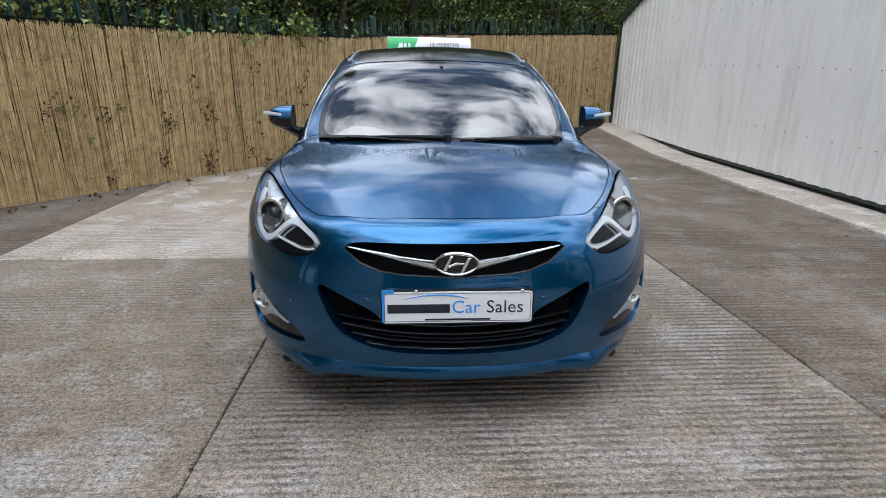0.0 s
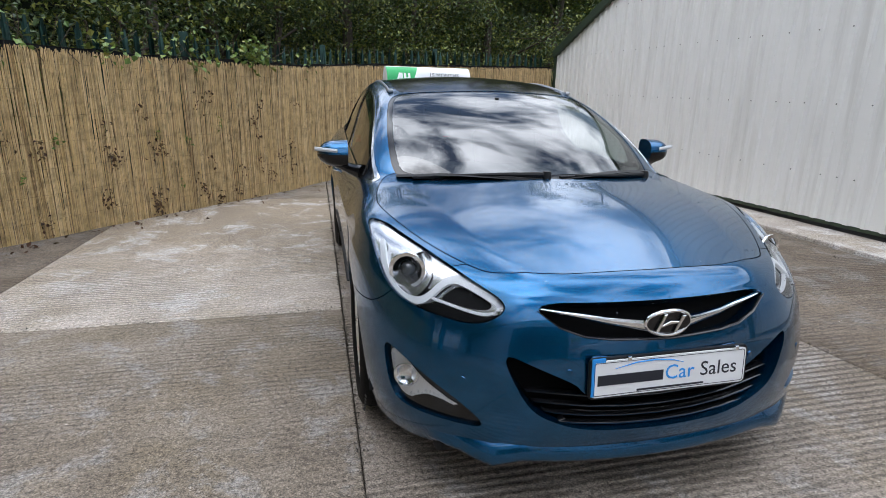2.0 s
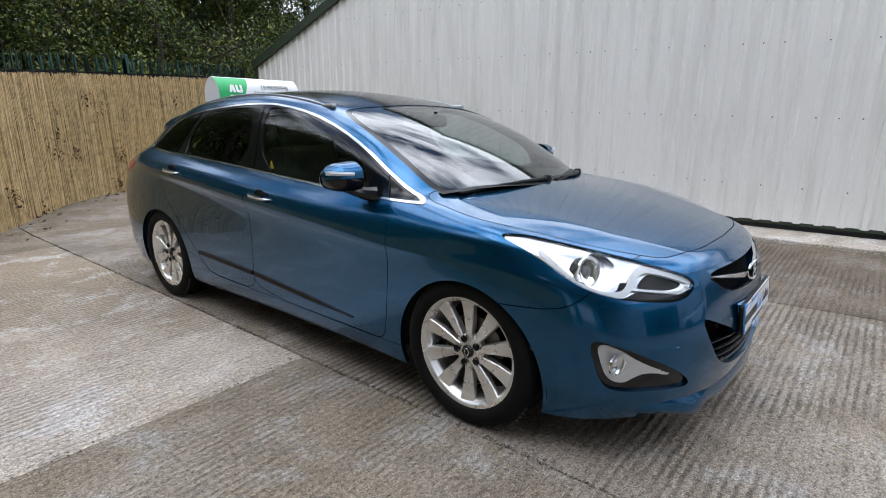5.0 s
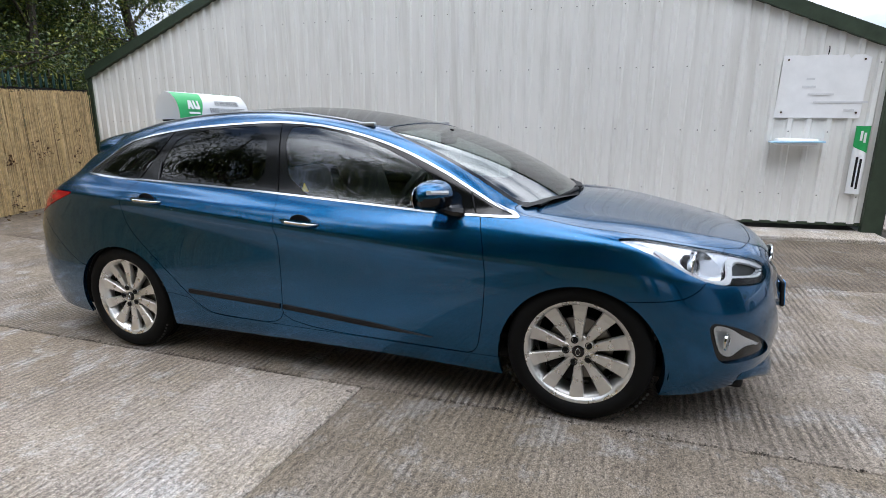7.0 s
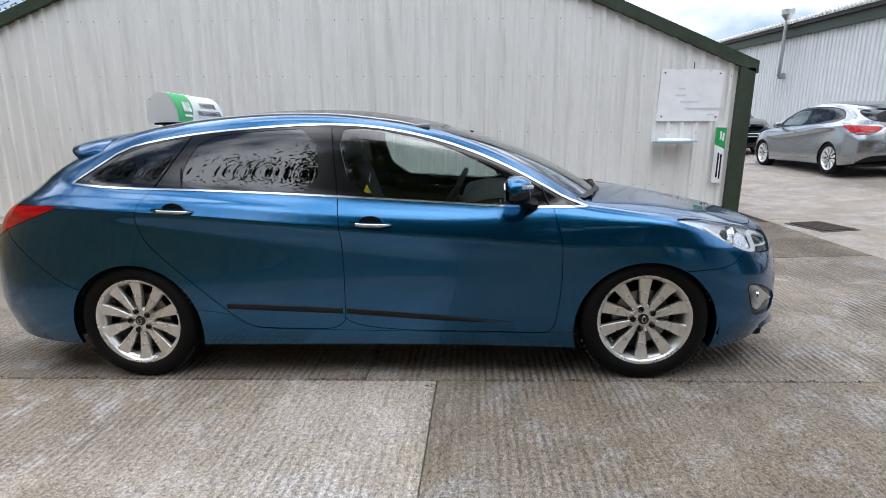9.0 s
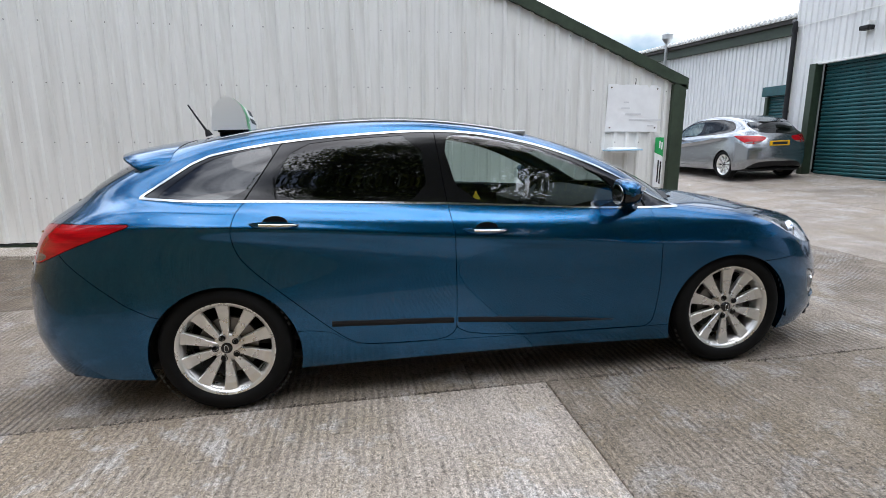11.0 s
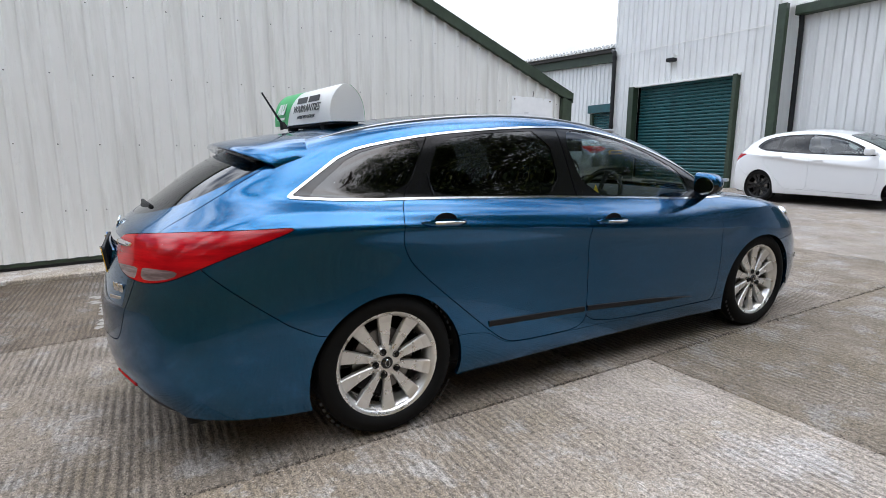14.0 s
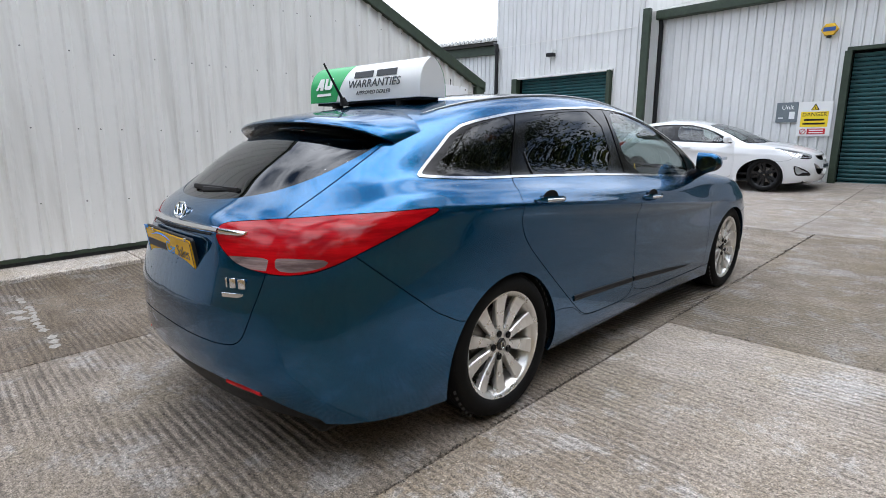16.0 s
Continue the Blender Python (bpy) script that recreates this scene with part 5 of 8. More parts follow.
# ---- panels: outlines in a view of the half body, smoothed ----
OUT = {
    "lamp": ("nose", [(.50, .853), (.40, .852), (.30, .834), (.10, .792), (-.085, .747), (-.20, .706), (-.195, .672), (-.135, .639), (-.02, .643), (.15, .664), (.25, .702), (.35, .772), (.43, .822)]),
    "fog": ("nose", [(.215, .520), (.12, .496), (.03, .462), (-.11, .397), (-.20, .315), (-.06, .320), (.10, .318), (.160, .335), (.195, .42)]),
    "fog_lamp": ("nose", [(.190, .505), (.10, .480), (.035, .432), (-.145, .356), (.00, .392), (.05, .372), (.09, .345), (.145, .362), (.17, .42)]),
    "grille": ("front", [(-.6, .713), (.212, .713), (.36, .712), (.405, .694), (.337, .642), (.265, .617), (.19, .608), (.086, .604), (-.6, .602)]),
    "intake": ("front", [(.512, .574), (.415, .532), (.314, .488), (.282, .470), (.268, .438), (-.6, .440), (-.6, .306), (.136, .310), (.273, .322), (.365, .356), (.415, .387), (.458, .445)]),
    "bonnet": ("top", [(-.6, -.757), (.214, -.743), (.38, -.708), (.47, -.676), (.53, -.64), (.66, -.43), (.746, -.213), (.785, -.033), (.775, .10), (.735, .30), (.69, .345), (.60, .285), (.479, .218), (.243, .155), (-.6, .138)]),
    "screen": ("top", [(-.6, .105), (.25, .12), (.48, .185), (.60, .25), (.672, .325), (.668, .54), (.640, .79), (.592, 1.03), (.50, 1.075), (.27, 1.055), (-.6, 1.045)]),
    "roof_glass": ("top", [(-.6, 1.05), (.27, 1.06), (.50, 1.08), (.535, 1.14), (.525, 1.6), (.50, 2.3), (.46, 2.52), (-.6, 2.56)]),
    "windows": ("side", [(3.128, 1.088), (2.855, 1.064), (2.528, 1.052), (2.055, 1.028), (1.595, .999), (1.117, .963), (.706, .930), (.30, .916), (.285, .924), (.406, .972), (.524, 1.042), (.70, 1.141), (.937, 1.243), (1.179, 1.318), (1.455, 1.370), (1.733, 1.385), (2.08, 1.374), (2.408, 1.352), (2.676, 1.316), (2.845, 1.280), (3.032, 1.163), (3.135, 1.098)]),
    "pane_front": ("side", [(1.532, 1.006), (1.622, 1.358), (1.45, 1.352), (1.361, 1.337), (1.118, 1.282), (.90, 1.196), (.690, 1.082), (.655, .94), (1.1, .974)]),
    "pane_rear": ("side", [(1.704, 1.022), (1.728, 1.362), (2.08, 1.353), (2.372, 1.326), (2.475, 1.165), (2.468, 1.058), (2.05, 1.040)]),
    "pane_quarter": ("side", [(2.612, 1.070), (2.44, 1.334), (2.65, 1.303), (2.818, 1.262), (2.93, 1.185), (3.045, 1.102), (3.03, 1.083)]),
    "door_front": ("side", [(.474, .97), (.474, .918), (.443, .80), (.431, .70), (.434, .545), (.450, .40), (.476, .262), (.60, .266), (1.591, .286), (1.583, .45), (1.579, .616), (1.582, .848), (1.607, 1.004), (1.607, 1.1)]),
    "door_rear": ("side", [(1.607, 1.1), (1.607, 1.004), (1.582, .848), (1.579, .616), (1.583, .45), (1.591, .286), (1.881, .290), (2.08, .298), (2.15, .325), (2.248, .404), (2.443, .582), (2.615, .745), (2.665, .820), (2.684, .90), (2.674, .965), (2.655, 1.02), (2.61, 1.075)]),
    "tail_lamp": ("tail", [(-2.440, .91), (-2.415, .950), (-2.30, .963), (-2.167, .972), (-1.925, .987), (-1.70, .986), (-1.59, .984), (-1.70, .936), (-1.864, .868), (-2.002, .810), (-2.107, .793), (-2.195, .795), (-2.323, .816), (-2.395, .862)]),
    "tailgate": ("tail", [(-1.74, 1.45), (-1.762, 1.34), (-1.793, 1.250), (-1.911, 1.155), (-2.061, 1.042), (-2.165, .97), (-2.195, .88), (-2.208, .79), (-2.277, .631), (-2.322, .545), (-2.40, .532), (-2.521, .535), (-2.70, .542), (-3.4, .542), (-3.4, 1.45)]),
    "rear_glass": ("front", [(-.6, 1.012), (.12, 1.014), (.30, 1.028), (.44, 1.058), (.535, 1.115), (.582, 1.19), (.560, 1.262), (.45, 1.285), (-.6, 1.30)]),
    "bumper_front": ("side", [(-2, -.3), (.2, -.3), (-.10, .30), (-.12, .597), (-.21, .600), (-.40, .610), (-.47, .640), (-.52, .70), (-.60, .80), (-.72, .83), (-2, .86)]),
    "bumper_rear": ("side", [(3.53, .89), (3.48, .835), (3.37, .735), (3.14, .548), (2.95, .50), (2.9, -.3), (5, -.3), (5, .92)]),
    "diffuser": ("front", [(-.6, .395), (.16, .40), (.43, .395), (.56, .366), (.66, .305), (.735, .25), (.74, .0), (-.6, .0)]),
    "sill": ("side", [(.2, -.1), (.2, .262), (.60, .262), (1.6, .280), (2.1, .292), (2.17, .33), (2.26, .395), (2.60, .405), (2.6, -.1)]),
}


def field(V, key):
    view, pts = OUT[key]
    f = sdf(VIEWS[view](V), chaikin(pts, 2 if key not in ("pane_front", "pane_rear", "pane_quarter", "windows", "bumper_front", "bumper_rear", "sill", "diffuser") else 1))
    if key in ("grille", "intake", "bonnet"):
        f = np.maximum(f, V[:, 1] - .5)
    if key in ("lamp", "fog", "fog_lamp"):
        f = np.maximum(f, V[:, 1] - .2)
    if key in ("tail_lamp", "rear_glass", "tailgate", "diffuser"):
        f = np.maximum(f, 2.985 - V[:, 1])
    if key in ("rear_glass", "tailgate", "screen"):
        f = np.maximum(f, .0 - V[:, 2])
    if key in ("screen", "bonnet"):
        f = np.maximum(f, .70 - V[:, 2])
    return f


def shape_panels():
    """Cuts the half body into panels; each one is (points, normals, triangles)."""
    m, P = body_surface(20, 12), {}
    g = .0019

    def take(key, gap=g, f=None):
        nonlocal m
        f1 = field(m[0], key) if f is None else f(m[0])
        inner, rest = split(m, f1 - gap * 0)
        if gap:
            inner, _ = split(inner, (field(inner[0], key) if f is None else f(inner[0])) + gap)
            _, rest = split(rest, (field(rest[0], key) if f is None else f(rest[0])) - gap)
        m = rest
        P[key] = inner

    for c, r, key in (((.0, .281), .368, "arch_front"), ((2.765, .290), .371, "arch_rear")):
        take(key, 0, lambda V, c=c, r=r: np.hypot(V[:, 1] - c[0], V[:, 2] - c[1]) - r)
    del P["arch_front"], P["arch_rear"]
    take("windows", 0)
    w = P.pop("windows")
    d = field(w[0], "windows")
    w, P["chrome"] = split(w, d + .0095)
    for key in ("pane_front", "pane_rear", "pane_quarter"):
        P[key], w = split(w, field(w[0], key))
    P["window_frame"] = w
    for key in ("lamp", "fog", "grille", "intake"):
        take(key, 0 if key in ("fog", "grille", "intake") else .002)
    P["fog_lamp"], P["fog"] = split(P["fog"], field(P["fog"][0], "fog_lamp"))
    take("screen", 0)
    P["screen"], P["screen_band"] = split(P["screen"], field(P["screen"][0], "screen") + .030)
    take("bonnet")
    take("roof_glass", .0015)
    take("tail_lamp", .0015)
    tl = P.pop("tail_lamp")
    P["tail_lamp_inner"], P["tail_lamp"] = split(tl, np.maximum(field(tl[0], "tailgate"), -9))
    take("tailgate")
    P["rear_glass"], P["tailgate"] = split(P["tailgate"], field(P["tailgate"][0], "rear_glass"))
    take("door_front"), take("door_rear")
    take("bumper_front"), take("bumper_rear")
    P["diffuser"], P["bumper_rear"] = split(P["bumper_rear"], field(P["bumper_rear"][0], "diffuser"))
    take("sill", .0012)
    P["wing"], P["side"] = split(m, m[0][:, 1] - (.43 + 0 * m[0][:, 1]) + 10 * (m[0][:, 2] > .985))
    for key, turns in (("bonnet", 8), ("tailgate", 10), ("bumper_front", 3), ("bumper_rear", 3), ("tail_lamp", 10), ("tail_lamp_inner", 10)):
        V, Nn, T = P[key]               # pressed sheet runs evenly: its normals are relaxed
        E = np.concatenate([T[:, [0, 1]], T[:, [1, 2]], T[:, [2, 0]]])
        E = np.concatenate([E, E[:, ::-1]])
        deg = np.bincount(E[:, 0], minlength=len(V))[:, None]
        rim = np.abs(V[:, 0]) < 1e-5
        for _ in range(turns):
            S = np.stack([np.bincount(E[:, 0], Nn[E[:, 1], k], len(V)) for k in range(3)], 1) / deg
            Nn = .4 * Nn + .6 * S
            Nn[rim, 0] = 0
            Nn /= np.linalg.norm(Nn, axis=1, keepdims=True)
        P[key] = (V, Nn, T)
    # the screen and the bonnet are drawn sheets: their normals follow low-order fields, with a fold on the bonnet
    for key in ("screen", "bonnet"):
        V, Nn, T = P[key]
        a, y = np.abs(V[:, 0]), V[:, 1]
        even = [np.ones(len(V)), y, y * y, a * a, a * a * y, a ** 4]
        odd = [a, a * y, a ** 3, a * y * y]
        if key == "bonnet":
            xc = np.interp(y, [-.80, -.70, -.45, -.10, .20], [.33, .40, .50, .575, .62])
            S = 1 / (1 + np.exp(-np.clip((a - xc) / .006, -30, 30)))
            even += [y ** 3, S, S * y, S * a]
            odd += [S, S * y, S * a]
        even, odd = np.stack(even, 1), np.stack(odd, 1)
        Nn = np.stack([B @ np.linalg.lstsq(B, Nn[:, i], rcond=None)[0] for i, B in enumerate((odd, even, even))], 1)
        P[key] = (V, Nn / np.linalg.norm(Nn, axis=1, keepdims=True), T)
    return P


PANELS = shape_panels()


def skirted(m, depth):
    """Adds a turned-in edge to a panel; returns points, normals, faces."""
    V, Nn, T = m
    e = np.concatenate([T[:, [0, 1]], T[:, [1, 2]], T[:, [2, 0]]])
    key = np.sort(e, 1)
    uniq, first, cnt = np.unique(key, axis=0, return_index=True, return_counts=True)
    b = e[first[cnt == 1]]
    b = b[~((abs(V[b[:, 0], 0]) < 1e-5) & (abs(V[b[:, 1], 0]) < 1e-5))]        # no edge on the centre plane
    n0 = len(V)
    A, B = V[b[:, 0]], V[b[:, 1]]
    NA, NB = Nn[b[:, 0]], Nn[b[:, 1]]
    out = np.cross(B - A, NA)
    out /= np.linalg.norm(out, axis=1, keepdims=True) + 1e-12
    k = len(b)
    r = np.arange(k)
    VV = np.concatenate([V, A, B, B - NB * depth, A - NA * depth])
    NN = np.concatenate([Nn, out, out, out, out])
    F = [tuple(t) for t in T] + [tuple(f) for f in np.stack([n0 + r + k, n0 + r, n0 + r + 3 * k, n0 + r + 2 * k], 1)]
    return VV, NN, F


FLIP = np.array([-1, 1, 1.])


def panel(name, key, material, parent, warp, depth=.016, push=0.0, both=True, label=""):
    """Makes the panel for both sides (two objects) or joined across the middle (one object)."""
    m = PANELS[key] if isinstance(key, str) else key
    V = m[0] + m[1] * push
    VV, NN, F = skirted((V, m[1], m[2]), depth)
    VV = warp(VV)
    made = []
    if both:
        made.append(mesh_ob(name, VV, F, material, parent, label, True, NN))
        made.append(mesh_ob(name, VV * FLIP, [f[::-1] for f in F], material, parent, label, True, NN * FLIP))
    else:
        n = len(VV)
        W = np.concatenate([VV, VV * FLIP])
        FF = F + [tuple(i + n for i in f[::-1]) for f in F]
        NN2 = np.concatenate([NN, NN * FLIP])
        mid = np.abs(W[:, 0]) < 1e-5
        NN2[mid, 0] = 0
        NN2 /= np.linalg.norm(NN2, axis=1, keepdims=True) + 1e-12
        made.append(mesh_ob(name, W, FF, material, parent, label, True, NN2))
    return made


# ---- materials of the cars ----
M_PAINT = car_paint("blue_metallic_paint", (.0003, .050, .124), (.0006, .132, .315))
M_CHROME = Mat("chrome", (.82, .83, .84), .08, 1.0).m
M_BRIGHT = Mat("brushed_bright_trim", (.62, .63, .64), .16, 1.0).m
M_SILVER = plain("silver_wheel_lacquer", (.76, .75, .73), .28, .75, scale=9, var=.03)
M_TYRE = plain("tyre_rubber", (.006, .006, .0062), .7, scale=50, var=.25, grain=.3, Specular_IOR_Level=.15)
# the tyre's rubber made lighter: sheen on the raised bars put into colour
M_TYREMARK = plain("lighter_rubber", (.022, .022, .022), .55, scale=50, var=.3)
M_ARCH = plain("arch_liner", (.008, .008, .008), .85, scale=40)
M_CLEAR = glass("clear_car_glass", (.66, .74, .72), 1.52, 2.4)
M_SCREEN = glass("windscreen_glass", (.50, .57, .56), 1.52, 3.5)
M_PRIVACY = glass("privacy_glass", (.03, .034, .038), 1.52, 1.5)
M_LENS = glass("lamp_lens", (.95, .96, .97), 1.45, .5)


def ribbed_lens(name, light, dark, pitch):
    """Moulded lamp plastic with fine level ribs and darker chambers behind."""
    m = Mat(name, light, .12, **{"Coat_Weight": .6, "Coat_Roughness": .02, "Specular_IOR_Level": .1})
    g = m.coords()
    sp = m.node("SeparateXYZ")
    m.link(g, sp.inputs[0])
    rib = m.math("SINE", m.math("MULTIPLY", sp.outputs["Z"], 2 * math.pi / pitch))
    mp = m.node("Mapping", Scale=(3, 3, 22))
    m.link(g, mp.inputs["Vector"])
    n = m.noise(mp.outputs[0], 1.6, 4, .6)
    c = m.mix(m.ramp(n, [(.38, 0), (.58, 1)]), dark, light)
    c = m.mix(m.ramp(rib, [(.3, 0), (.9, .25)]), c, dark)
    m.color(c)
    return m.m


M_REDLENS = ribbed_lens("red_lamp_lens", (.46, .004, .008), (.27, .002, .005), .010)
M_CLEARLENS = ribbed_lens("clear_lamp_lens", (.27, .20, .19), (.10, .07, .07), .008)
CLEAR_OUT = [(-2.178, .846), (-2.153, .850), (-2.003, .846), (-1.984, .833), (-2.02, .815), (-2.107, .803), (-2.172, .808)]
CLEAR_IN = [(-2.41, .842), (-2.30, .848), (-2.19, .848), (-2.178, .805), (-2.28, .808), (-2.37, .826)]
M_REDDEEP = Mat("dark_red_lamp_lens", (.16, .004, .006), .10, **{"Coat_Weight": 1.0}).m
M_REFLECT = Mat("lamp_reflector", (.68, .69, .71), .20, .92).m
M_LAMPDARK = Mat("lamp_bezel", (.008, .008, .009), .4, .0, Specular_IOR_Level=.1).m
M_LAMPWHITE = Mat("white_light_guide", (.60, .62, .64), .3).m
M_TRIMGREY = plain("dark_grey_trim", (.010, .010, .011), .5, scale=70, grain=.1, Specular_IOR_Level=.25)
M_CABIN = plain("charcoal_cabin_trim", (.012, .012, .013), .8, scale=50, grain=.2)
M_SEAT = plain("black_seat_cloth", (.024, .024, .026), .9, scale=120, grain=.4)
M_HEADLINE = plain("grey_headlining", (.22, .22, .21), .9)
M_DISC = plain("brake_disc", (.22, .21, .20), .35, .9)


def make_wheel(parent, at, side, material=M_SILVER, hub=M_GLOSSBLACK, spokes=10, twin=False, R=.329):
    """A wheel with its tyre; side -1 faces -x. The rim is the part, the rest hangs on it."""
    base = Matrix.Translation(at) @ (Matrix.Rotation(radians(-90), 4, "Y") if side < 0 else Matrix.Rotation(radians(90), 4, "Y"))
    bm = bmesh.new()
    lathe(bm, [(r * 1.072, h) for r, h in ((.203, -.09), (.224, -.10), (.224, -.088), (.206, -.07), (.196, .0), (.205, .066), (.226, .080), (.2305, .0865), (.2285, .091), (.219, .088), (.208, .074), (.200, .02), (.192, -.06))], 72, base)
    rim = part("wheel", bm, material, parent, "alloy wheel with tapered spokes", smooth=True, sharp=50)
    bm = bmesh.new()
    prof = [(.220, .072), (.229, .094), (.243, .103), (.262, .108), (.280, .107), (.298, .100), (.310, .094), (.313, .091), (.320, .083), (.3265, .070), (R, .055), (R, .036), (.323, .034), (.323, .026), (R, .024), (R, .004), (.323, .002),
            (.323, -.006), (R, -.008), (R, -.03), (.323, -.032), (.323, -.04), (R, -.042), (R, -.068), (.322, -.09), (.30, -.104), (.262, -.11), (.24, -.108), (.222, -.092), (.2, -.05), (.2, .05)]
    lathe(bm, [(R - (R - r) * .832, h) for r, h in prof], 96, base, close=True)
    part("tyre", bm, M_TYRE, rim, "black low-profile tyre", smooth=True, sharp=40)
    # shoulder blocks of the tread
    vs, fs = [], []
    for k in range(76):
        a0, a1 = (k + .12) * 2 * math.pi / 76, (k + .70) * 2 * math.pi / 76
        for (r0, h0), (r1, h1) in (((.3185, .0885), (.3305, .060)), ((.3185, -.0925), (.3305, -.066))):
            n = len(vs)
            for a in (a0, a1):
                for r, h in ((r0, h0), (r1, h1), (r1 - .012, h1), (r0 - .012, h0)):
                    vs.append(base @ Vector((r * math.cos(a), r * math.sin(a), h)))
            fs += [(n, n + 1, n + 5, n + 4), (n + 1, n + 2, n + 6, n + 5), (n, n + 4, n + 7, n + 3), (n, n + 3, n + 2, n + 1), (n + 4, n + 5, n + 6, n + 7)]
    bm = bmesh.new()           # moulded sidewall lettering as plain raised bars
    for a0, n, step in ((.5, 9, .075), (1.9, 6, .10), (3.65, 9, .075), (5.05, 6, .10)):
        for j in range(n):
            a = a0 + j * step
            box(bm, (.2905, 0, .1035), (.011, .6 * step * .29, .0016), 0, base @ Matrix.Rotation(a, 4, "Z") @ Matrix.Translation((.2905, 0, 0)) @ Matrix.Rotation(radians(28), 4, "Y") @ Matrix.Translation((-.2905, 0, 0)))
    tagged(part("sidewall_bars", bm, M_TYREMARK, rim, "raised bars of lettering on the tyre wall"), kind="stuff")
    tagged(mesh_ob("tread", vs, fs, M_TYRE, rim), kind="stuff")
    proto = None
    for k in range(spokes):
        a = math.pi / 2 + (k + .5) * 2 * math.pi / spokes
        if twin:
            a += (.11 if k % 2 else -.11)
        if proto is None:
            bm = bmesh.new()
            secs = []
            for r, wd, top, dp in ((.040, .0150, .066, .034), (.065, .0155, .069, .036), (.10, .0195, .067, .034), (.145, .0250, .067, .030), (.19, .0305, .070, .026), (.22, .0345, .077, .022), (.2395, .0370, .0845, .014)):
                secs.append([bm.verts.new((r, y, h)) for y, h in ((-wd, top - dp), (-wd, top - .005), (-wd + .0035, top), (wd - .0035, top - .0045), (wd, top - .010), (wd, top - dp))])
            for A, B in zip(secs, secs[1:]):
                for j in range(6):
                    bm.faces.new((A[j], A[(j + 1) % 6], B[(j + 1) % 6], B[j]))
            bm.faces.new(secs[0][::-1]), bm.faces.new(secs[-1])
            bmesh.ops.recalc_face_normals(bm, faces=bm.faces)
            proto = bpy.data.meshes.new("spoke")
            bm.to_mesh(proto), bm.free()
            proto.materials.append(material)
        sp = new("spoke", proto)
        sp.parent = rim
        sp.matrix_basis = base @ Matrix.Rotation(a, 4, "Z")
    bm = bmesh.new()
    lathe(bm, [(0, .066), (.030, .066), (.045, .066), (.066, .062), (.074, .054), (.076, .03), (.0, .03)], 40, base)
    part("hub", bm, material, rim, smooth=True)
    bm = bmesh.new()
    lathe(bm, [(0, .0775), (.018, .0770), (.0255, .0745), (.028, .071), (.028, .06)], 32, base)
    cap = part("hub_cap", bm, hub, rim, "glossy black hub cap", smooth=True)
    bm = bmesh.new()
    tube(bm, [base @ Vector((.017 * math.cos(t * math.pi / 12), .010 * math.sin(t * math.pi / 12), .0782)) for t in range(24)], .0016, 6, closed=True)
    part("hub_cap_ring", bm, M_CHROME, rim, "small oval chrome emblem ring", smooth=True)
    # nuts in proud dark discs: the shade of the nut holes is in the colour
    for k in range(5):
        a = math.pi / 2 + k * 2 * math.pi / 5
        bm = bmesh.new()
        c = Vector((.056 * math.cos(a), .056 * math.sin(a), 0))
        lathe(bm, [(.0165, .070), (.0155, .0745), (.0135, .072), (.012, .066), (.0, .064)], 16, base @ Matrix.Translation(c))
        bmesh.ops.create_cone(bm, cap_ends=True, segments=6, radius1=.0095, radius2=.0085, depth=.012, matrix=base @ Matrix.Translation(c + Vector((0, 0, .0680))))
        part("wheel_nut", bm, M_TRIMGREY, rim, "wheel nut in a dark disc for its shaded hole", smooth=True)
    bm = bmesh.new()
    lathe(bm, [(.05, .02), (.148, .02), (.150, .014), (.150, -.006), (.05, -.006)], 48, base)
    part("brake_disc", bm, M_DISC, rim, "grey steel brake disc", smooth=True)
    bm = bmesh.new()
    box(bm, (.118, .0, .012), (.075, .15, .07), .015, base @ Matrix.Rotation(2.6, 4, "Z"))
    part("brake_caliper", bm, M_LAMPDARK, rim, "dark brake caliper", smooth=True)
    return rim


def inner_body(parent, warp):
    """Dark inner panels under the skin, below the window line, with the wheel houses left out."""
    V, Nn, T = body_surface(8, 5)
    keep, _ = split((V, Nn, T), np.maximum(V[:, 2] - .905, -9))
    for c in ((0, .281), (2.765, .29)):
        _, keep = split(keep, np.hypot(keep[0][:, 1] - c[0], keep[0][:, 2] - c[1]) - .40)
    _, keep = split(keep, np.minimum(field(keep[0], "lamp"), np.minimum(field(keep[0], "grille"), np.minimum(field(keep[0], "intake"), field(keep[0], "fog")))) - .01)
    _, keep = split(keep, np.maximum(keep[0][:, 1] - .05, .74 - keep[0][:, 2]))
    V = keep[0] - keep[1] * .035
    W = warp(np.concatenate([V, V * FLIP]))
    n = len(V)
    F = [tuple(t) for t in keep[2]] + [tuple(i + n for i in t[::-1]) for t in keep[2]]
    mesh_ob("inner_panel", W, F, M_CABIN, parent, "charcoal inner door and body lining", True)


def wheel_house(parent, warp, y, r=.385):
    for s in (-1, 1):
        bm = bmesh.new()
        pts = [(y + r * math.cos(a), .285 + r * math.sin(a)) for a in [math.radians(d) for d in range(-6, 187, 8)]]
        rows = [[bm.verts.new(tuple(warp(np.array([[s * x, p[0], p[1]]]))[0])) for p in pts] for x in (.55, .865)]
        for i in range(len(pts) - 1):
            bm.faces.new((rows[0][i], rows[0][i + 1], rows[1][i + 1], rows[1][i]))
        bm.faces.new(rows[0])
        part("arch_liner", bm, M_ARCH, parent, "black wheel arch liner", smooth=True)


def oval(cx, cz, rx, rz, n=40):
    return [(cx + rx * math.cos(k * 2 * math.pi / n), cz + rz * math.sin(k * 2 * math.pi / n)) for k in range(n)]


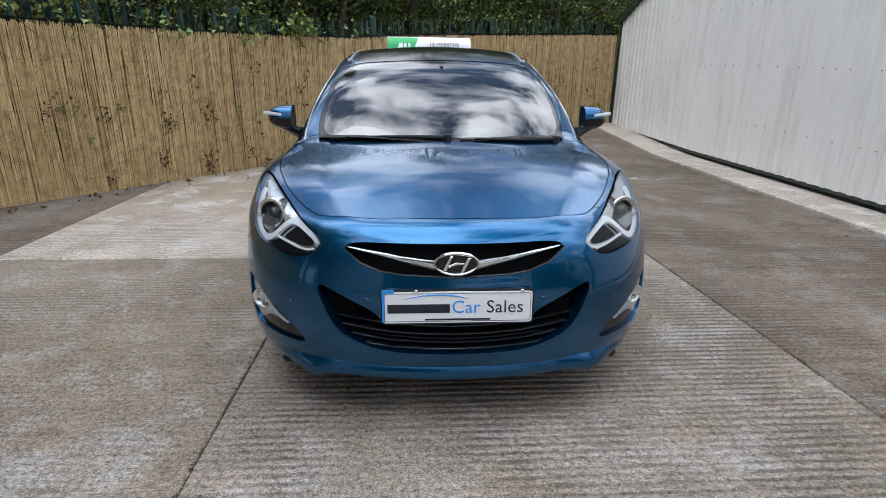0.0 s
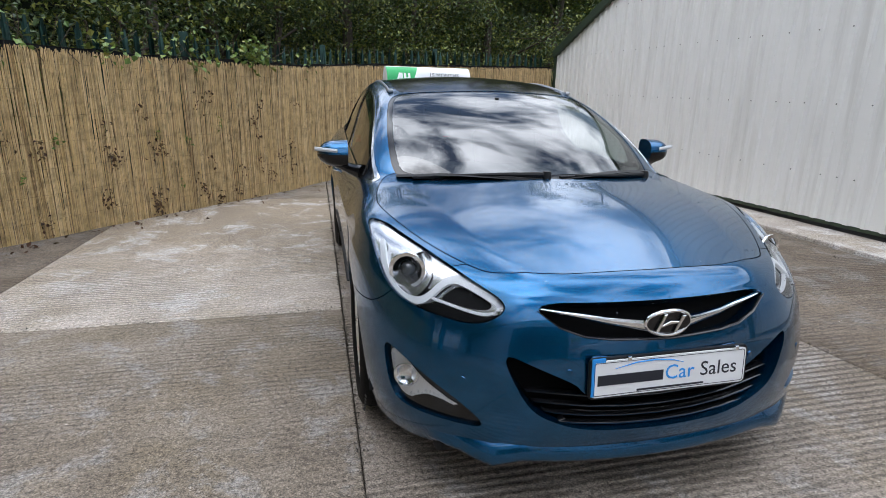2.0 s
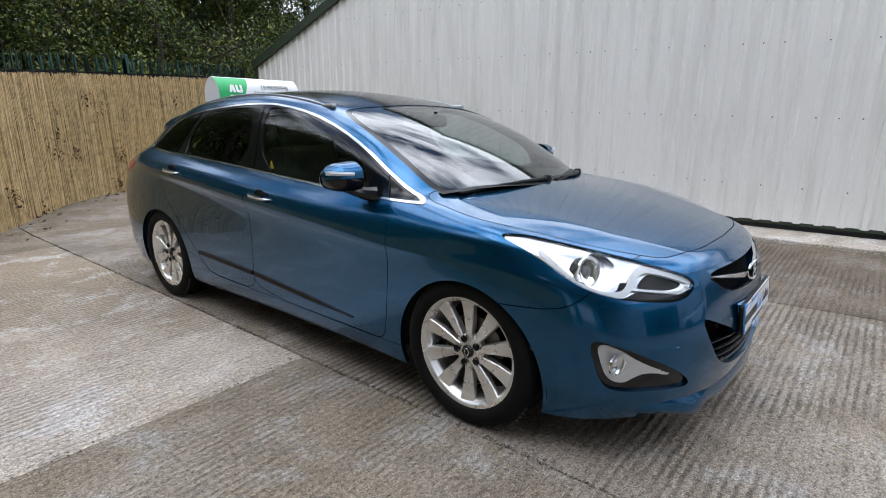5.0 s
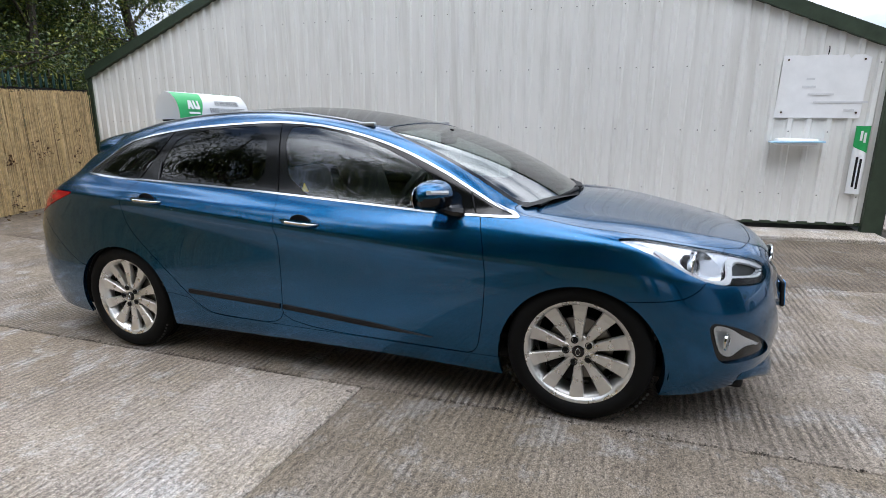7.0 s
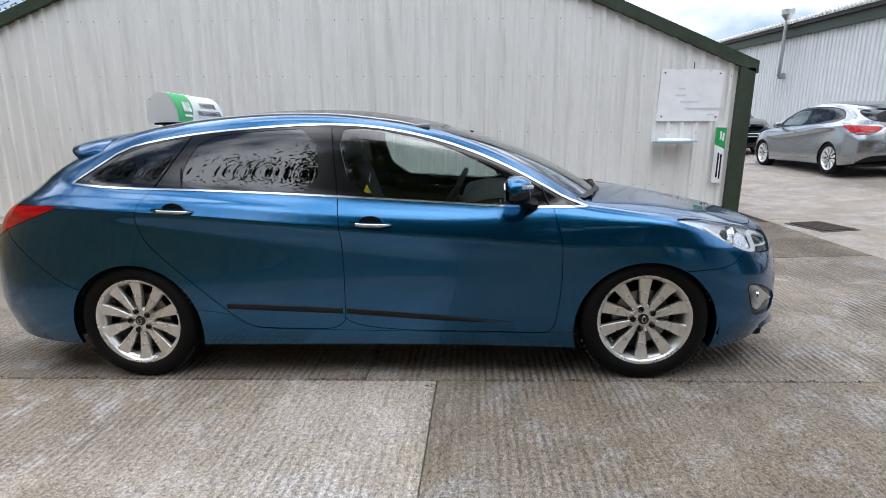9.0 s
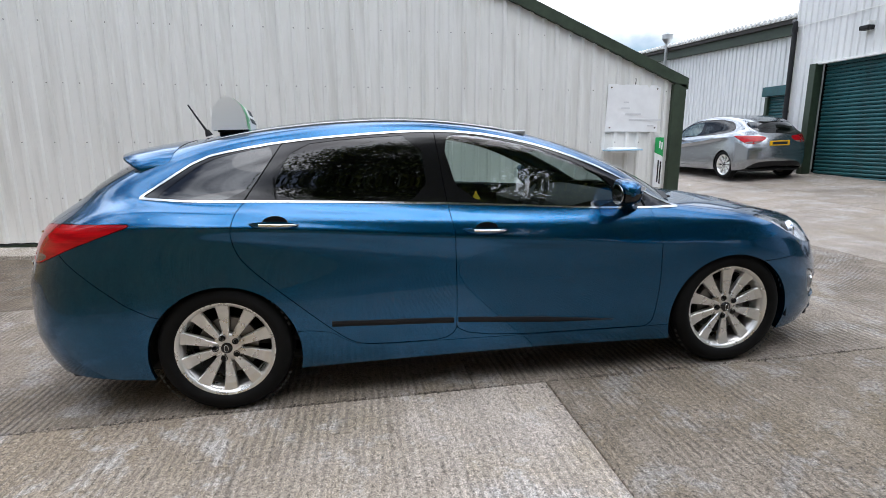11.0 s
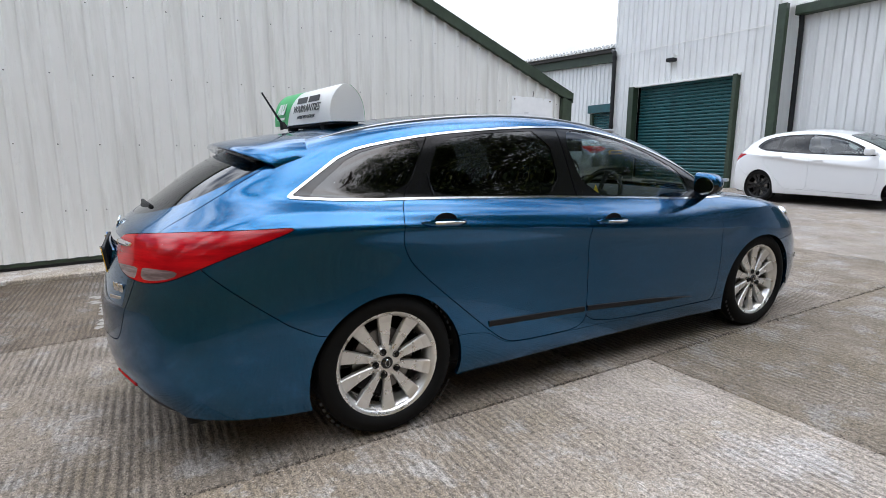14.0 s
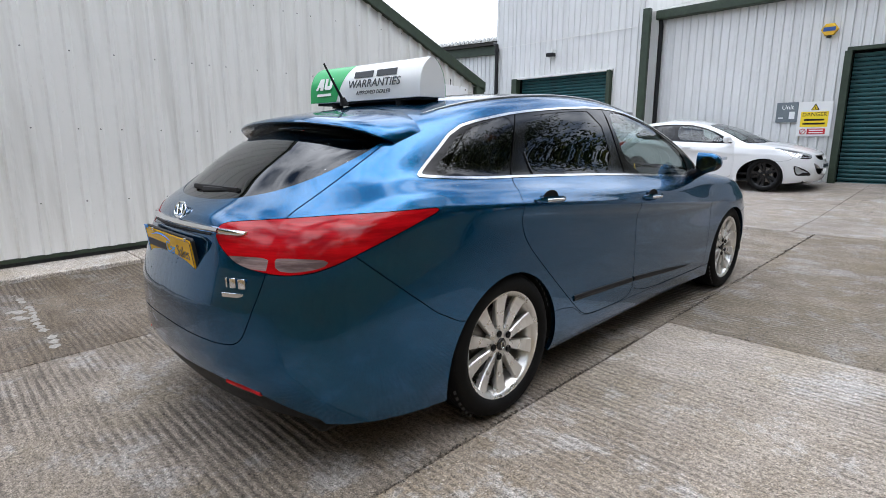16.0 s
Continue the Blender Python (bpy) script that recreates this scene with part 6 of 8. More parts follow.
def surf_y(x, z, front=True):
    """Length position of the body skin at a half width and height, at the nose or the tail."""
    V = SKIN
    f = V[(V[:, 1] < -.2) if front else (V[:, 1] > 3.2)]
    d = (abs(f[:, 0]) - abs(x)) ** 2 + (f[:, 2] - z) ** 2
    i = np.argsort(d)[:6]
    w = 1 / (d[i] + 1e-6)
    return float((f[i, 1] * w).sum() / w.sum())


def surf_x(y, z):
    V = SKIN
    f = V[(V[:, 0] < -.3)]
    d = (f[:, 1] - y) ** 2 + (f[:, 2] - z) ** 2
    i = np.argsort(d)[:6]
    w = 1 / (d[i] + 1e-6)
    return float((f[i, 0] * w).sum() / w.sum())


def surf_z(x, y):
    V = SKIN
    f = V[V[:, 2] > .74]
    d = (abs(f[:, 0]) - abs(x)) ** 2 + (f[:, 1] - y) ** 2
    i = np.argsort(d)[:6]
    w = 1 / (d[i] + 1e-6)
    return float((f[i, 2] * w).sum() / w.sum())


SKIN = body_surface(24, 14)[0]


def smooth_line(pts, n=3):
    P = [np.array(p, float) for p in pts]
    for _ in range(n):
        P = [P[0]] + [q for a, b in zip(P, P[1:]) for q in (.75 * a + .25 * b, .25 * a + .75 * b)] + [P[-1]]
    return P


GUIDE = [(.350, .806), (.298, .748), (.236, .700), (.164, .672), (.091, .670), (.058, .692), (.036, .724), (.012, .745), (-.015, .752), (-.057, .746), (-.127, .726), (-.186, .702)]
GUIDE_LOW = [(-.186, .699), (-.176, .679), (-.143, .669), (-.09, .673), (-.03, .682), (.045, .690)]
LAMP_DISH = [(.028, .692), (.008, .716), (-.018, .735), (-.055, .735), (-.106, .721), (-.162, .699), (-.146, .685), (-.1, .682), (-.042, .686)]
LAMP_RIBS = [(.16, .625), (.12, .658), (.082, .662), (.026, .684), (-.04, .675), (-.145, .662), (-.180, .675), (-.25, .66), (-.126, .60), (.1, .61)]


def lamp_body(car, warp):
    """The inside of a headlamp: silver housing, dark projector well, white light guide, dark dish and ribbed floor."""
    m = PANELS["lamp"]
    q = lambda M: VIEWS["nose"](M[0])
    rim = lambda M: field(M[0], "lamp")
    zones = []
    g, m = split(m, line_distance(q(m), smooth_line(GUIDE)) - .0115)
    zones.append(("light_guide", g, lambda M: .012 + 0 * rim(M), M_LAMPWHITE, "white light guide strip", .012))
    g, m = split(m, line_distance(q(m), smooth_line(GUIDE_LOW)) - .0038)
    zones.append(("light_guide_edge", g, lambda M: .014 + 0 * rim(M), M_LAMPWHITE, "thin white light guide edge", .012))
    g, m = split(m, sdf(q(m), chaikin(LAMP_DISH, 2)))
    zones.append(("lamp_dish", g, lambda M: .030 + 0 * rim(M), M_LAMPDARK, "dark lamp recess", .002))
    g, m = split(m, sdf(q(m), np.array(LAMP_RIBS)))
    zones.append(("lamp_floor", g, lambda M: .018 + .004 * np.sin(q(M)[:, 1] * 2 * math.pi / .0065), M_LAMPDARK, "dark ribbed lamp floor", .002))
    bowl = lambda M: np.hypot((q(M)[:, 0] - .152) / 1.1, q(M)[:, 1] - .738) - .064
    g, m = split(m, bowl(m))
    zones.append(("projector_well", g, lambda M: np.clip(.02 - 1.4 * bowl(M), .02, .075), M_REFLECT, "silver well round the projector", .002))
    well = lambda M: np.hypot((q(M)[:, 0] - .152) / 1.1, q(M)[:, 1] - .735) - .088
    g, m = split(m, np.maximum(well(m), q(m)[:, 1] - .716))
    zones.append(("projector_shade", g, lambda M: .028 + 0 * well(M), M_LAMPDARK, "dark well round the projector", .002))
    zones.append(("headlamp_housing", m, lambda M: np.clip(.008 - .55 * rim(M), .008, .030), M_REFLECT, "silver headlamp housing", .001))
    for nm, M, dep, mt, lb, sk in zones:
        panel(nm, (M[0] - M[1] * dep(M)[:, None], M[1], M[2]), mt, car, warp, sk, 0, True, lb)


def build_car(car, paint, warp=lambda V: V, wheels=((0, 2.77),), wheel_mat=M_SILVER, roof=M_GLOSSBLACK, rear_tint=M_PRIVACY, trim=M_BRIGHT, twin=False):
    """Skin, glass, lamps and wheels of a car, under the Empty car."""
    for nm, key, both in (("bonnet", "bonnet", False), ("front_bumper", "bumper_front", False), ("front_wing", "wing", True), ("front_door", "door_front", True), ("rear_door", "door_rear", True),
                          ("body_side", "side", False), ("sill", "sill", True), ("tailgate", "tailgate", False), ("rear_bumper", "bumper_rear", False)):
        panel(nm, key, paint, car, warp, .06 if key == "bumper_front" else .022, 0, both)
    panel("roof_panel", "roof_glass", roof, car, warp, .012, 0, False, "gloss black glass roof panel")
    panel("window_trim", "chrome", trim, car, warp, .010, .003, True, "bright strip round the side windows")
    panel("window_frame", "window_frame", M_GLOSSBLACK, car, warp, .02, -.001, True, "gloss black window pillars")
    panel("door_window", "pane_front", M_CLEAR, car, warp, .004, -.004, True, "clear side glass")
    panel("door_window", "pane_rear", rear_tint, car, warp, .004, -.004, True, "dark tinted side glass")
    panel("quarter_window", "pane_quarter", rear_tint, car, warp, .004, -.003, True, "dark tinted quarter glass")
    panel("windscreen", "screen", M_SCREEN, car, warp, .005, -.003, False, "windscreen reflecting the sky")
    panel("windscreen_seal", "screen_band", M_GLOSSBLACK, car, warp, .012, -.003, False, "black edge band of the windscreen")
    panel("rear_window", "rear_glass", rear_tint, car, warp, .005, -.002, False, "dark tinted rear window")
    panel("lower_valance", "diffuser", M_TRIMGREY, car, warp, .02, -.012, False, "dark grey rear valance")
    for key, zone, lb in (("tail_lamp", CLEAR_OUT, "red tail lamp lens"), ("tail_lamp_inner", CLEAR_IN, "red tail lamp lens on the tailgate")):
        M = PANELS[key]
        lens, red = split(M, sdf(VIEWS["tail"](M[0]), chaikin(zone, 1)))
        panel("tail_lamp", red, M_REDLENS, car, warp, .03, .002, True, lb)
        panel("clear_lens", lens, M_CLEARLENS, car, warp, .02, .001, True, "clear ribbed lower lens of the tail lamp")
    panel("headlamp_lens", "lamp", M_LENS, car, warp, .02, .0005, True, "clear headlamp lens")
    lamp_body(car, warp)
    panel("fog_surround", "fog", M_GLOSSBLACK, car, warp, .03, -.014, True, "black fog lamp surround")
    panel("fog_lens", "fog_lamp", M_LENS, car, warp, .01, -.008, True, "clear fog lamp lens")
    V, Nn, T = PANELS["fog_lamp"]
    deep = np.clip(.012 - .8 * field(V, "fog_lamp"), .012, .04)[:, None]
    panel("fog_reflector", (V - Nn * deep, Nn, T), Mat("fog_reflector", (.74, .75, .77), .28, .5).m, car, warp, .001, 0, True, "silver fog lamp reflector")
    # plain black sheets set back, the recess's shade put into their colour
    for key, nm, dp in (("grille", "grille_back", .055), ("intake", "intake_back", .075)):
        panel(nm, key, M_DARK, car, warp, .001, -dp, False, "plain black sheet for the shade behind the grille")
    inner_body(car, warp)
    for y in (0, 2.765):
        wheel_house(car, warp, y)
    bm = bmesh.new()
    box(bm, (0, 1.45, .20), (1.36, 4.3, .06), .02)
    ob = part("underbody", bm, M_ARCH, car, "black underbody")
    for v in ob.data.vertices:
        v.co = warp(np.array([v.co[:]]))[0]
    bm = bmesh.new()               # cabin floor and front bulkhead, so that the inside is closed
    box(bm, (0, 1.7, .33), (1.56, 2.9, .04), .01)
    box(bm, (0, .44, .64), (1.50, .05, .60), .01)
    ob = part("cabin_floor", bm, M_CABIN, car, "charcoal cabin floor and bulkhead")
    for v in ob.data.vertices:
        v.co = warp(np.array([v.co[:]]))[0]


def cabin(car, warp=lambda V: V, rhd=True, rear=True):
    """Dashboard, steering wheel, seats and mirror, as seen through the glass."""
    def done(name, bm, mt, label="", smooth=True):
        for v in bm.verts:
            v.co = warp(np.array([v.co[:]]))[0]
        return part(name, bm, mt, car, label, smooth=smooth)
    bm = bmesh.new()
    prof = [(.36, .86), (.36, .945), (.42, .965), (.60, .962), (.80, .955), (.93, .93), (.97, .89), (.95, .80), (.86, .70), (.80, .60)]
    ends = []
    for x in (-.70, -.35, 0, .35, .70):
        hump = .022 if x < -.2 else .0
        ends.append([bm.verts.new((x, y, z + (hump if .5 < y < .95 else 0) - .02 * abs(x))) for y, z in prof])
    for A, B in zip(ends, ends[1:]):
        for i in range(len(prof) - 1):
            bm.faces.new((A[i], A[i + 1], B[i + 1], B[i]))
    done("dashboard", bm, M_CABIN, "charcoal moulded dashboard")
    sx = -.36
    bm = bmesh.new()
    c, tilt = Vector((sx, 1.02, .93)), Matrix.Rotation(radians(-62), 4, "X")
    ring = [c + tilt @ Vector((.185 * math.cos(k * math.pi / 18), .185 * math.sin(k * math.pi / 18), 0)) for k in range(36)]
    tube(bm, ring, .015, 10, closed=True)
    for a in (0, 180, 270):
        e = c + tilt @ Vector((.18 * math.cos(radians(a)), .18 * math.sin(radians(a)), 0))
        tube(bm, [c, e], .016, 8)
    lathe(bm, [(0, .03), (.055, .02), (.07, -.02), (0, -.03)], 20, Matrix.Translation(c) @ tilt)
    cyl(bm, c, (sx, .84, .84), .035, seg=12)
    done("steering_wheel", bm, M_CABIN, "black steering wheel with grey spokes")
    for y0, xs in ((1.30, (-.37, .37)), (2.22, (-.40, .40) if rear else ())):
        for x in xs:
            bm = bmesh.new()
            box(bm, (x, y0 + .02, .52), (.50, .52, .18), .06, seg=3)
            box(bm, (0, 0, .30), (.48, .15, .64), .06, pose(x, y0 + .28, .52, -18), seg=3)
            box(bm, (0, 0, .72), (.26, .10, .18), .045, pose(x, y0 + .28, .52, -16), seg=3)
            cyl(bm, (x - .06, y0 + .47, 1.08), (x - .06, y0 + .51, 1.20), .008), cyl(bm, (x + .06, y0 + .47, 1.08), (x + .06, y0 + .51, 1.20), .008)
            done("seat", bm, M_SEAT, "black cloth car seat with a headrest")
    bm = bmesh.new()
    box(bm, (.02, .92, 1.265), (.24, .03, .075), .014, seg=3)
    cyl(bm, (.02, .91, 1.27), (.02, .90, 1.32), .012)
    done("rear_view_mirror", bm, M_BLACK, "black rear-view mirror")
    bm = bmesh.new()
    secs = []
    for y in (1.10, 1.4, 1.8, 2.3, 2.8):
        secs.append([bm.verts.new((x, y, surf_z(min(abs(x), .42), y) - .05 - .09 * max(0, abs(x) - .40))) for x in (-.56, -.4, -.2, 0, .2, .4, .56)])
    for A, B in zip(secs, secs[1:]):
        for i in range(6):
            bm.faces.new((A[i], A[i + 1], B[i + 1], B[i]))
    done("headlining", bm, M_HEADLINE, "pale grey headlining")


# ================= the blue estate car =================
car = empty("estate_car", "metallic blue estate car with rain drops and silver alloy wheels", "car")
same = lambda V: V
build_car(car, M_PAINT)
cabin(car)
for y in (0, 2.77):
    for s in (-1, 1):
        make_wheel(car, (s * .782, y, .329), s)


# ---- headlamps: projector, light guide, chrome dishes ----


def lamp_inside(s):
    def on(w, z, back):
        """A place behind the lamp lens: along the corner view, height, depth."""
        V, Nn, T = PANELS["lamp"]
        Q = VIEWS["nose"](V)
        i = np.argmin((Q[:, 0] - w) ** 2 + (Q[:, 1] - z) ** 2)
        p = V[i] - Nn[i] * back
        return Vector((abs(p[0]) * s, p[1], p[2])), Vector((abs(Nn[i][0]) * s, Nn[i][1], Nn[i][2]))
    c, n = Vector((s * .724, -.436, .730)), Vector((s * .30, -1, .05)).normalized()
    rot = Matrix.Translation(c) @ n.to_track_quat("Z", "Y").to_matrix().to_4x4()
    bm = bmesh.new()
    lathe(bm, [(.050, .030), (.062, .032), (.064, .026), (.056, .018), (.046, .0), (.040, -.02)], 40, rot)
    part("projector_ring", bm, M_CHROME, car, "bright ring round the projector", smooth=True)
    bm = bmesh.new()
    lathe(bm, [(0, .032), (.012, .030), (.024, .022), (.031, .008), (.034, -.012)], 36, rot)
    part("projector_lens", bm, Mat("projector_glass", (.035, .04, .045), .04, **{"Coat_Weight": 1.0}).m, car, "dark glass projector lens", smooth=True)
    bm = bmesh.new()
    lathe(bm, [(.034, .004), (.048, .012), (.049, -.02), (.034, -.02)], 36, rot)
    part("projector_bezel", bm, M_LAMPDARK, car, smooth=True)
    # fog lamp bowl
    V, Nn, T = PANELS["fog_lamp"]
    Q = VIEWS["nose"](V)
    i = np.argmin((Q[:, 0] - .115) ** 2 + (Q[:, 1] - .425) ** 2)
    c = Vector((abs(V[i][0]) * s, V[i][1], V[i][2])) + Vector((-.014 * s, .016, 0))
    bm = bmesh.new()
    lathe(bm, [(.034, .006), (.040, .008), (.041, .0), (.030, -.010), (0, -.016)], 32, Matrix.Translation(c) @ Vector((.35 * s, -1, 0)).to_track_quat("Z", "Y").to_matrix().to_4x4())
    part("fog_bulb_bowl", bm, M_CHROME, car, "round chrome fog lamp bowl", smooth=True)


for s in (-1, 1):
    lamp_inside(s)


# ---- front: grille wings, emblem, intake bars, plate ----
def strip_on_nose(name, pts, half, proud, mt, label, thick=.012):
    """A bar across the nose: points (half width x, height z, half height)."""
    for s in (-1, 1):
        bm = bmesh.new()
        secs = []
        for x, z, h in pts:
            y = surf_y(x, z) - proud
            secs.append([bm.verts.new((s * x, y + dy, z + dz)) for dy, dz in ((thick, h), (.002, h), (-.002, h * .4), (-.001, -h * .4), (.003, -h), (thick, -h))])
        for A, B in zip(secs, secs[1:]):
            for j in range(6):
                bm.faces.new((A[j], A[(j + 1) % 6], B[(j + 1) % 6], B[j]))
        bm.faces.new(secs[0]), bm.faces.new(secs[-1][::-1])
        part(name, bm, mt, car, label, smooth=True, sharp=50)


strip_on_nose("grille_wing", [(.06, .640, .017), (.085, .644, .0165), (.12, .650, .0135), (.20, .662, .0100), (.27, .674, .0075), (.34, .685, .0055), (.396, .694, .0025)], 0, -.006, M_CHROME, "curved chrome grille bar")
strip_on_nose("grille_edge", [(0, .6035, .004), (.086, .606, .004), (.19, .610, .004), (.265, .619, .004), (.337, .644, .004), (.398, .690, .003)], 0, .001, M_GLOSSBLACK, "gloss black grille edge")
for z, w0, pr in ((.425, .43, -.030), (.393, .41, -.026), (.362, .375, -.022), (.334, .31, -.018)):
    strip_on_nose("intake_bar", [(0, z - .010, .006), (.12, z - .008, .006), (.24, z - .002, .006), (.33, z + .008, .0055), (w0, z + .018, .004)], 0, pr, M_GLOSSBLACK, "gloss black intake bar", .03)
strip_on_nose("intake_brightwork", [(0, .372, .0016), (.12, .374, .0016), (.24, .380, .0016), (.30, .388, .001)], 0, -.014, M_CHROME, "thin bright line on the intake bar", .004)

yb = surf_y(0, .652) + .013
bm = bmesh.new()
tube(bm, [(x, yb - .022 + .012 * (abs(x) / .075) ** 2, z) for x, z in oval(0, .652, .074, .0385, 56)], .0062, 10, closed=True)
part("emblem_ring", bm, M_CHROME, car, "oval chrome emblem ring", smooth=True)
bm = bmesh.new()
plate(bm, oval(0, .652, .072, .037, 48), 0, .008, Matrix.Translation((0, yb - .012, 0)) @ AX_NEGY)
part("emblem_plate", bm, M_GLOSSBLACK, car, "gloss black emblem backing")
for pts in ([(-.050, .630), (-.024, .6805), (-.013, .6825), (-.037, .6275)], [(.050, .674), (.024, .6235), (.013, .6215), (.037, .6765)], [(-.028, .648), (.0, .660), (.028, .656), (.028, .650), (.0, .652), (-.028, .640)]):
    bm = bmesh.new()
    plate(bm, pts, .008, .016, Matrix.Translation((0, yb - .012, 0)) @ AX_NEGY, .0015)
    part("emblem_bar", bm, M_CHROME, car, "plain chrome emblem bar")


def car_plate(at, tilt, face, ink, accent, m_ax, w=.524, h=.114, strip=True, back_tint=(.02, .02, .02)):
    """A dealer's show plate: holder, face, blue edge strip, words and bars. Its own frame: right x, up y, out z."""
    m = Matrix.Translation(at) @ m_ax @ Matrix.Rotation(radians(tilt), 4, "X")
    def rr(w, h, r, n=5):
        return [(sx * (w / 2 - r) + r * math.cos(a), sy * (h / 2 - r) + r * math.sin(a)) for sx, sy, a0 in ((1, 1, 0), (-1, 1, 90), (-1, -1, 180), (1, -1, 270)) for a in [radians(a0 + 90 * k / n) for k in range(n + 1)]]
    bm = bmesh.new()
    plate(bm, rr(w + .014, h + .014, .012), -.012, 0, m, .002)
    holder = part("plate_holder", bm, M_BLACK, car, "black plate holder")
    bm = bmesh.new()
    plate(bm, rr(w, h, .010), 0, .004, m, .0012)
    f = part("plate_face", bm, face, car, "glossy show plate")
    bm = bmesh.new()
    line = [m @ Vector((x, y, .0046)) for x, y in rr(w - .012, h - .012, .008)]
    tube(bm, line, .0009, 4, closed=True)
    part("plate_line", bm, ink, f, "thin dark border line")
    if strip:
        bm = bmesh.new()
        plate(bm, [(-w / 2 - .002, -h / 2 + .004), (-w / 2 + .008, -h / 2 + .004), (-w / 2 + .008, h / 2 - .004), (-w / 2 + .04, h / 2 - .004), (-w / 2 + .04, h / 2 + .008), (-w / 2 - .002, h / 2 + .008)], .001, .0046, m)
        part("plate_strip", bm, accent, f, "blue strip at the plate's edge")
    # the firm's name as a bar; the plain words that follow it are lettered
    bm = bmesh.new()
    plate(bm, [(-.245, -.020), (-.028, -.020), (-.028, .012), (-.245, .012)], .0042, .0056, m)
    part("name_bar", bm, ink, f, "dark bar in place of the firm's name")
    lettering("Car", .066, m @ Matrix.Translation((.029, -.001, .0045)), accent, f, .0006, "CENTER", "word", space=1.02)
    lettering("Sales", .066, m @ Matrix.Translation((.166, -.001, .0045)), ink, f, .0006, "CENTER", "word", space=1.02)
    bm = bmesh.new()
    sw = [(-.19, .030), (-.12, .044), (-.06, .047), (0, .041), (.04, .030)]
    tube(bm, [m @ Vector((x, y, .0046)) for x, y in sw], .0022, 6, radii=[.0008, .0022, .0028, .0022, .0008])
    part("swoosh", bm, accent, f, "thin blue curved line")
    bm = bmesh.new()
    plate(bm, [(-.115, -.0475), (.115, -.0475), (.115, -.0415), (-.115, -.0415)], .0042, .0050, m)
    part("small_bar", bm, ink, f, "bar of small print")
    for x in (-.145, .225):
        bm = bmesh.new()
        box(bm, (x, h / 2 + .001, .005), (.012, .014, .008), .002, m)
        part("plate_clip", bm, M_CHROME, f, "small metal plate clip")
    return f


M_INK = Mat("dark_ink", (.012, .015, .025), .4).m
M_BLUEINK = Mat("blue_ink", (.02, .28, .75), .4).m
M_PLATEWHITE = Mat("white_plate_acrylic", (.78, .79, .80), .22).m
M_PLATEYELLOW = Mat("yellow_plate_acrylic", (.80, .46, .02), .22).m
car_plate((.004, surf_y(.2, .503) - .013, .503), -4, M_PLATEWHITE, M_INK, M_BLUEINK, AX_NEGY)
bm = bmesh.new()               # body-coloured block behind the plate
y0 = surf_y(.2, .52)
box(bm, (0, y0 + .024, .508), (.50, .05, .115), .012)
part("plate_plinth", bm, M_PAINT, car, "body-coloured plinth behind the plate", smooth=True)
for x, z in ((-.315, .516), (.315, .516), (-.612, .470), (.612, .470)):
    bm = bmesh.new()
    y = surf_y(x, z)
    nx = Vector((math.copysign(.35 if abs(x) < .5 else .75, x), -1, 0)).normalized()
    lathe(bm, [(0, .0022), (.009, .002), (.0105, 0), (.0105, -.004)], 20, Matrix.Translation((x, y, z)) @ nx.to_track_quat("Z", "Y").to_matrix().to_4x4())
    part("parking_sensor", bm, M_PAINT, car, "round parking sensor", smooth=True)
# lower lip of the bumper, thicker at its outer ends
bm = bmesh.new()
secs = []
for k in range(33):
    x = -.70 + 1.4 * k / 32
    a = abs(x) / .70
    z = .188 + .030 * a ** 2 - (.022 * math.exp(-((abs(x) - .53) / .05) ** 2))
    y = surf_y(x, .24) - .006 - .018 * math.exp(-((abs(x) - .53) / .08) ** 2)
    secs.append([bm.verts.new((x, y + dy, z + dz)) for dy, dz in ((.022, .085), (.003, .060), (-.006, .038), (-.008, .018), (.002, .004), (.06, .0))])
for A, B in zip(secs, secs[1:]):
    for j in range(6):
        bm.faces.new((A[j], A[(j + 1) % 6], B[(j + 1) % 6], B[j]))
bm.faces.new(secs[0]), bm.faces.new(secs[-1][::-1])
part("bumper_lip", bm, M_PAINT, car, "body-coloured bumper lip", smooth=True, sharp=60)

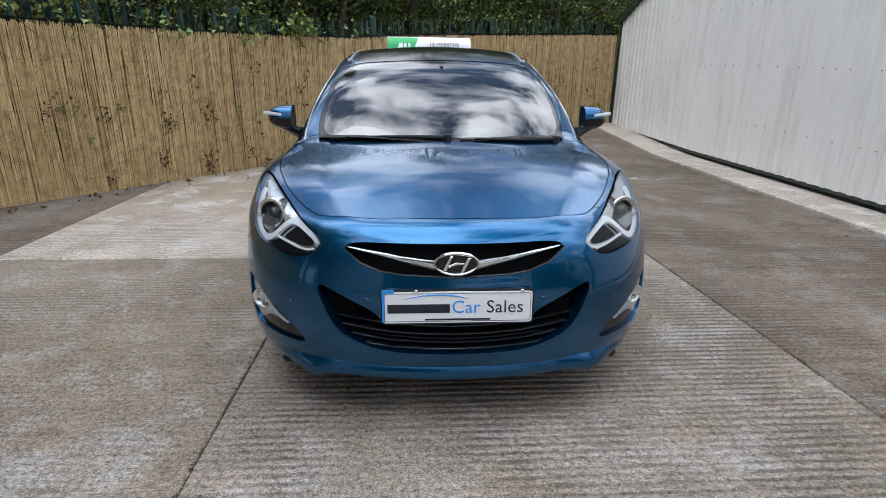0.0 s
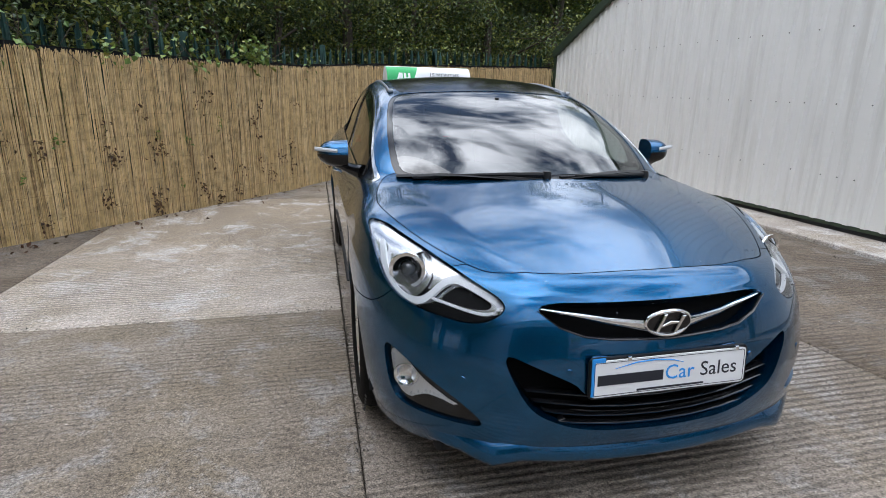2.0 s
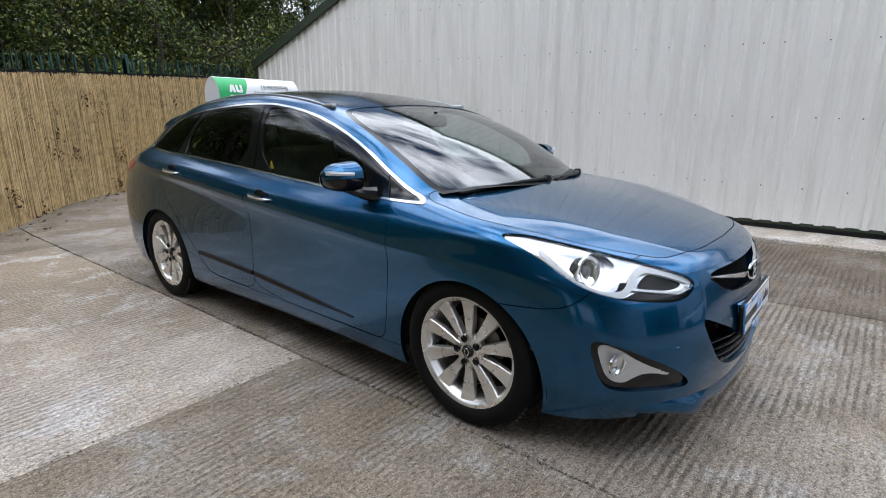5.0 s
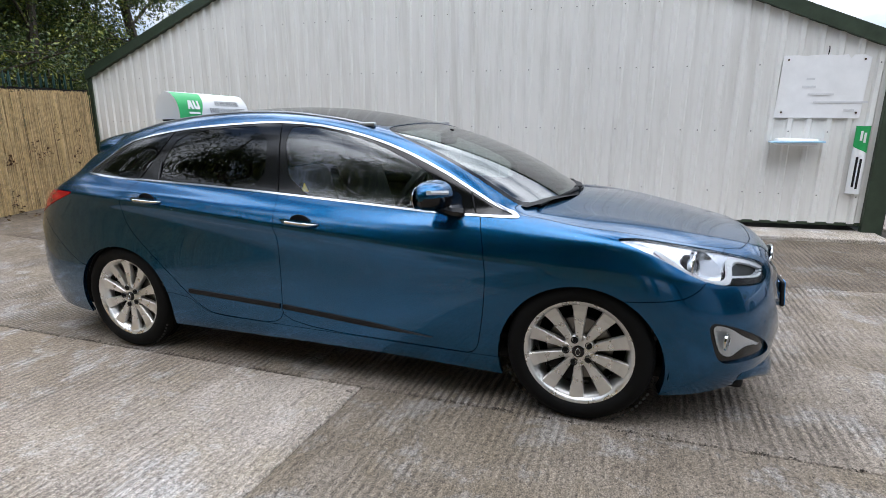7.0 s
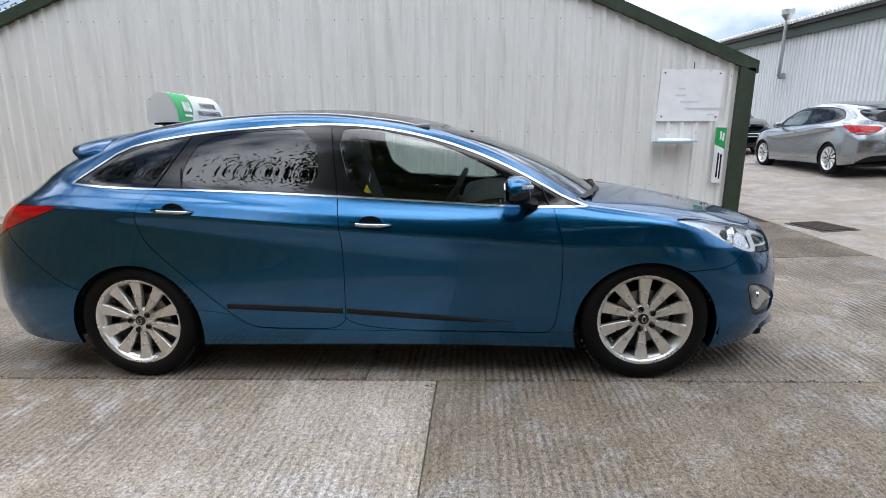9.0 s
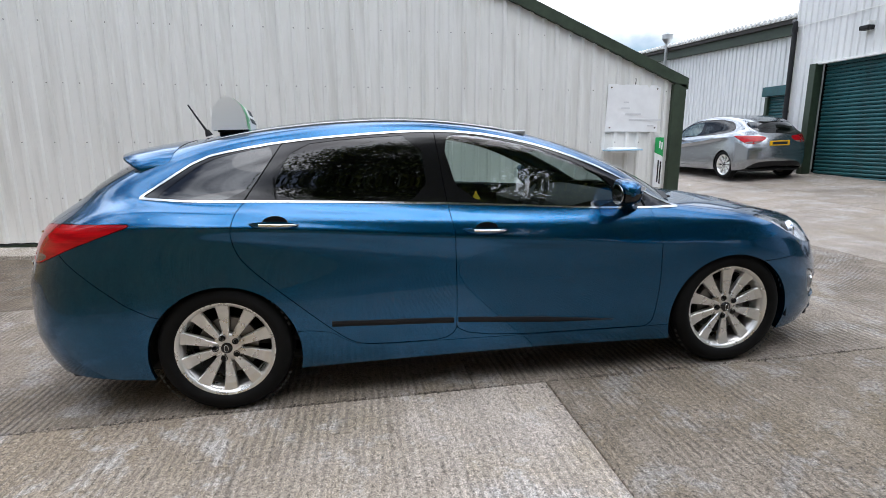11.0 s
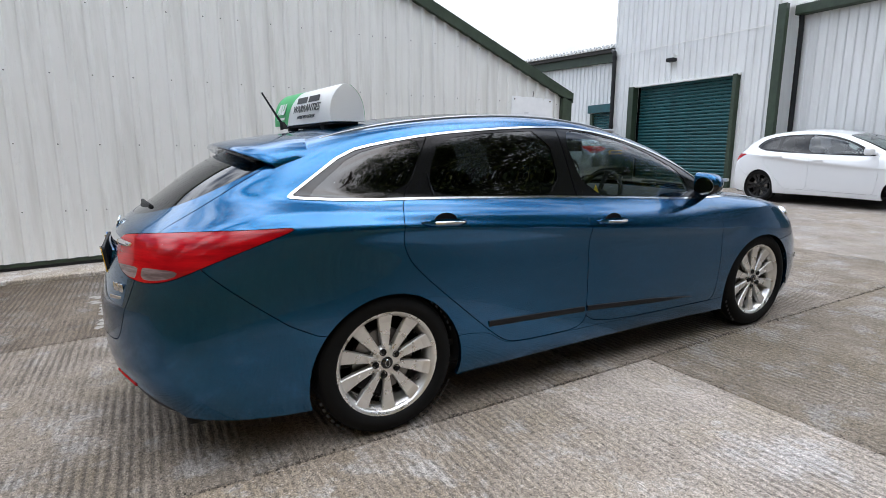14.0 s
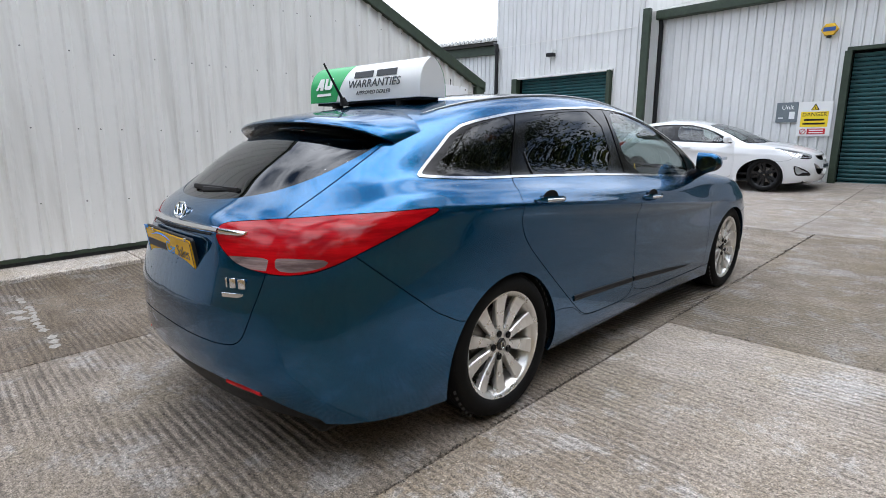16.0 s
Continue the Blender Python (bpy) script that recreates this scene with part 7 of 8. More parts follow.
# ---- flank: handles, mouldings, mirrors, rails ----
for s in (-1, 1):
    for y, z in ((1.425, .870), (2.475, .955)):
        x = surf_x(y, z)
        m = Matrix.Translation((s * abs(x), y, z)) @ Matrix.Rotation(radians(3.2), 4, "X")
        bm = bmesh.new()           # finger cup with a raised lip: dark grey stands in for the hollow's shade
        lathe(bm, [(.062, .0015), (.060, .003), (.054, .0005), (.030, -.001), (0, -.0015)], 36, Matrix.Translation((s * (abs(x) + .001), y - .005, z + .002)) @ Matrix.Rotation(radians(90 * s), 4, "Y") @ Matrix.Diagonal((.62, 1.0, 1, 1)))
        part("handle_cup", bm, M_TRIMGREY, car, "dark dish for the shaded recess behind the door handle", smooth=True)
        bm = bmesh.new()
        secs = []
        for u in np.linspace(-1, 1, 15):
            yy = .118 * u
            hh = .0135 * (1 - abs(u) ** 3.5) + .002
            out = .034 * (1 - abs(u) ** 4) + .004
            secs.append([bm.verts.new(m @ Vector((s * (out + dx), yy, dz))) for dx, dz in ((0, hh * .4), (-.003, hh), (-.014, hh * .9), (-.014, -hh * .9), (-.003, -hh), (0, -hh * .4))])
        for A, B in zip(secs, secs[1:]):
            for j in range(6):
                bm.faces.new((A[j], A[(j + 1) % 6], B[(j + 1) % 6], B[j]))
        bm.faces.new(secs[0]), bm.faces.new(secs[-1])
        h = part("door_handle", bm, M_PAINT, car, "body-coloured door handle with a chrome strip", smooth=True)
        bm = bmesh.new()
        secs = []
        for u in np.linspace(-.55, 1, 12):
            yy = -.118 * u
            out = .034 * (1 - abs(u) ** 4) + .0065
            hh = .0075 * (1 - max(0, u) ** 5) + .0008
            secs.append([bm.verts.new(m @ Vector((s * (out + dx), yy, -.002 + dz))) for dx, dz in ((0, hh * .5), (-.004, hh), (-.004, -hh), (0, -hh * .5))])
        for A, B in zip(secs, secs[1:]):
            for j in range(4):
                bm.faces.new((A[j], A[(j + 1) % 4], B[(j + 1) % 4], B[j]))
        bm.faces.new(secs[0]), bm.faces.new(secs[-1])
        part("chrome_strip", bm, M_CHROME, h, "chrome strip", smooth=True)
    # black mouldings low on the doors
    for ya, za, yb_, zb in ((.70, .322, 1.578, .392), (1.602, .392, 2.235, .425)):
        bm = bmesh.new()
        secs = []
        n = 16
        for k in range(n + 1):
            u = k / n
            y, z = ya + (yb_ - ya) * u, za + (zb - za) * u
            hh = .017 * (min(1, .12 + u * 2.2) if ya < 1 else 1)
            x = abs(surf_x(y, z))
            secs.append([bm.verts.new((s * (x + dx), y, z + dz)) for dx, dz in ((-.006, hh), (.006, hh * .75), (.010, 0), (.004, -hh * .9), (-.006, -hh))])
        for A, B in zip(secs, secs[1:]):
            for j in range(5):
                bm.faces.new((A[j], A[(j + 1) % 5], B[(j + 1) % 5], B[j]))
        bm.faces.new(secs[0]), bm.faces.new(secs[-1])
        part("door_moulding", bm, M_TRIMGREY, car, "dark rubbing strip low on the door", smooth=True, sharp=30)
    # door mirror
    bm = bmesh.new()
    secs = []
    for u in np.linspace(0, 1, 13):
        x = .862 + .152 * u
        sc = math.sqrt(max(.02, 1 - (max(0, u - .45) / .56) ** 2.2))
        top, bot = 1.024 + .074 * sc * (1 - .10 * u), 1.024 - .072 * sc * (1 - .28 * u) - .0
        ring = []
        for k in range(20):
            a = k * 2 * math.pi / 20
            cy, cz = math.cos(a), math.sin(a)
            yy = .675 + (.046 if cy > 0 else .088) * sc * math.copysign(abs(cy) ** (.45 if cy > 0 else .9), cy) + .015 * u
            zz = (top + bot) / 2 + (top - bot) / 2 * math.copysign(abs(cz) ** .75, cz)
            ring.append(bm.verts.new((s * x, yy, zz)))
        secs.append(ring)
    low = bmesh.new()
    for A, B in zip(secs, secs[1:]):
        for k in range(20):
            f = (A[k], A[(k + 1) % 20], B[(k + 1) % 20], B[k])
            if 10 <= k < 20:
                low.faces.new([low.verts.new(v.co) for v in f])
            else:
                bm.faces.new(f)
    bm.faces.new(secs[-1]), bm.faces.new(secs[0])
    bmesh.ops.remove_doubles(low, verts=low.verts, dist=1e-5)
    mir = part("door_mirror", bm, M_PAINT, car, "blue door mirror housing", smooth=True, sharp=70)
    part("mirror_base", low, M_GLOSSBLACK, mir, "black lower half of the mirror housing", smooth=True, sharp=70)
    bm = bmesh.new()
    plate(bm, oval(.0, .0, .062, .052, 28), 0, .004, Matrix.Translation((s * .938, .731, 1.020)) @ AX_POSY)
    part("mirror_glass", bm, Mat("mirror_glass", (.55, .57, .58), .02, 1.0).m, mir, "mirror glass", smooth=False)
    bm = bmesh.new()
    secs = []
    for u in np.linspace(0, 1, 9):
        x = .915 + .112 * u
        y = .5905 + .02 * u + .065 * max(0, u - .55) ** 1.4
        secs.append([bm.verts.new((s * x, y + dy, 1.046 + .010 * u + dz)) for dy, dz in ((.02, .009), (.0, .009), (-.004, 0), (.0, -.009), (.02, -.009))])
    for A, B in zip(secs, secs[1:]):
        for j in range(5):
            bm.faces.new((A[j], A[(j + 1) % 5], B[(j + 1) % 5], B[j]))
    bm.faces.new(secs[0]), bm.faces.new(secs[-1])
    part("mirror_indicator", bm, M_LAMPWHITE, mir, "clear indicator strip", smooth=True)
    bm = bmesh.new()
    tube(bm, [(s * .795, .585, .940), (s * .84, .615, .950), (s * .885, .645, .968), (s * .93, .655, .985)], .03, 10, radii=[.040, .030, .024, .022])
    part("mirror_foot", bm, M_GLOSSBLACK, mir, "black mirror foot", smooth=True)
    # roof rail
    bm = bmesh.new()
    pts, rad = [], []
    for u in np.linspace(0, 1, 22):
        y = 1.13 + (2.92 - 1.13) * u
        x = .575 - .065 * max(0, u - .25)
        lift = .003 * min(1, u / .04, (1 - u) / .04)
        pts.append((s * x, y, surf_z(x, y) - .002 + lift))
        rad.append((.007 + .0015 * min(1, u / .1)) * (1 - .6 * max(0, (u - .8) / .2)))
    tube(bm, pts, .012, 10, radii=rad)
    part("roof_rail", bm, plain("silver_rail", (.36, .37, .38), .35, .8), car, "silver roof rail", smooth=True)
    bm = bmesh.new()
    box(bm, (s * .572, 1.17, surf_z(.572, 1.17) + .004), (.034, .10, .022), .008, pose(0, 0, 0))
    part("rail_foot", bm, plain("silver_rail_foot", (.50, .51, .52), .35, .8), car, smooth=True)
    # sail panel lines and pane seams
    bm = bmesh.new()
    tube(bm, [(s * (abs(surf_x(y, z)) + .002), y, z) for y, z in ((.497, .936), (.515, .985), (.530, 1.03))], .0035, 6)
    part("window_divider", bm, M_BLACK, car, "black divider of the front quarter window")
    bm = bmesh.new()
    tube(bm, [(s * (abs(surf_x(y, z)) + .001), y, z) for y, z in ((2.470, 1.06), (2.476, 1.11), (2.478, 1.165))], .004, 6)
    part("window_divider", bm, M_GLOSSBLACK, car, "black window divider")
    for y0, z0, y1, z1 in ((2.625, 1.066, 2.43, 1.345), (1.606, 1.002, 1.648, 1.374)):
        bm = bmesh.new()
        tube(bm, [(s * (abs(surf_x(y0 + (y1 - y0) * u, z0 + (z1 - z0) * u)) + .0005), y0 + (y1 - y0) * u, z0 + (z1 - z0) * u) for u in np.linspace(0, 1, 8)], .0022, 6)
        part("pillar_seam", bm, M_DARK, car, "shut line in the window pillar")

# ---- windscreen wipers ----
for pts in ([(.02, .128, .995), (-.20, .142, .992), (-.50, .212, .990)], [(.60, .238, 1.002), (.40, .155, .998), (.16, .122, 1.0)]):
    P = [Vector(p) for p in pts]
    lift = [Vector((0, -.012, .022 + surf_z(p.x, p.y + .02) - p.z)) if False else Vector((p.x, p.y, surf_z(p.x, p.y) + .013)) for p in P]
    bm = bmesh.new()
    tube(bm, lift, .007, 8, radii=[.013, .009, .004])
    w = part("wiper", bm, M_BLACK, car, "black windscreen wiper", smooth=True)
    bm = bmesh.new()
    a, b = lift[0].lerp(lift[2], .22), lift[2] + (lift[2] - lift[0]) * .18
    box(bm, (0, 0, 0), ((b - a).length, .022, .012), .004, Matrix.Translation((a + b) / 2 + Vector((0, .012, -.008))) @ (b - a).to_track_quat("X", "Z").to_matrix().to_4x4())
    part("wiper_blade", bm, M_TRIMGREY, w, "black wiper blade", smooth=True)
    bm = bmesh.new()
    lathe(bm, [(0, .018), (.018, .016), (.022, .0), (.022, -.03)], 20, Matrix.Translation(lift[0]))
    part("wiper_cap", bm, M_BLACK, w, "black wiper pivot cap", smooth=True)
bm = bmesh.new()               # cowl grille in the gap between bonnet and glass
secs = []
for x in np.linspace(-.66, .66, 23):
    yc = .145 + .19 * (abs(x) / .66) ** 2
    secs.append([bm.verts.new((x, yc + dy, surf_z(x, yc) - .012 + dz)) for dy, dz in ((-.05, -.005), (-.02, .0), (.02, .006), (.05, .012))])
for A, B in zip(secs, secs[1:]):
    for j in range(3):
        bm.faces.new((A[j], A[j + 1], B[j + 1], B[j]))
part("cowl_panel", bm, M_BLACK, car, "black cowl panel", smooth=True)

# ---- tail: spoiler, bright bar, emblem, plate, lamps, antenna ----
bm = bmesh.new()
secs = []
for k in range(37):
    x = -.61 + 1.22 * k / 36
    a = abs(x) / .61
    y0 = 2.955 + .05 * a ** 3
    yb_ = 3.335 - .07 * a ** 2 - .11 * a ** 8
    zt = surf_z(x, y0) + .003
    ztr = surf_z(x, 2.99) - .040 - .012 * a ** 2 + .02 * a ** 6
    secs.append([bm.verts.new(p) for p in ((x, y0, zt), (x, y0 + .3 * (yb_ - y0), zt + .22 * (ztr - zt) + .003), (x, y0 + .75 * (yb_ - y0), zt + .70 * (ztr - zt) + .004), (x, yb_ - .006, ztr + .002), (x, yb_, ztr - .008), (x, yb_ - .010, ztr - .018), (x, y0 + .45 * (yb_ - y0), ztr - .022), (x, y0 + .05, zt - .040 - .008 * a ** 6))])
for A, B in zip(secs, secs[1:]):
    for j in range(8):
        bm.faces.new((A[j], A[(j + 1) % 8], B[(j + 1) % 8], B[j]))
bm.faces.new(secs[0]), bm.faces.new(secs[-1])
spo = part("roof_spoiler", bm, M_PAINT, car, "blue roof spoiler over the rear window", smooth=True, sharp=55)
bm = bmesh.new()
secs = []
for k in range(21):
    x = -.50 + k * .05
    a = abs(x) / .5
    ya = 3.27 - .05 * a ** 2
    z = surf_z(x, 3.0) - .044 - .02 * a * a
    secs.append([bm.verts.new(p) for p in ((x, ya, z), (x, ya - .012, z - .012), (x, ya - .055, z - .075 * (1 - .55 * a ** 3)), (x, ya - .16, z - .045), (x, ya - .20, z + .01))])
for A, B in zip(secs, secs[1:]):
    for j in range(5):
        bm.faces.new((A[j], A[(j + 1) % 5], B[(j + 1) % 5], B[j]))
bm.faces.new(secs[0]), bm.faces.new(secs[-1])
under = part("spoiler_underside", bm, M_GLOSSBLACK, spo, "gloss black underside with a dark red high-level lamp", smooth=True)
bm = bmesh.new()
box(bm, (0, 3.276, 1.268), (.30, .008, .022), .003)
part("high_level_lamp", bm, M_REDDEEP, spo, "dark red high-level brake lamp")


def strip_on_tail(name, pts, proud, mt, label, thick=.02, sides=(-1, 1), parent=None):
    for s in sides:
        bm = bmesh.new()
        secs = []
        for x, z, h in pts:
            y = surf_y(x, z, False) + proud
            secs.append([bm.verts.new((s * x, y + dy, z + dz)) for dy, dz in ((-thick, h), (-.003, h), (.002, h * .4), (.001, -h * .5), (-.004, -h), (-thick, -h))])
        for A, B in zip(secs, secs[1:]):
            for j in range(6):
                bm.faces.new((A[j], A[(j + 1) % 6], B[(j + 1) % 6], B[j]))
        bm.faces.new(secs[0]), bm.faces.new(secs[-1])
        part(name, bm, mt, parent or car, label, smooth=True, sharp=50)


strip_on_tail("boot_bar", [(0, .925, .014), (.12, .925, .014), (.24, .924, .0135), (.345, .922, .012)], .012, M_CHROME, "chrome bar across the tailgate")
strip_on_tail("lamp_bar", [(.352, .922, .012), (.40, .921, .011), (.45, .921, .009), (.475, .922, .006)], .012, M_CHROME, "chrome end of the tailgate bar")
strip_on_tail("boot_recess", [(0, .838, .066), (.15, .838, .066), (.27, .838, .060), (.315, .838, .045)], -.004, M_PAINT, "plate recess", .01)
# raised black strip stands in for the shade in the gap under the bar
strip_on_tail("shadow_gap", [(0, .906, .006), (.15, .906, .006), (.30, .906, .005)], .003, M_BLACK, "black strip for the shaded handle recess under the bar")
strip_on_tail("reflector", [(.43, .385, .010), (.50, .375, .011), (.57, .358, .008)], .005, M_REDLENS, "red reflector in the rear bumper")
car_plate((0, surf_y(.15, .828, False) + .008, .828), 6, M_PLATEYELLOW, M_INK, M_BLUEINK, AX_POSY)
ye = surf_y(0, .972, False)
bm = bmesh.new()
tube(bm, [(x, ye + .010 - .012 * (z - .972) / .03, z) for x, z in oval(0, .972, .055, .029, 44)], .0048, 8, closed=True)
part("emblem_ring", bm, M_CHROME, car, "oval chrome emblem ring", smooth=True)
for pts in ([(-.036, .956), (-.018, .993), (-.009, .995), (-.027, .953)], [(.036, .988), (.018, .951), (.009, .949), (.027, .991)], [(-.02, .969), (.0, .978), (.02, .975), (.02, .970), (.0, .972), (-.02, .963)]):
    bm = bmesh.new()
    plate(bm, [(-a, b - .972) for a, b in pts], .0, .008, Matrix.Translation((0, ye + .006, .972)) @ Matrix.Rotation(radians(22), 4, "X") @ AX_POSY, .0015)
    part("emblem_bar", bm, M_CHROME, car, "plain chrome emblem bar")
# model badge as plain chrome shapes
for x, w, z, h in ((-.455, .008, .757, .036), (-.482, .026, .757, .036), (-.520, .030, .757, .036)):
    bm = bmesh.new()
    y = surf_y(abs(x), z, False)
    box(bm, (0, 0, 0), (w, .006, h), .003, Matrix.Translation((x, y + .004, z)) @ Matrix.Rotation(radians(28), 4, "Z"))
    part("badge_bar", bm, M_CHROME, car, "small chrome badge bar", smooth=True)
bm = bmesh.new()
y = surf_y(.49, .717, False)
box(bm, (0, 0, 0), (.088, .005, .015), .002, Matrix.Translation((-.49, y + .003, .717)) @ Matrix.Rotation(radians(28), 4, "Z"))
part("badge_bar", bm, M_CHROME, car, "small chrome badge bar")
bm = bmesh.new()               # rear wiper
P = [(.02, 3.655, 1.040), (-.10, 3.648, 1.046), (-.24, 3.625, 1.052)]
tube(bm, P, .01, 8, radii=[.020, .014, .006])
box(bm, (0, 0, 0), (.36, .014, .022), .005, Matrix.Translation((-.06, 3.648, 1.052)) @ Matrix.Rotation(radians(5), 4, "Z"))
part("rear_wiper", bm, M_BLACK, car, "black rear wiper", smooth=True)
bm = bmesh.new()
cyl(bm, (0, 2.955, 1.398), (0, 2.965, 1.432), .022, .012, 20)
tube(bm, [(0, 2.962, 1.42), (0, 3.01, 1.50), (0, 3.058, 1.585)], .005, 8, radii=[.0075, .0055, .0045])
part("antenna", bm, M_BLACK, car, "short black roof antenna", smooth=True)
# rain drops on the upward-facing paint
rnd = random.Random(11)
skin_v, skin_n, _ = body_surface(24, 14)
up = np.nonzero((skin_n[:, 2] > .22) & (skin_v[:, 2] > .55))[0]
vs, fs = [], []
while len(fs) < 9 * 1700:
    i = up[rnd.randrange(len(up))]
    p, nrm = Vector(skin_v[i]), Vector(skin_n[i])
    if .15 < p.y < 1.1 or (p.z > 1.1 and 1.0 < p.y < 2.6) or (.92 < p.z < 1.12 and p.y > 3.5):
        continue
    a = nrm.orthogonal().normalized()
    b = nrm.cross(a)
    p = p + a * rnd.uniform(-.02, .02) + b * rnd.uniform(-.02, .02)
    rr = rnd.choice((.0012, .0016, .0016, .0022, .0030))
    side = rnd.choice((-1, 1))
    k = len(vs)
    for q, h in ((1.0, -.0004), (.7, .42 * rr)):
        vs += [tuple(v) for v in (p + (a * math.cos(t) + b * math.sin(t)) * rr * q + nrm * h for t in [j * math.pi / 3 for j in range(6)])]
    vs.append(tuple(p + nrm * rr * .6))
    vs[k:] = [(x * side, y, z) for x, y, z in vs[k:]]
    fs += [(k + j, k + (j + 1) % 6, k + 6 + (j + 1) % 6, k + 6 + j)[::side] for j in range(6)] + [(k + 6 + j, k + 6 + (j + 1) % 6, k + 12)[::side] for j in range(6)]
tagged(mesh_ob("rain_drops", vs, fs, Mat("water", (.5, .55, .6), .02, **{"Transmission_Weight": .9, "IOR": 1.33}).m, car, "small rain drops", True), kind="stuff")


# ================= sign on the car's roof =================
rs = empty("roof_sign", "white and green magnetic advertising sign on the car roof", "sign")
X0, X1, YS, ZS = -.37, .41, 2.80, 1.420
rs.matrix_world = Matrix.Translation((-.02, 2.785, 0)) @ Matrix.Rotation(radians(7), 4, "Z") @ Matrix.Translation((-.02, -YS, 0))
arc = []
for k in range(25):            # two bowed faces that meet in a ridge
    u = abs(k - 12) / 12
    arc.append((YS + math.copysign(.088 * (1 - (1 - u) ** 2.5) + .004, 12.5 - k), ZS + .012 + .168 * (1 - u ** 1.25)))
arc = [(YS + .092, ZS)] + arc + [(YS - .092, ZS)]


def sign_shell(name, x0f, x1f, mt, off, label, lo=0, hi=None, parent=rs, cap=False):
    bm = bmesh.new()
    A = [bm.verts.new((x0f(i), YS + (y - YS) * (1 + off), z + off * .12)) for i, (y, z) in enumerate(arc)]
    B = [bm.verts.new((x1f(i), YS + (y - YS) * (1 + off), z + off * .12)) for i, (y, z) in enumerate(arc)]
    n = len(arc)
    for i in range(n - 1):
        bm.faces.new((A[i], A[i + 1], B[i + 1], B[i]))
    if cap:
        bm.faces.new(A), bm.faces.new(B[::-1]), bm.faces.new((A[0], B[0], B[-1], A[-1]))
    return part(name, bm, mt, parent, label, smooth=True, sharp=50)


M_SIGNSHELL = Mat("white_sign_plastic", (.80, .81, .80), .30).m
n = len(arc)
body_ = sign_shell("sign_body", lambda i: X0, lambda i: X1, M_SIGNSHELL, 0, "white plastic sign body", cap=True)
# the green field: at the rider's left on the front face, and wrapped to the back face with a slanted edge
M_GREENS = Mat("green_sign_vinyl", (.02, .42, .12), .3).m


def green_field(front):
    """Green end of one face, seen at its left, with a slanted edge."""
    bm = bmesh.new()
    pts = [p for p in arc if (p[0] <= YS if front else p[0] >= YS)]
    e = X0 if front else X1
    s = 1 if front else -1
    rows = []
    for y, z in pts:
        u = (z - ZS) / .177
        rows.append([bm.verts.new((e + s * dx, YS + (y - YS) * 1.012, z + .0015)) for dx in (-.001, .06, .12, .205 + .085 * u)])
    for A, B in zip(rows, rows[1:]):
        for j in range(3):
            bm.faces.new((A[j], A[j + 1], B[j + 1], B[j]))
    part("green_field", bm, M_GREENS, rs, "green field with a slanted edge", smooth=True)


green_field(True), green_field(False)


def on_face(front, h, out=.004):
    """Pose of lettering on the sign's front (-y) or back (+y) face at height h over the foot."""
    best = min((p for p in arc if (p[0] < YS) == front), key=lambda p: abs(p[1] - ZS - h))
    tilt = 20
    return Matrix.Translation((0, best[0] + (-out if front else out), ZS + h)) @ Matrix.Rotation(radians(-tilt if front else tilt), 4, "X") @ (AX_NEGY if front else AX_POSY)


M_SIGNINK = Mat("charcoal_ink", (.03, .035, .04), .4).m
lettering("15 MONTHS", .052, Matrix.Translation((.155, 0, 0)) @ on_face(True, .108), M_SIGNINK, rs, .001, name="word")
lettering("FREE GUARANTEE", .052, Matrix.Translation((.155, 0, 0)) @ on_face(True, .058), M_SIGNINK, rs, .001, name="word")
lettering("WARRANTIES", .058, Matrix.Translation((-.07, 0, 0)) @ on_face(False, .078), M_SIGNINK, rs, .001, name="word")
lettering("APPROVED DEALER", .027, Matrix.Translation((-.07, 0, 0)) @ on_face(False, .036), M_SIGNINK, rs, .001, name="word")
bm = bmesh.new()
m = Matrix.Translation((-.07, 0, 0)) @ on_face(False, .124)
for a, b in ((-.145, -.012), (.012, .145)):
    plate(bm, [(a, -.016), (b, -.016), (b, .016), (a, .016)], 0, .0015, m)
part("name_bars", bm, M_SIGNINK, rs, "bars in place of a brand name")
M_LOGO = Mat("white_logo", (.80, .82, .80), .4).m
for front, x in ((True, -.225), (False, .295)):
    bm = bmesh.new()
    m = Matrix.Translation((x, 0, 0)) @ on_face(front, .092, .005)
    for q in ([(-.062, -.03), (-.040, .032), (-.008, .032), (-.004, -.03), (-.026, -.03), (-.030, -.014), (-.040, -.014), (-.044, -.03)], [(.004, .032), (.004, -.02), (.016, -.03), (.050, -.03), (.062, -.018), (.062, .032), (.042, .032), (.042, -.008), (.024, -.008), (.024, .032)]):
        plate(bm, q, 0, .0015, m)
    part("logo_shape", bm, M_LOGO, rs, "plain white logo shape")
    bm = bmesh.new()
    m = Matrix.Translation((x, 0, 0)) @ on_face(front, .040, .005)
    plate(bm, [(-.055, -.007), (.055, -.007), (.055, .007), (-.055, .007)], 0, .0012, m)
    part("word_bar", bm, M_LOGO, rs, "small white word bar")
bm = bmesh.new()
box(bm, ((X0 + X1) / 2, YS, ZS - .006), (X1 - X0 - .04, .13, .012), .003)
part("base_plate", bm, M_BLACK, rs, "dark base plate")
for x in (X0 + .16, X1 - .16):
    for y in (YS - .045, YS + .045):
        bm = bmesh.new()
        zz = surf_z(x, y)
        cyl(bm, (x, y, zz), (x, y, ZS - .008), .030, .028, 24)
        part("magnet_foot", bm, M_BLACK, rs, "round black magnet foot", smooth=True)
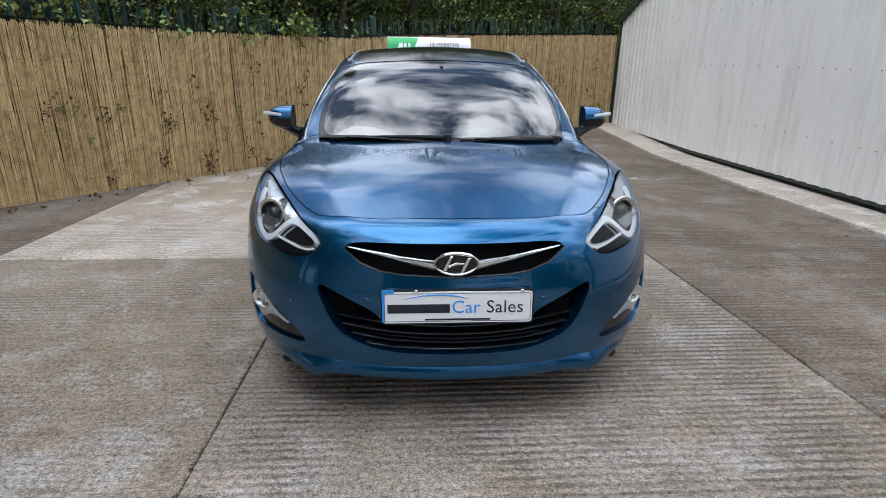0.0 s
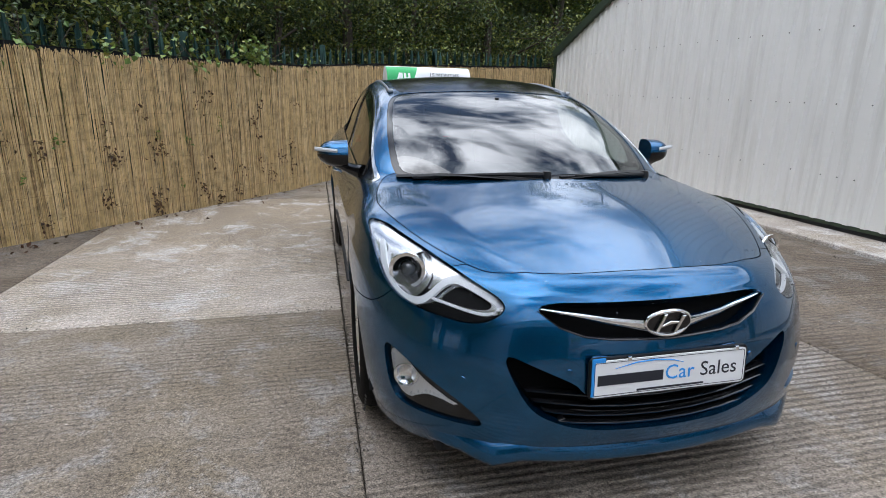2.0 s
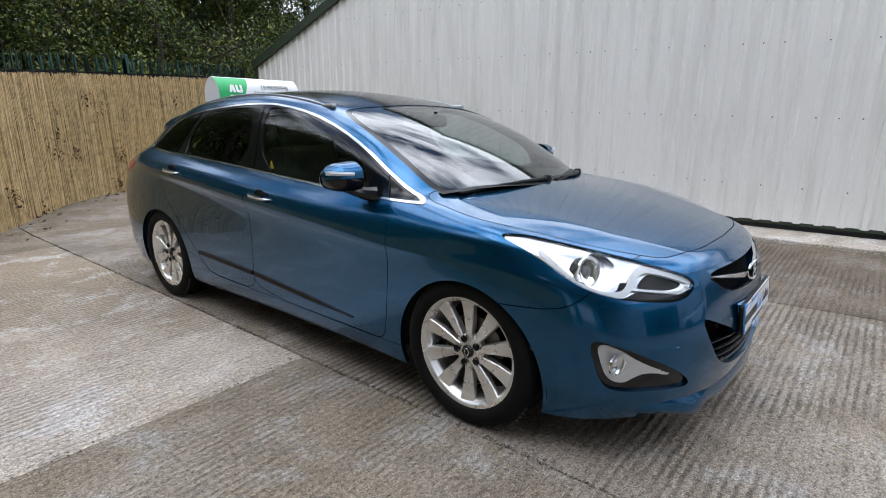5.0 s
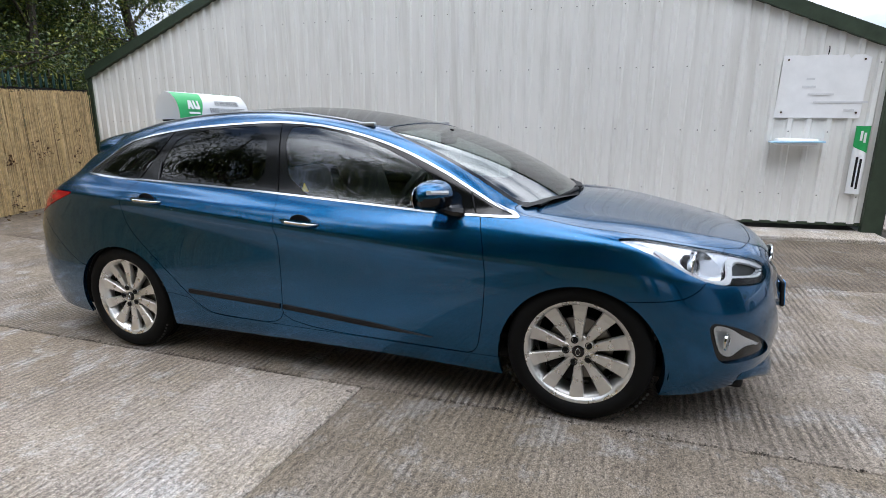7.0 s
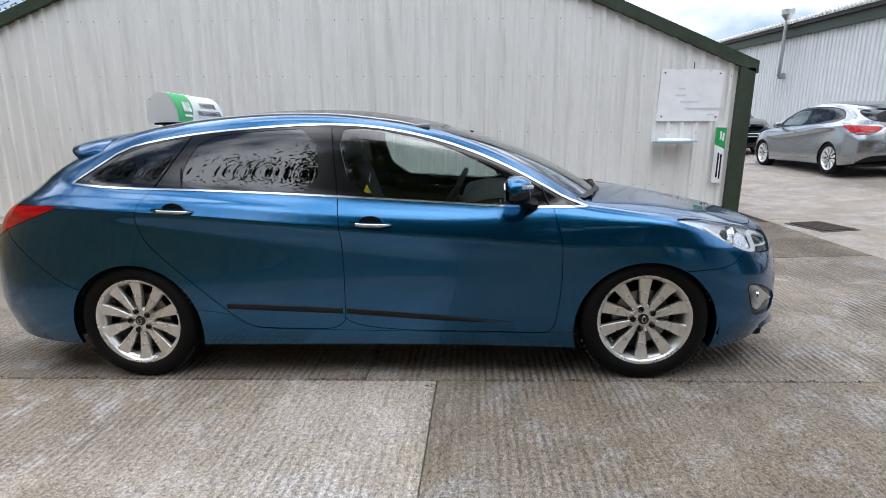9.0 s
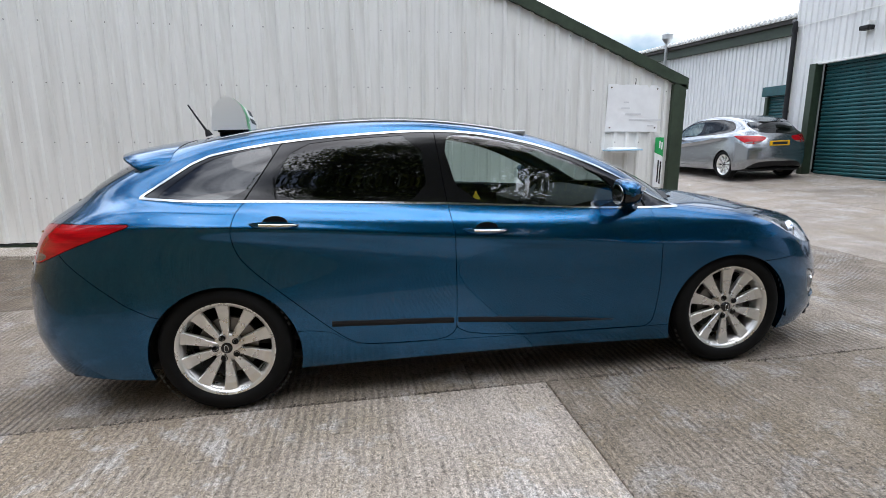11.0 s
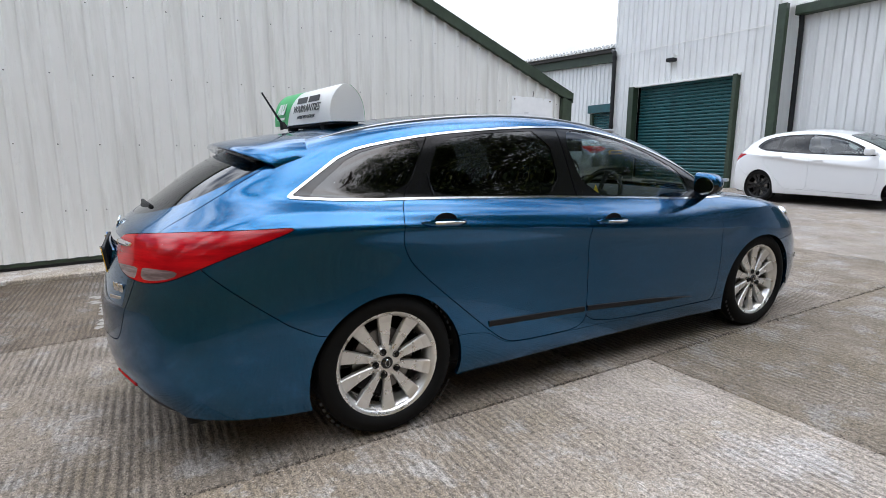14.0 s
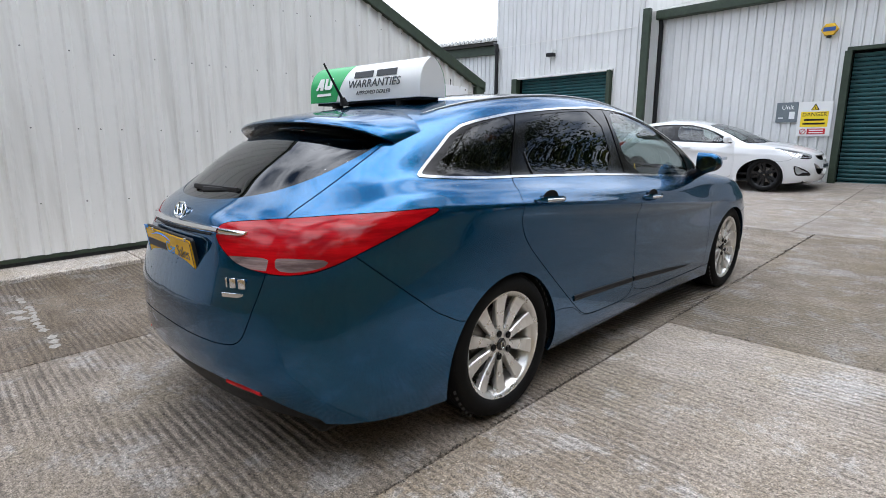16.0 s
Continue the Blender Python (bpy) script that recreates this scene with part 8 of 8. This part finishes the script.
# yellow sticker in the front door window
st = empty("warning_sticker", "small yellow triangle sticker on the door glass", "sticker")
bm = bmesh.new()
y, z = 1.45, 1.035
plate(bm, [(-.024, -.02), (.024, -.02), (0, .024)], 0, .001, Matrix.Translation((surf_x(y, z) + .010, y, z)) @ AX_NEGX)
part("field", bm, Mat("sticker_yellow", (.75, .55, .03), .5).m, st)

# ================= parked cars =================
YM = [-.92, 0, .4, 1.6, 2.77, 3.2, 3.9]


def warper(ym, zs, zroof, sc):
    def w(V):
        V = np.array(V, float)
        V[:, 1] = np.interp(V[:, 1], YM, ym)
        z = V[:, 2]
        V[:, 2] = np.where(z < .9, z * zs, .9 * zs + (z - .9) * zroof)
        return V * sc
    return w


def parked(name, label, paint, warp, m, wheel_mat, axle, tint, twin, roof, lamp_plate, sc):
    c = empty(name, label, "car", "parked cars")
    build_car(c, paint, warp, roof=roof, rear_tint=tint, trim=M_TRIMGREY)
    cabin(c, warp)
    for y in (0, axle / sc):
        for s in (-1, 1):
            w = make_wheel(c, (s * .775, y, .322), s, wheel_mat, twin=twin)
            w.matrix_basis = Matrix.Scale(sc, 4)
    for s in (-1, 1):
        bm = bmesh.new()
        box(bm, (s * .94 * sc, .72 * sc, 1.02 * sc), (.17 * sc, .13 * sc, .13 * sc), .04 * sc, seg=3)
        box(bm, (s * .85 * sc, .68 * sc, .98 * sc), (.12 * sc, .06 * sc, .04 * sc), .01 * sc)
        part("door_mirror", bm, paint, c, "body-coloured door mirror", smooth=True)
        for y, z in ((1.40, .86), (2.30, .93)):
            p = warp(np.array([[s * (abs(surf_x(y, z)) + .014), y, z]]))[0]
            bm = bmesh.new()
            box(bm, tuple(p), (.02, .18 * sc, .024 * sc), .007, seg=2)
            part("door_handle", bm, paint, c, "door handle", smooth=True)
    for front in (True, False):
        p = warp(np.array([[0, surf_y(.1, .50 if front else .80, front) + (-.02 if front else .02), .50 if front else .80]]))[0]
        bm = bmesh.new()
        box(bm, tuple(p), (.50 * sc, .012, .11 * sc), .003)
        f = part("number_plate", bm, M_PLATEWHITE if front else M_PLATEYELLOW, c, "number plate with a plain dark bar")
        bm = bmesh.new()
        box(bm, (p[0], p[1] + (-.0075 if front else .0075), p[2]), (.38 * sc, .003, .06 * sc))
        part("plate_bar", bm, M_INK, f, "dark bar in place of the number")
    c.matrix_world = m
    return c


# the two hatchbacks have shorter, squarer side windows
OUT.update({
    "windows": ("side", [(2.95, 1.10), (2.60, 1.03), (1.6, .985), (.62, .945), (.50, .95), (.60, 1.02), (.80, 1.15), (1.05, 1.26), (1.3, 1.335), (1.6, 1.365), (2.1, 1.365), (2.5, 1.34), (2.80, 1.28), (2.96, 1.16)]),
    "pane_front": ("side", [(1.66, 1.0), (1.70, 1.345), (1.45, 1.335), (1.25, 1.29), (1.0, 1.215), (.80, 1.11), (.66, .985), (1.1, .985)]),
    "pane_rear": ("side", [(1.76, 1.01), (1.79, 1.345), (2.2, 1.345), (2.34, 1.33), (2.36, 1.03)]),
    "pane_quarter": ("side", [(2.42, 1.035), (2.40, 1.325), (2.60, 1.30), (2.78, 1.25), (2.9, 1.15), (2.88, 1.10)])})
PANELS = shape_panels()
parked("hatchback", "silver-grey five-door hatchback parked by the units", car_paint("silver_grey_paint", (.26, .28, .30), (.42, .44, .46)),
       warper([-.90, 0, .35, 1.55, 2.685, 3.05, 3.45], 1.02, 1.04, .93), pose(10.13, -6.85, rise(9, -6.4), 0, 0, 90), M_SILVER, 2.685 * .93, glass("dark_car_glass", (.10, .11, .12), 1.52, 1.2), False, car_paint("silver_grey_roof", (.26, .28, .30), (.42, .44, .46)), True, .93)
M_WHITEPAINT = Mat("white_car_paint", (.78, .79, .80), .28, **{"Coat_Weight": 1.0, "Coat_Roughness": .03}).m
parked("compact_car", "white compact car with black wheels parked by the units", M_WHITEPAINT,
       warper([-.84, 0, .55, 1.75, 2.66, 3.0, 3.42], .99, .96, .925), pose(.68, -7.48, rise(1.8, -7.2), 0, 0, -90), plain("black_wheel_lacquer", (.012, .012, .013), .3, .3), 2.66 * .925, glass("tinted_car_glass", (.10, .11, .13), 1.52, 1.2), True, M_WHITEPAINT, True, .925)
M_BLACKPAINT = car_paint("black_car_paint", (.004, .005, .008), (.01, .012, .02))
parked("people_carrier", "black people carrier parked behind the hatchback", M_BLACKPAINT,
       warper([-.80, 0, .35, 1.65, 2.9, 3.4, 3.9], 1.12, 1.30, .97), pose(12.9, -6.6, rise(13, -6.5), 0, 0, -82), M_SILVER, 2.9 * .97, glass("dark_van_glass", (.10, .11, .12), 1.52, 1.2), False, M_BLACKPAINT, True, .97)
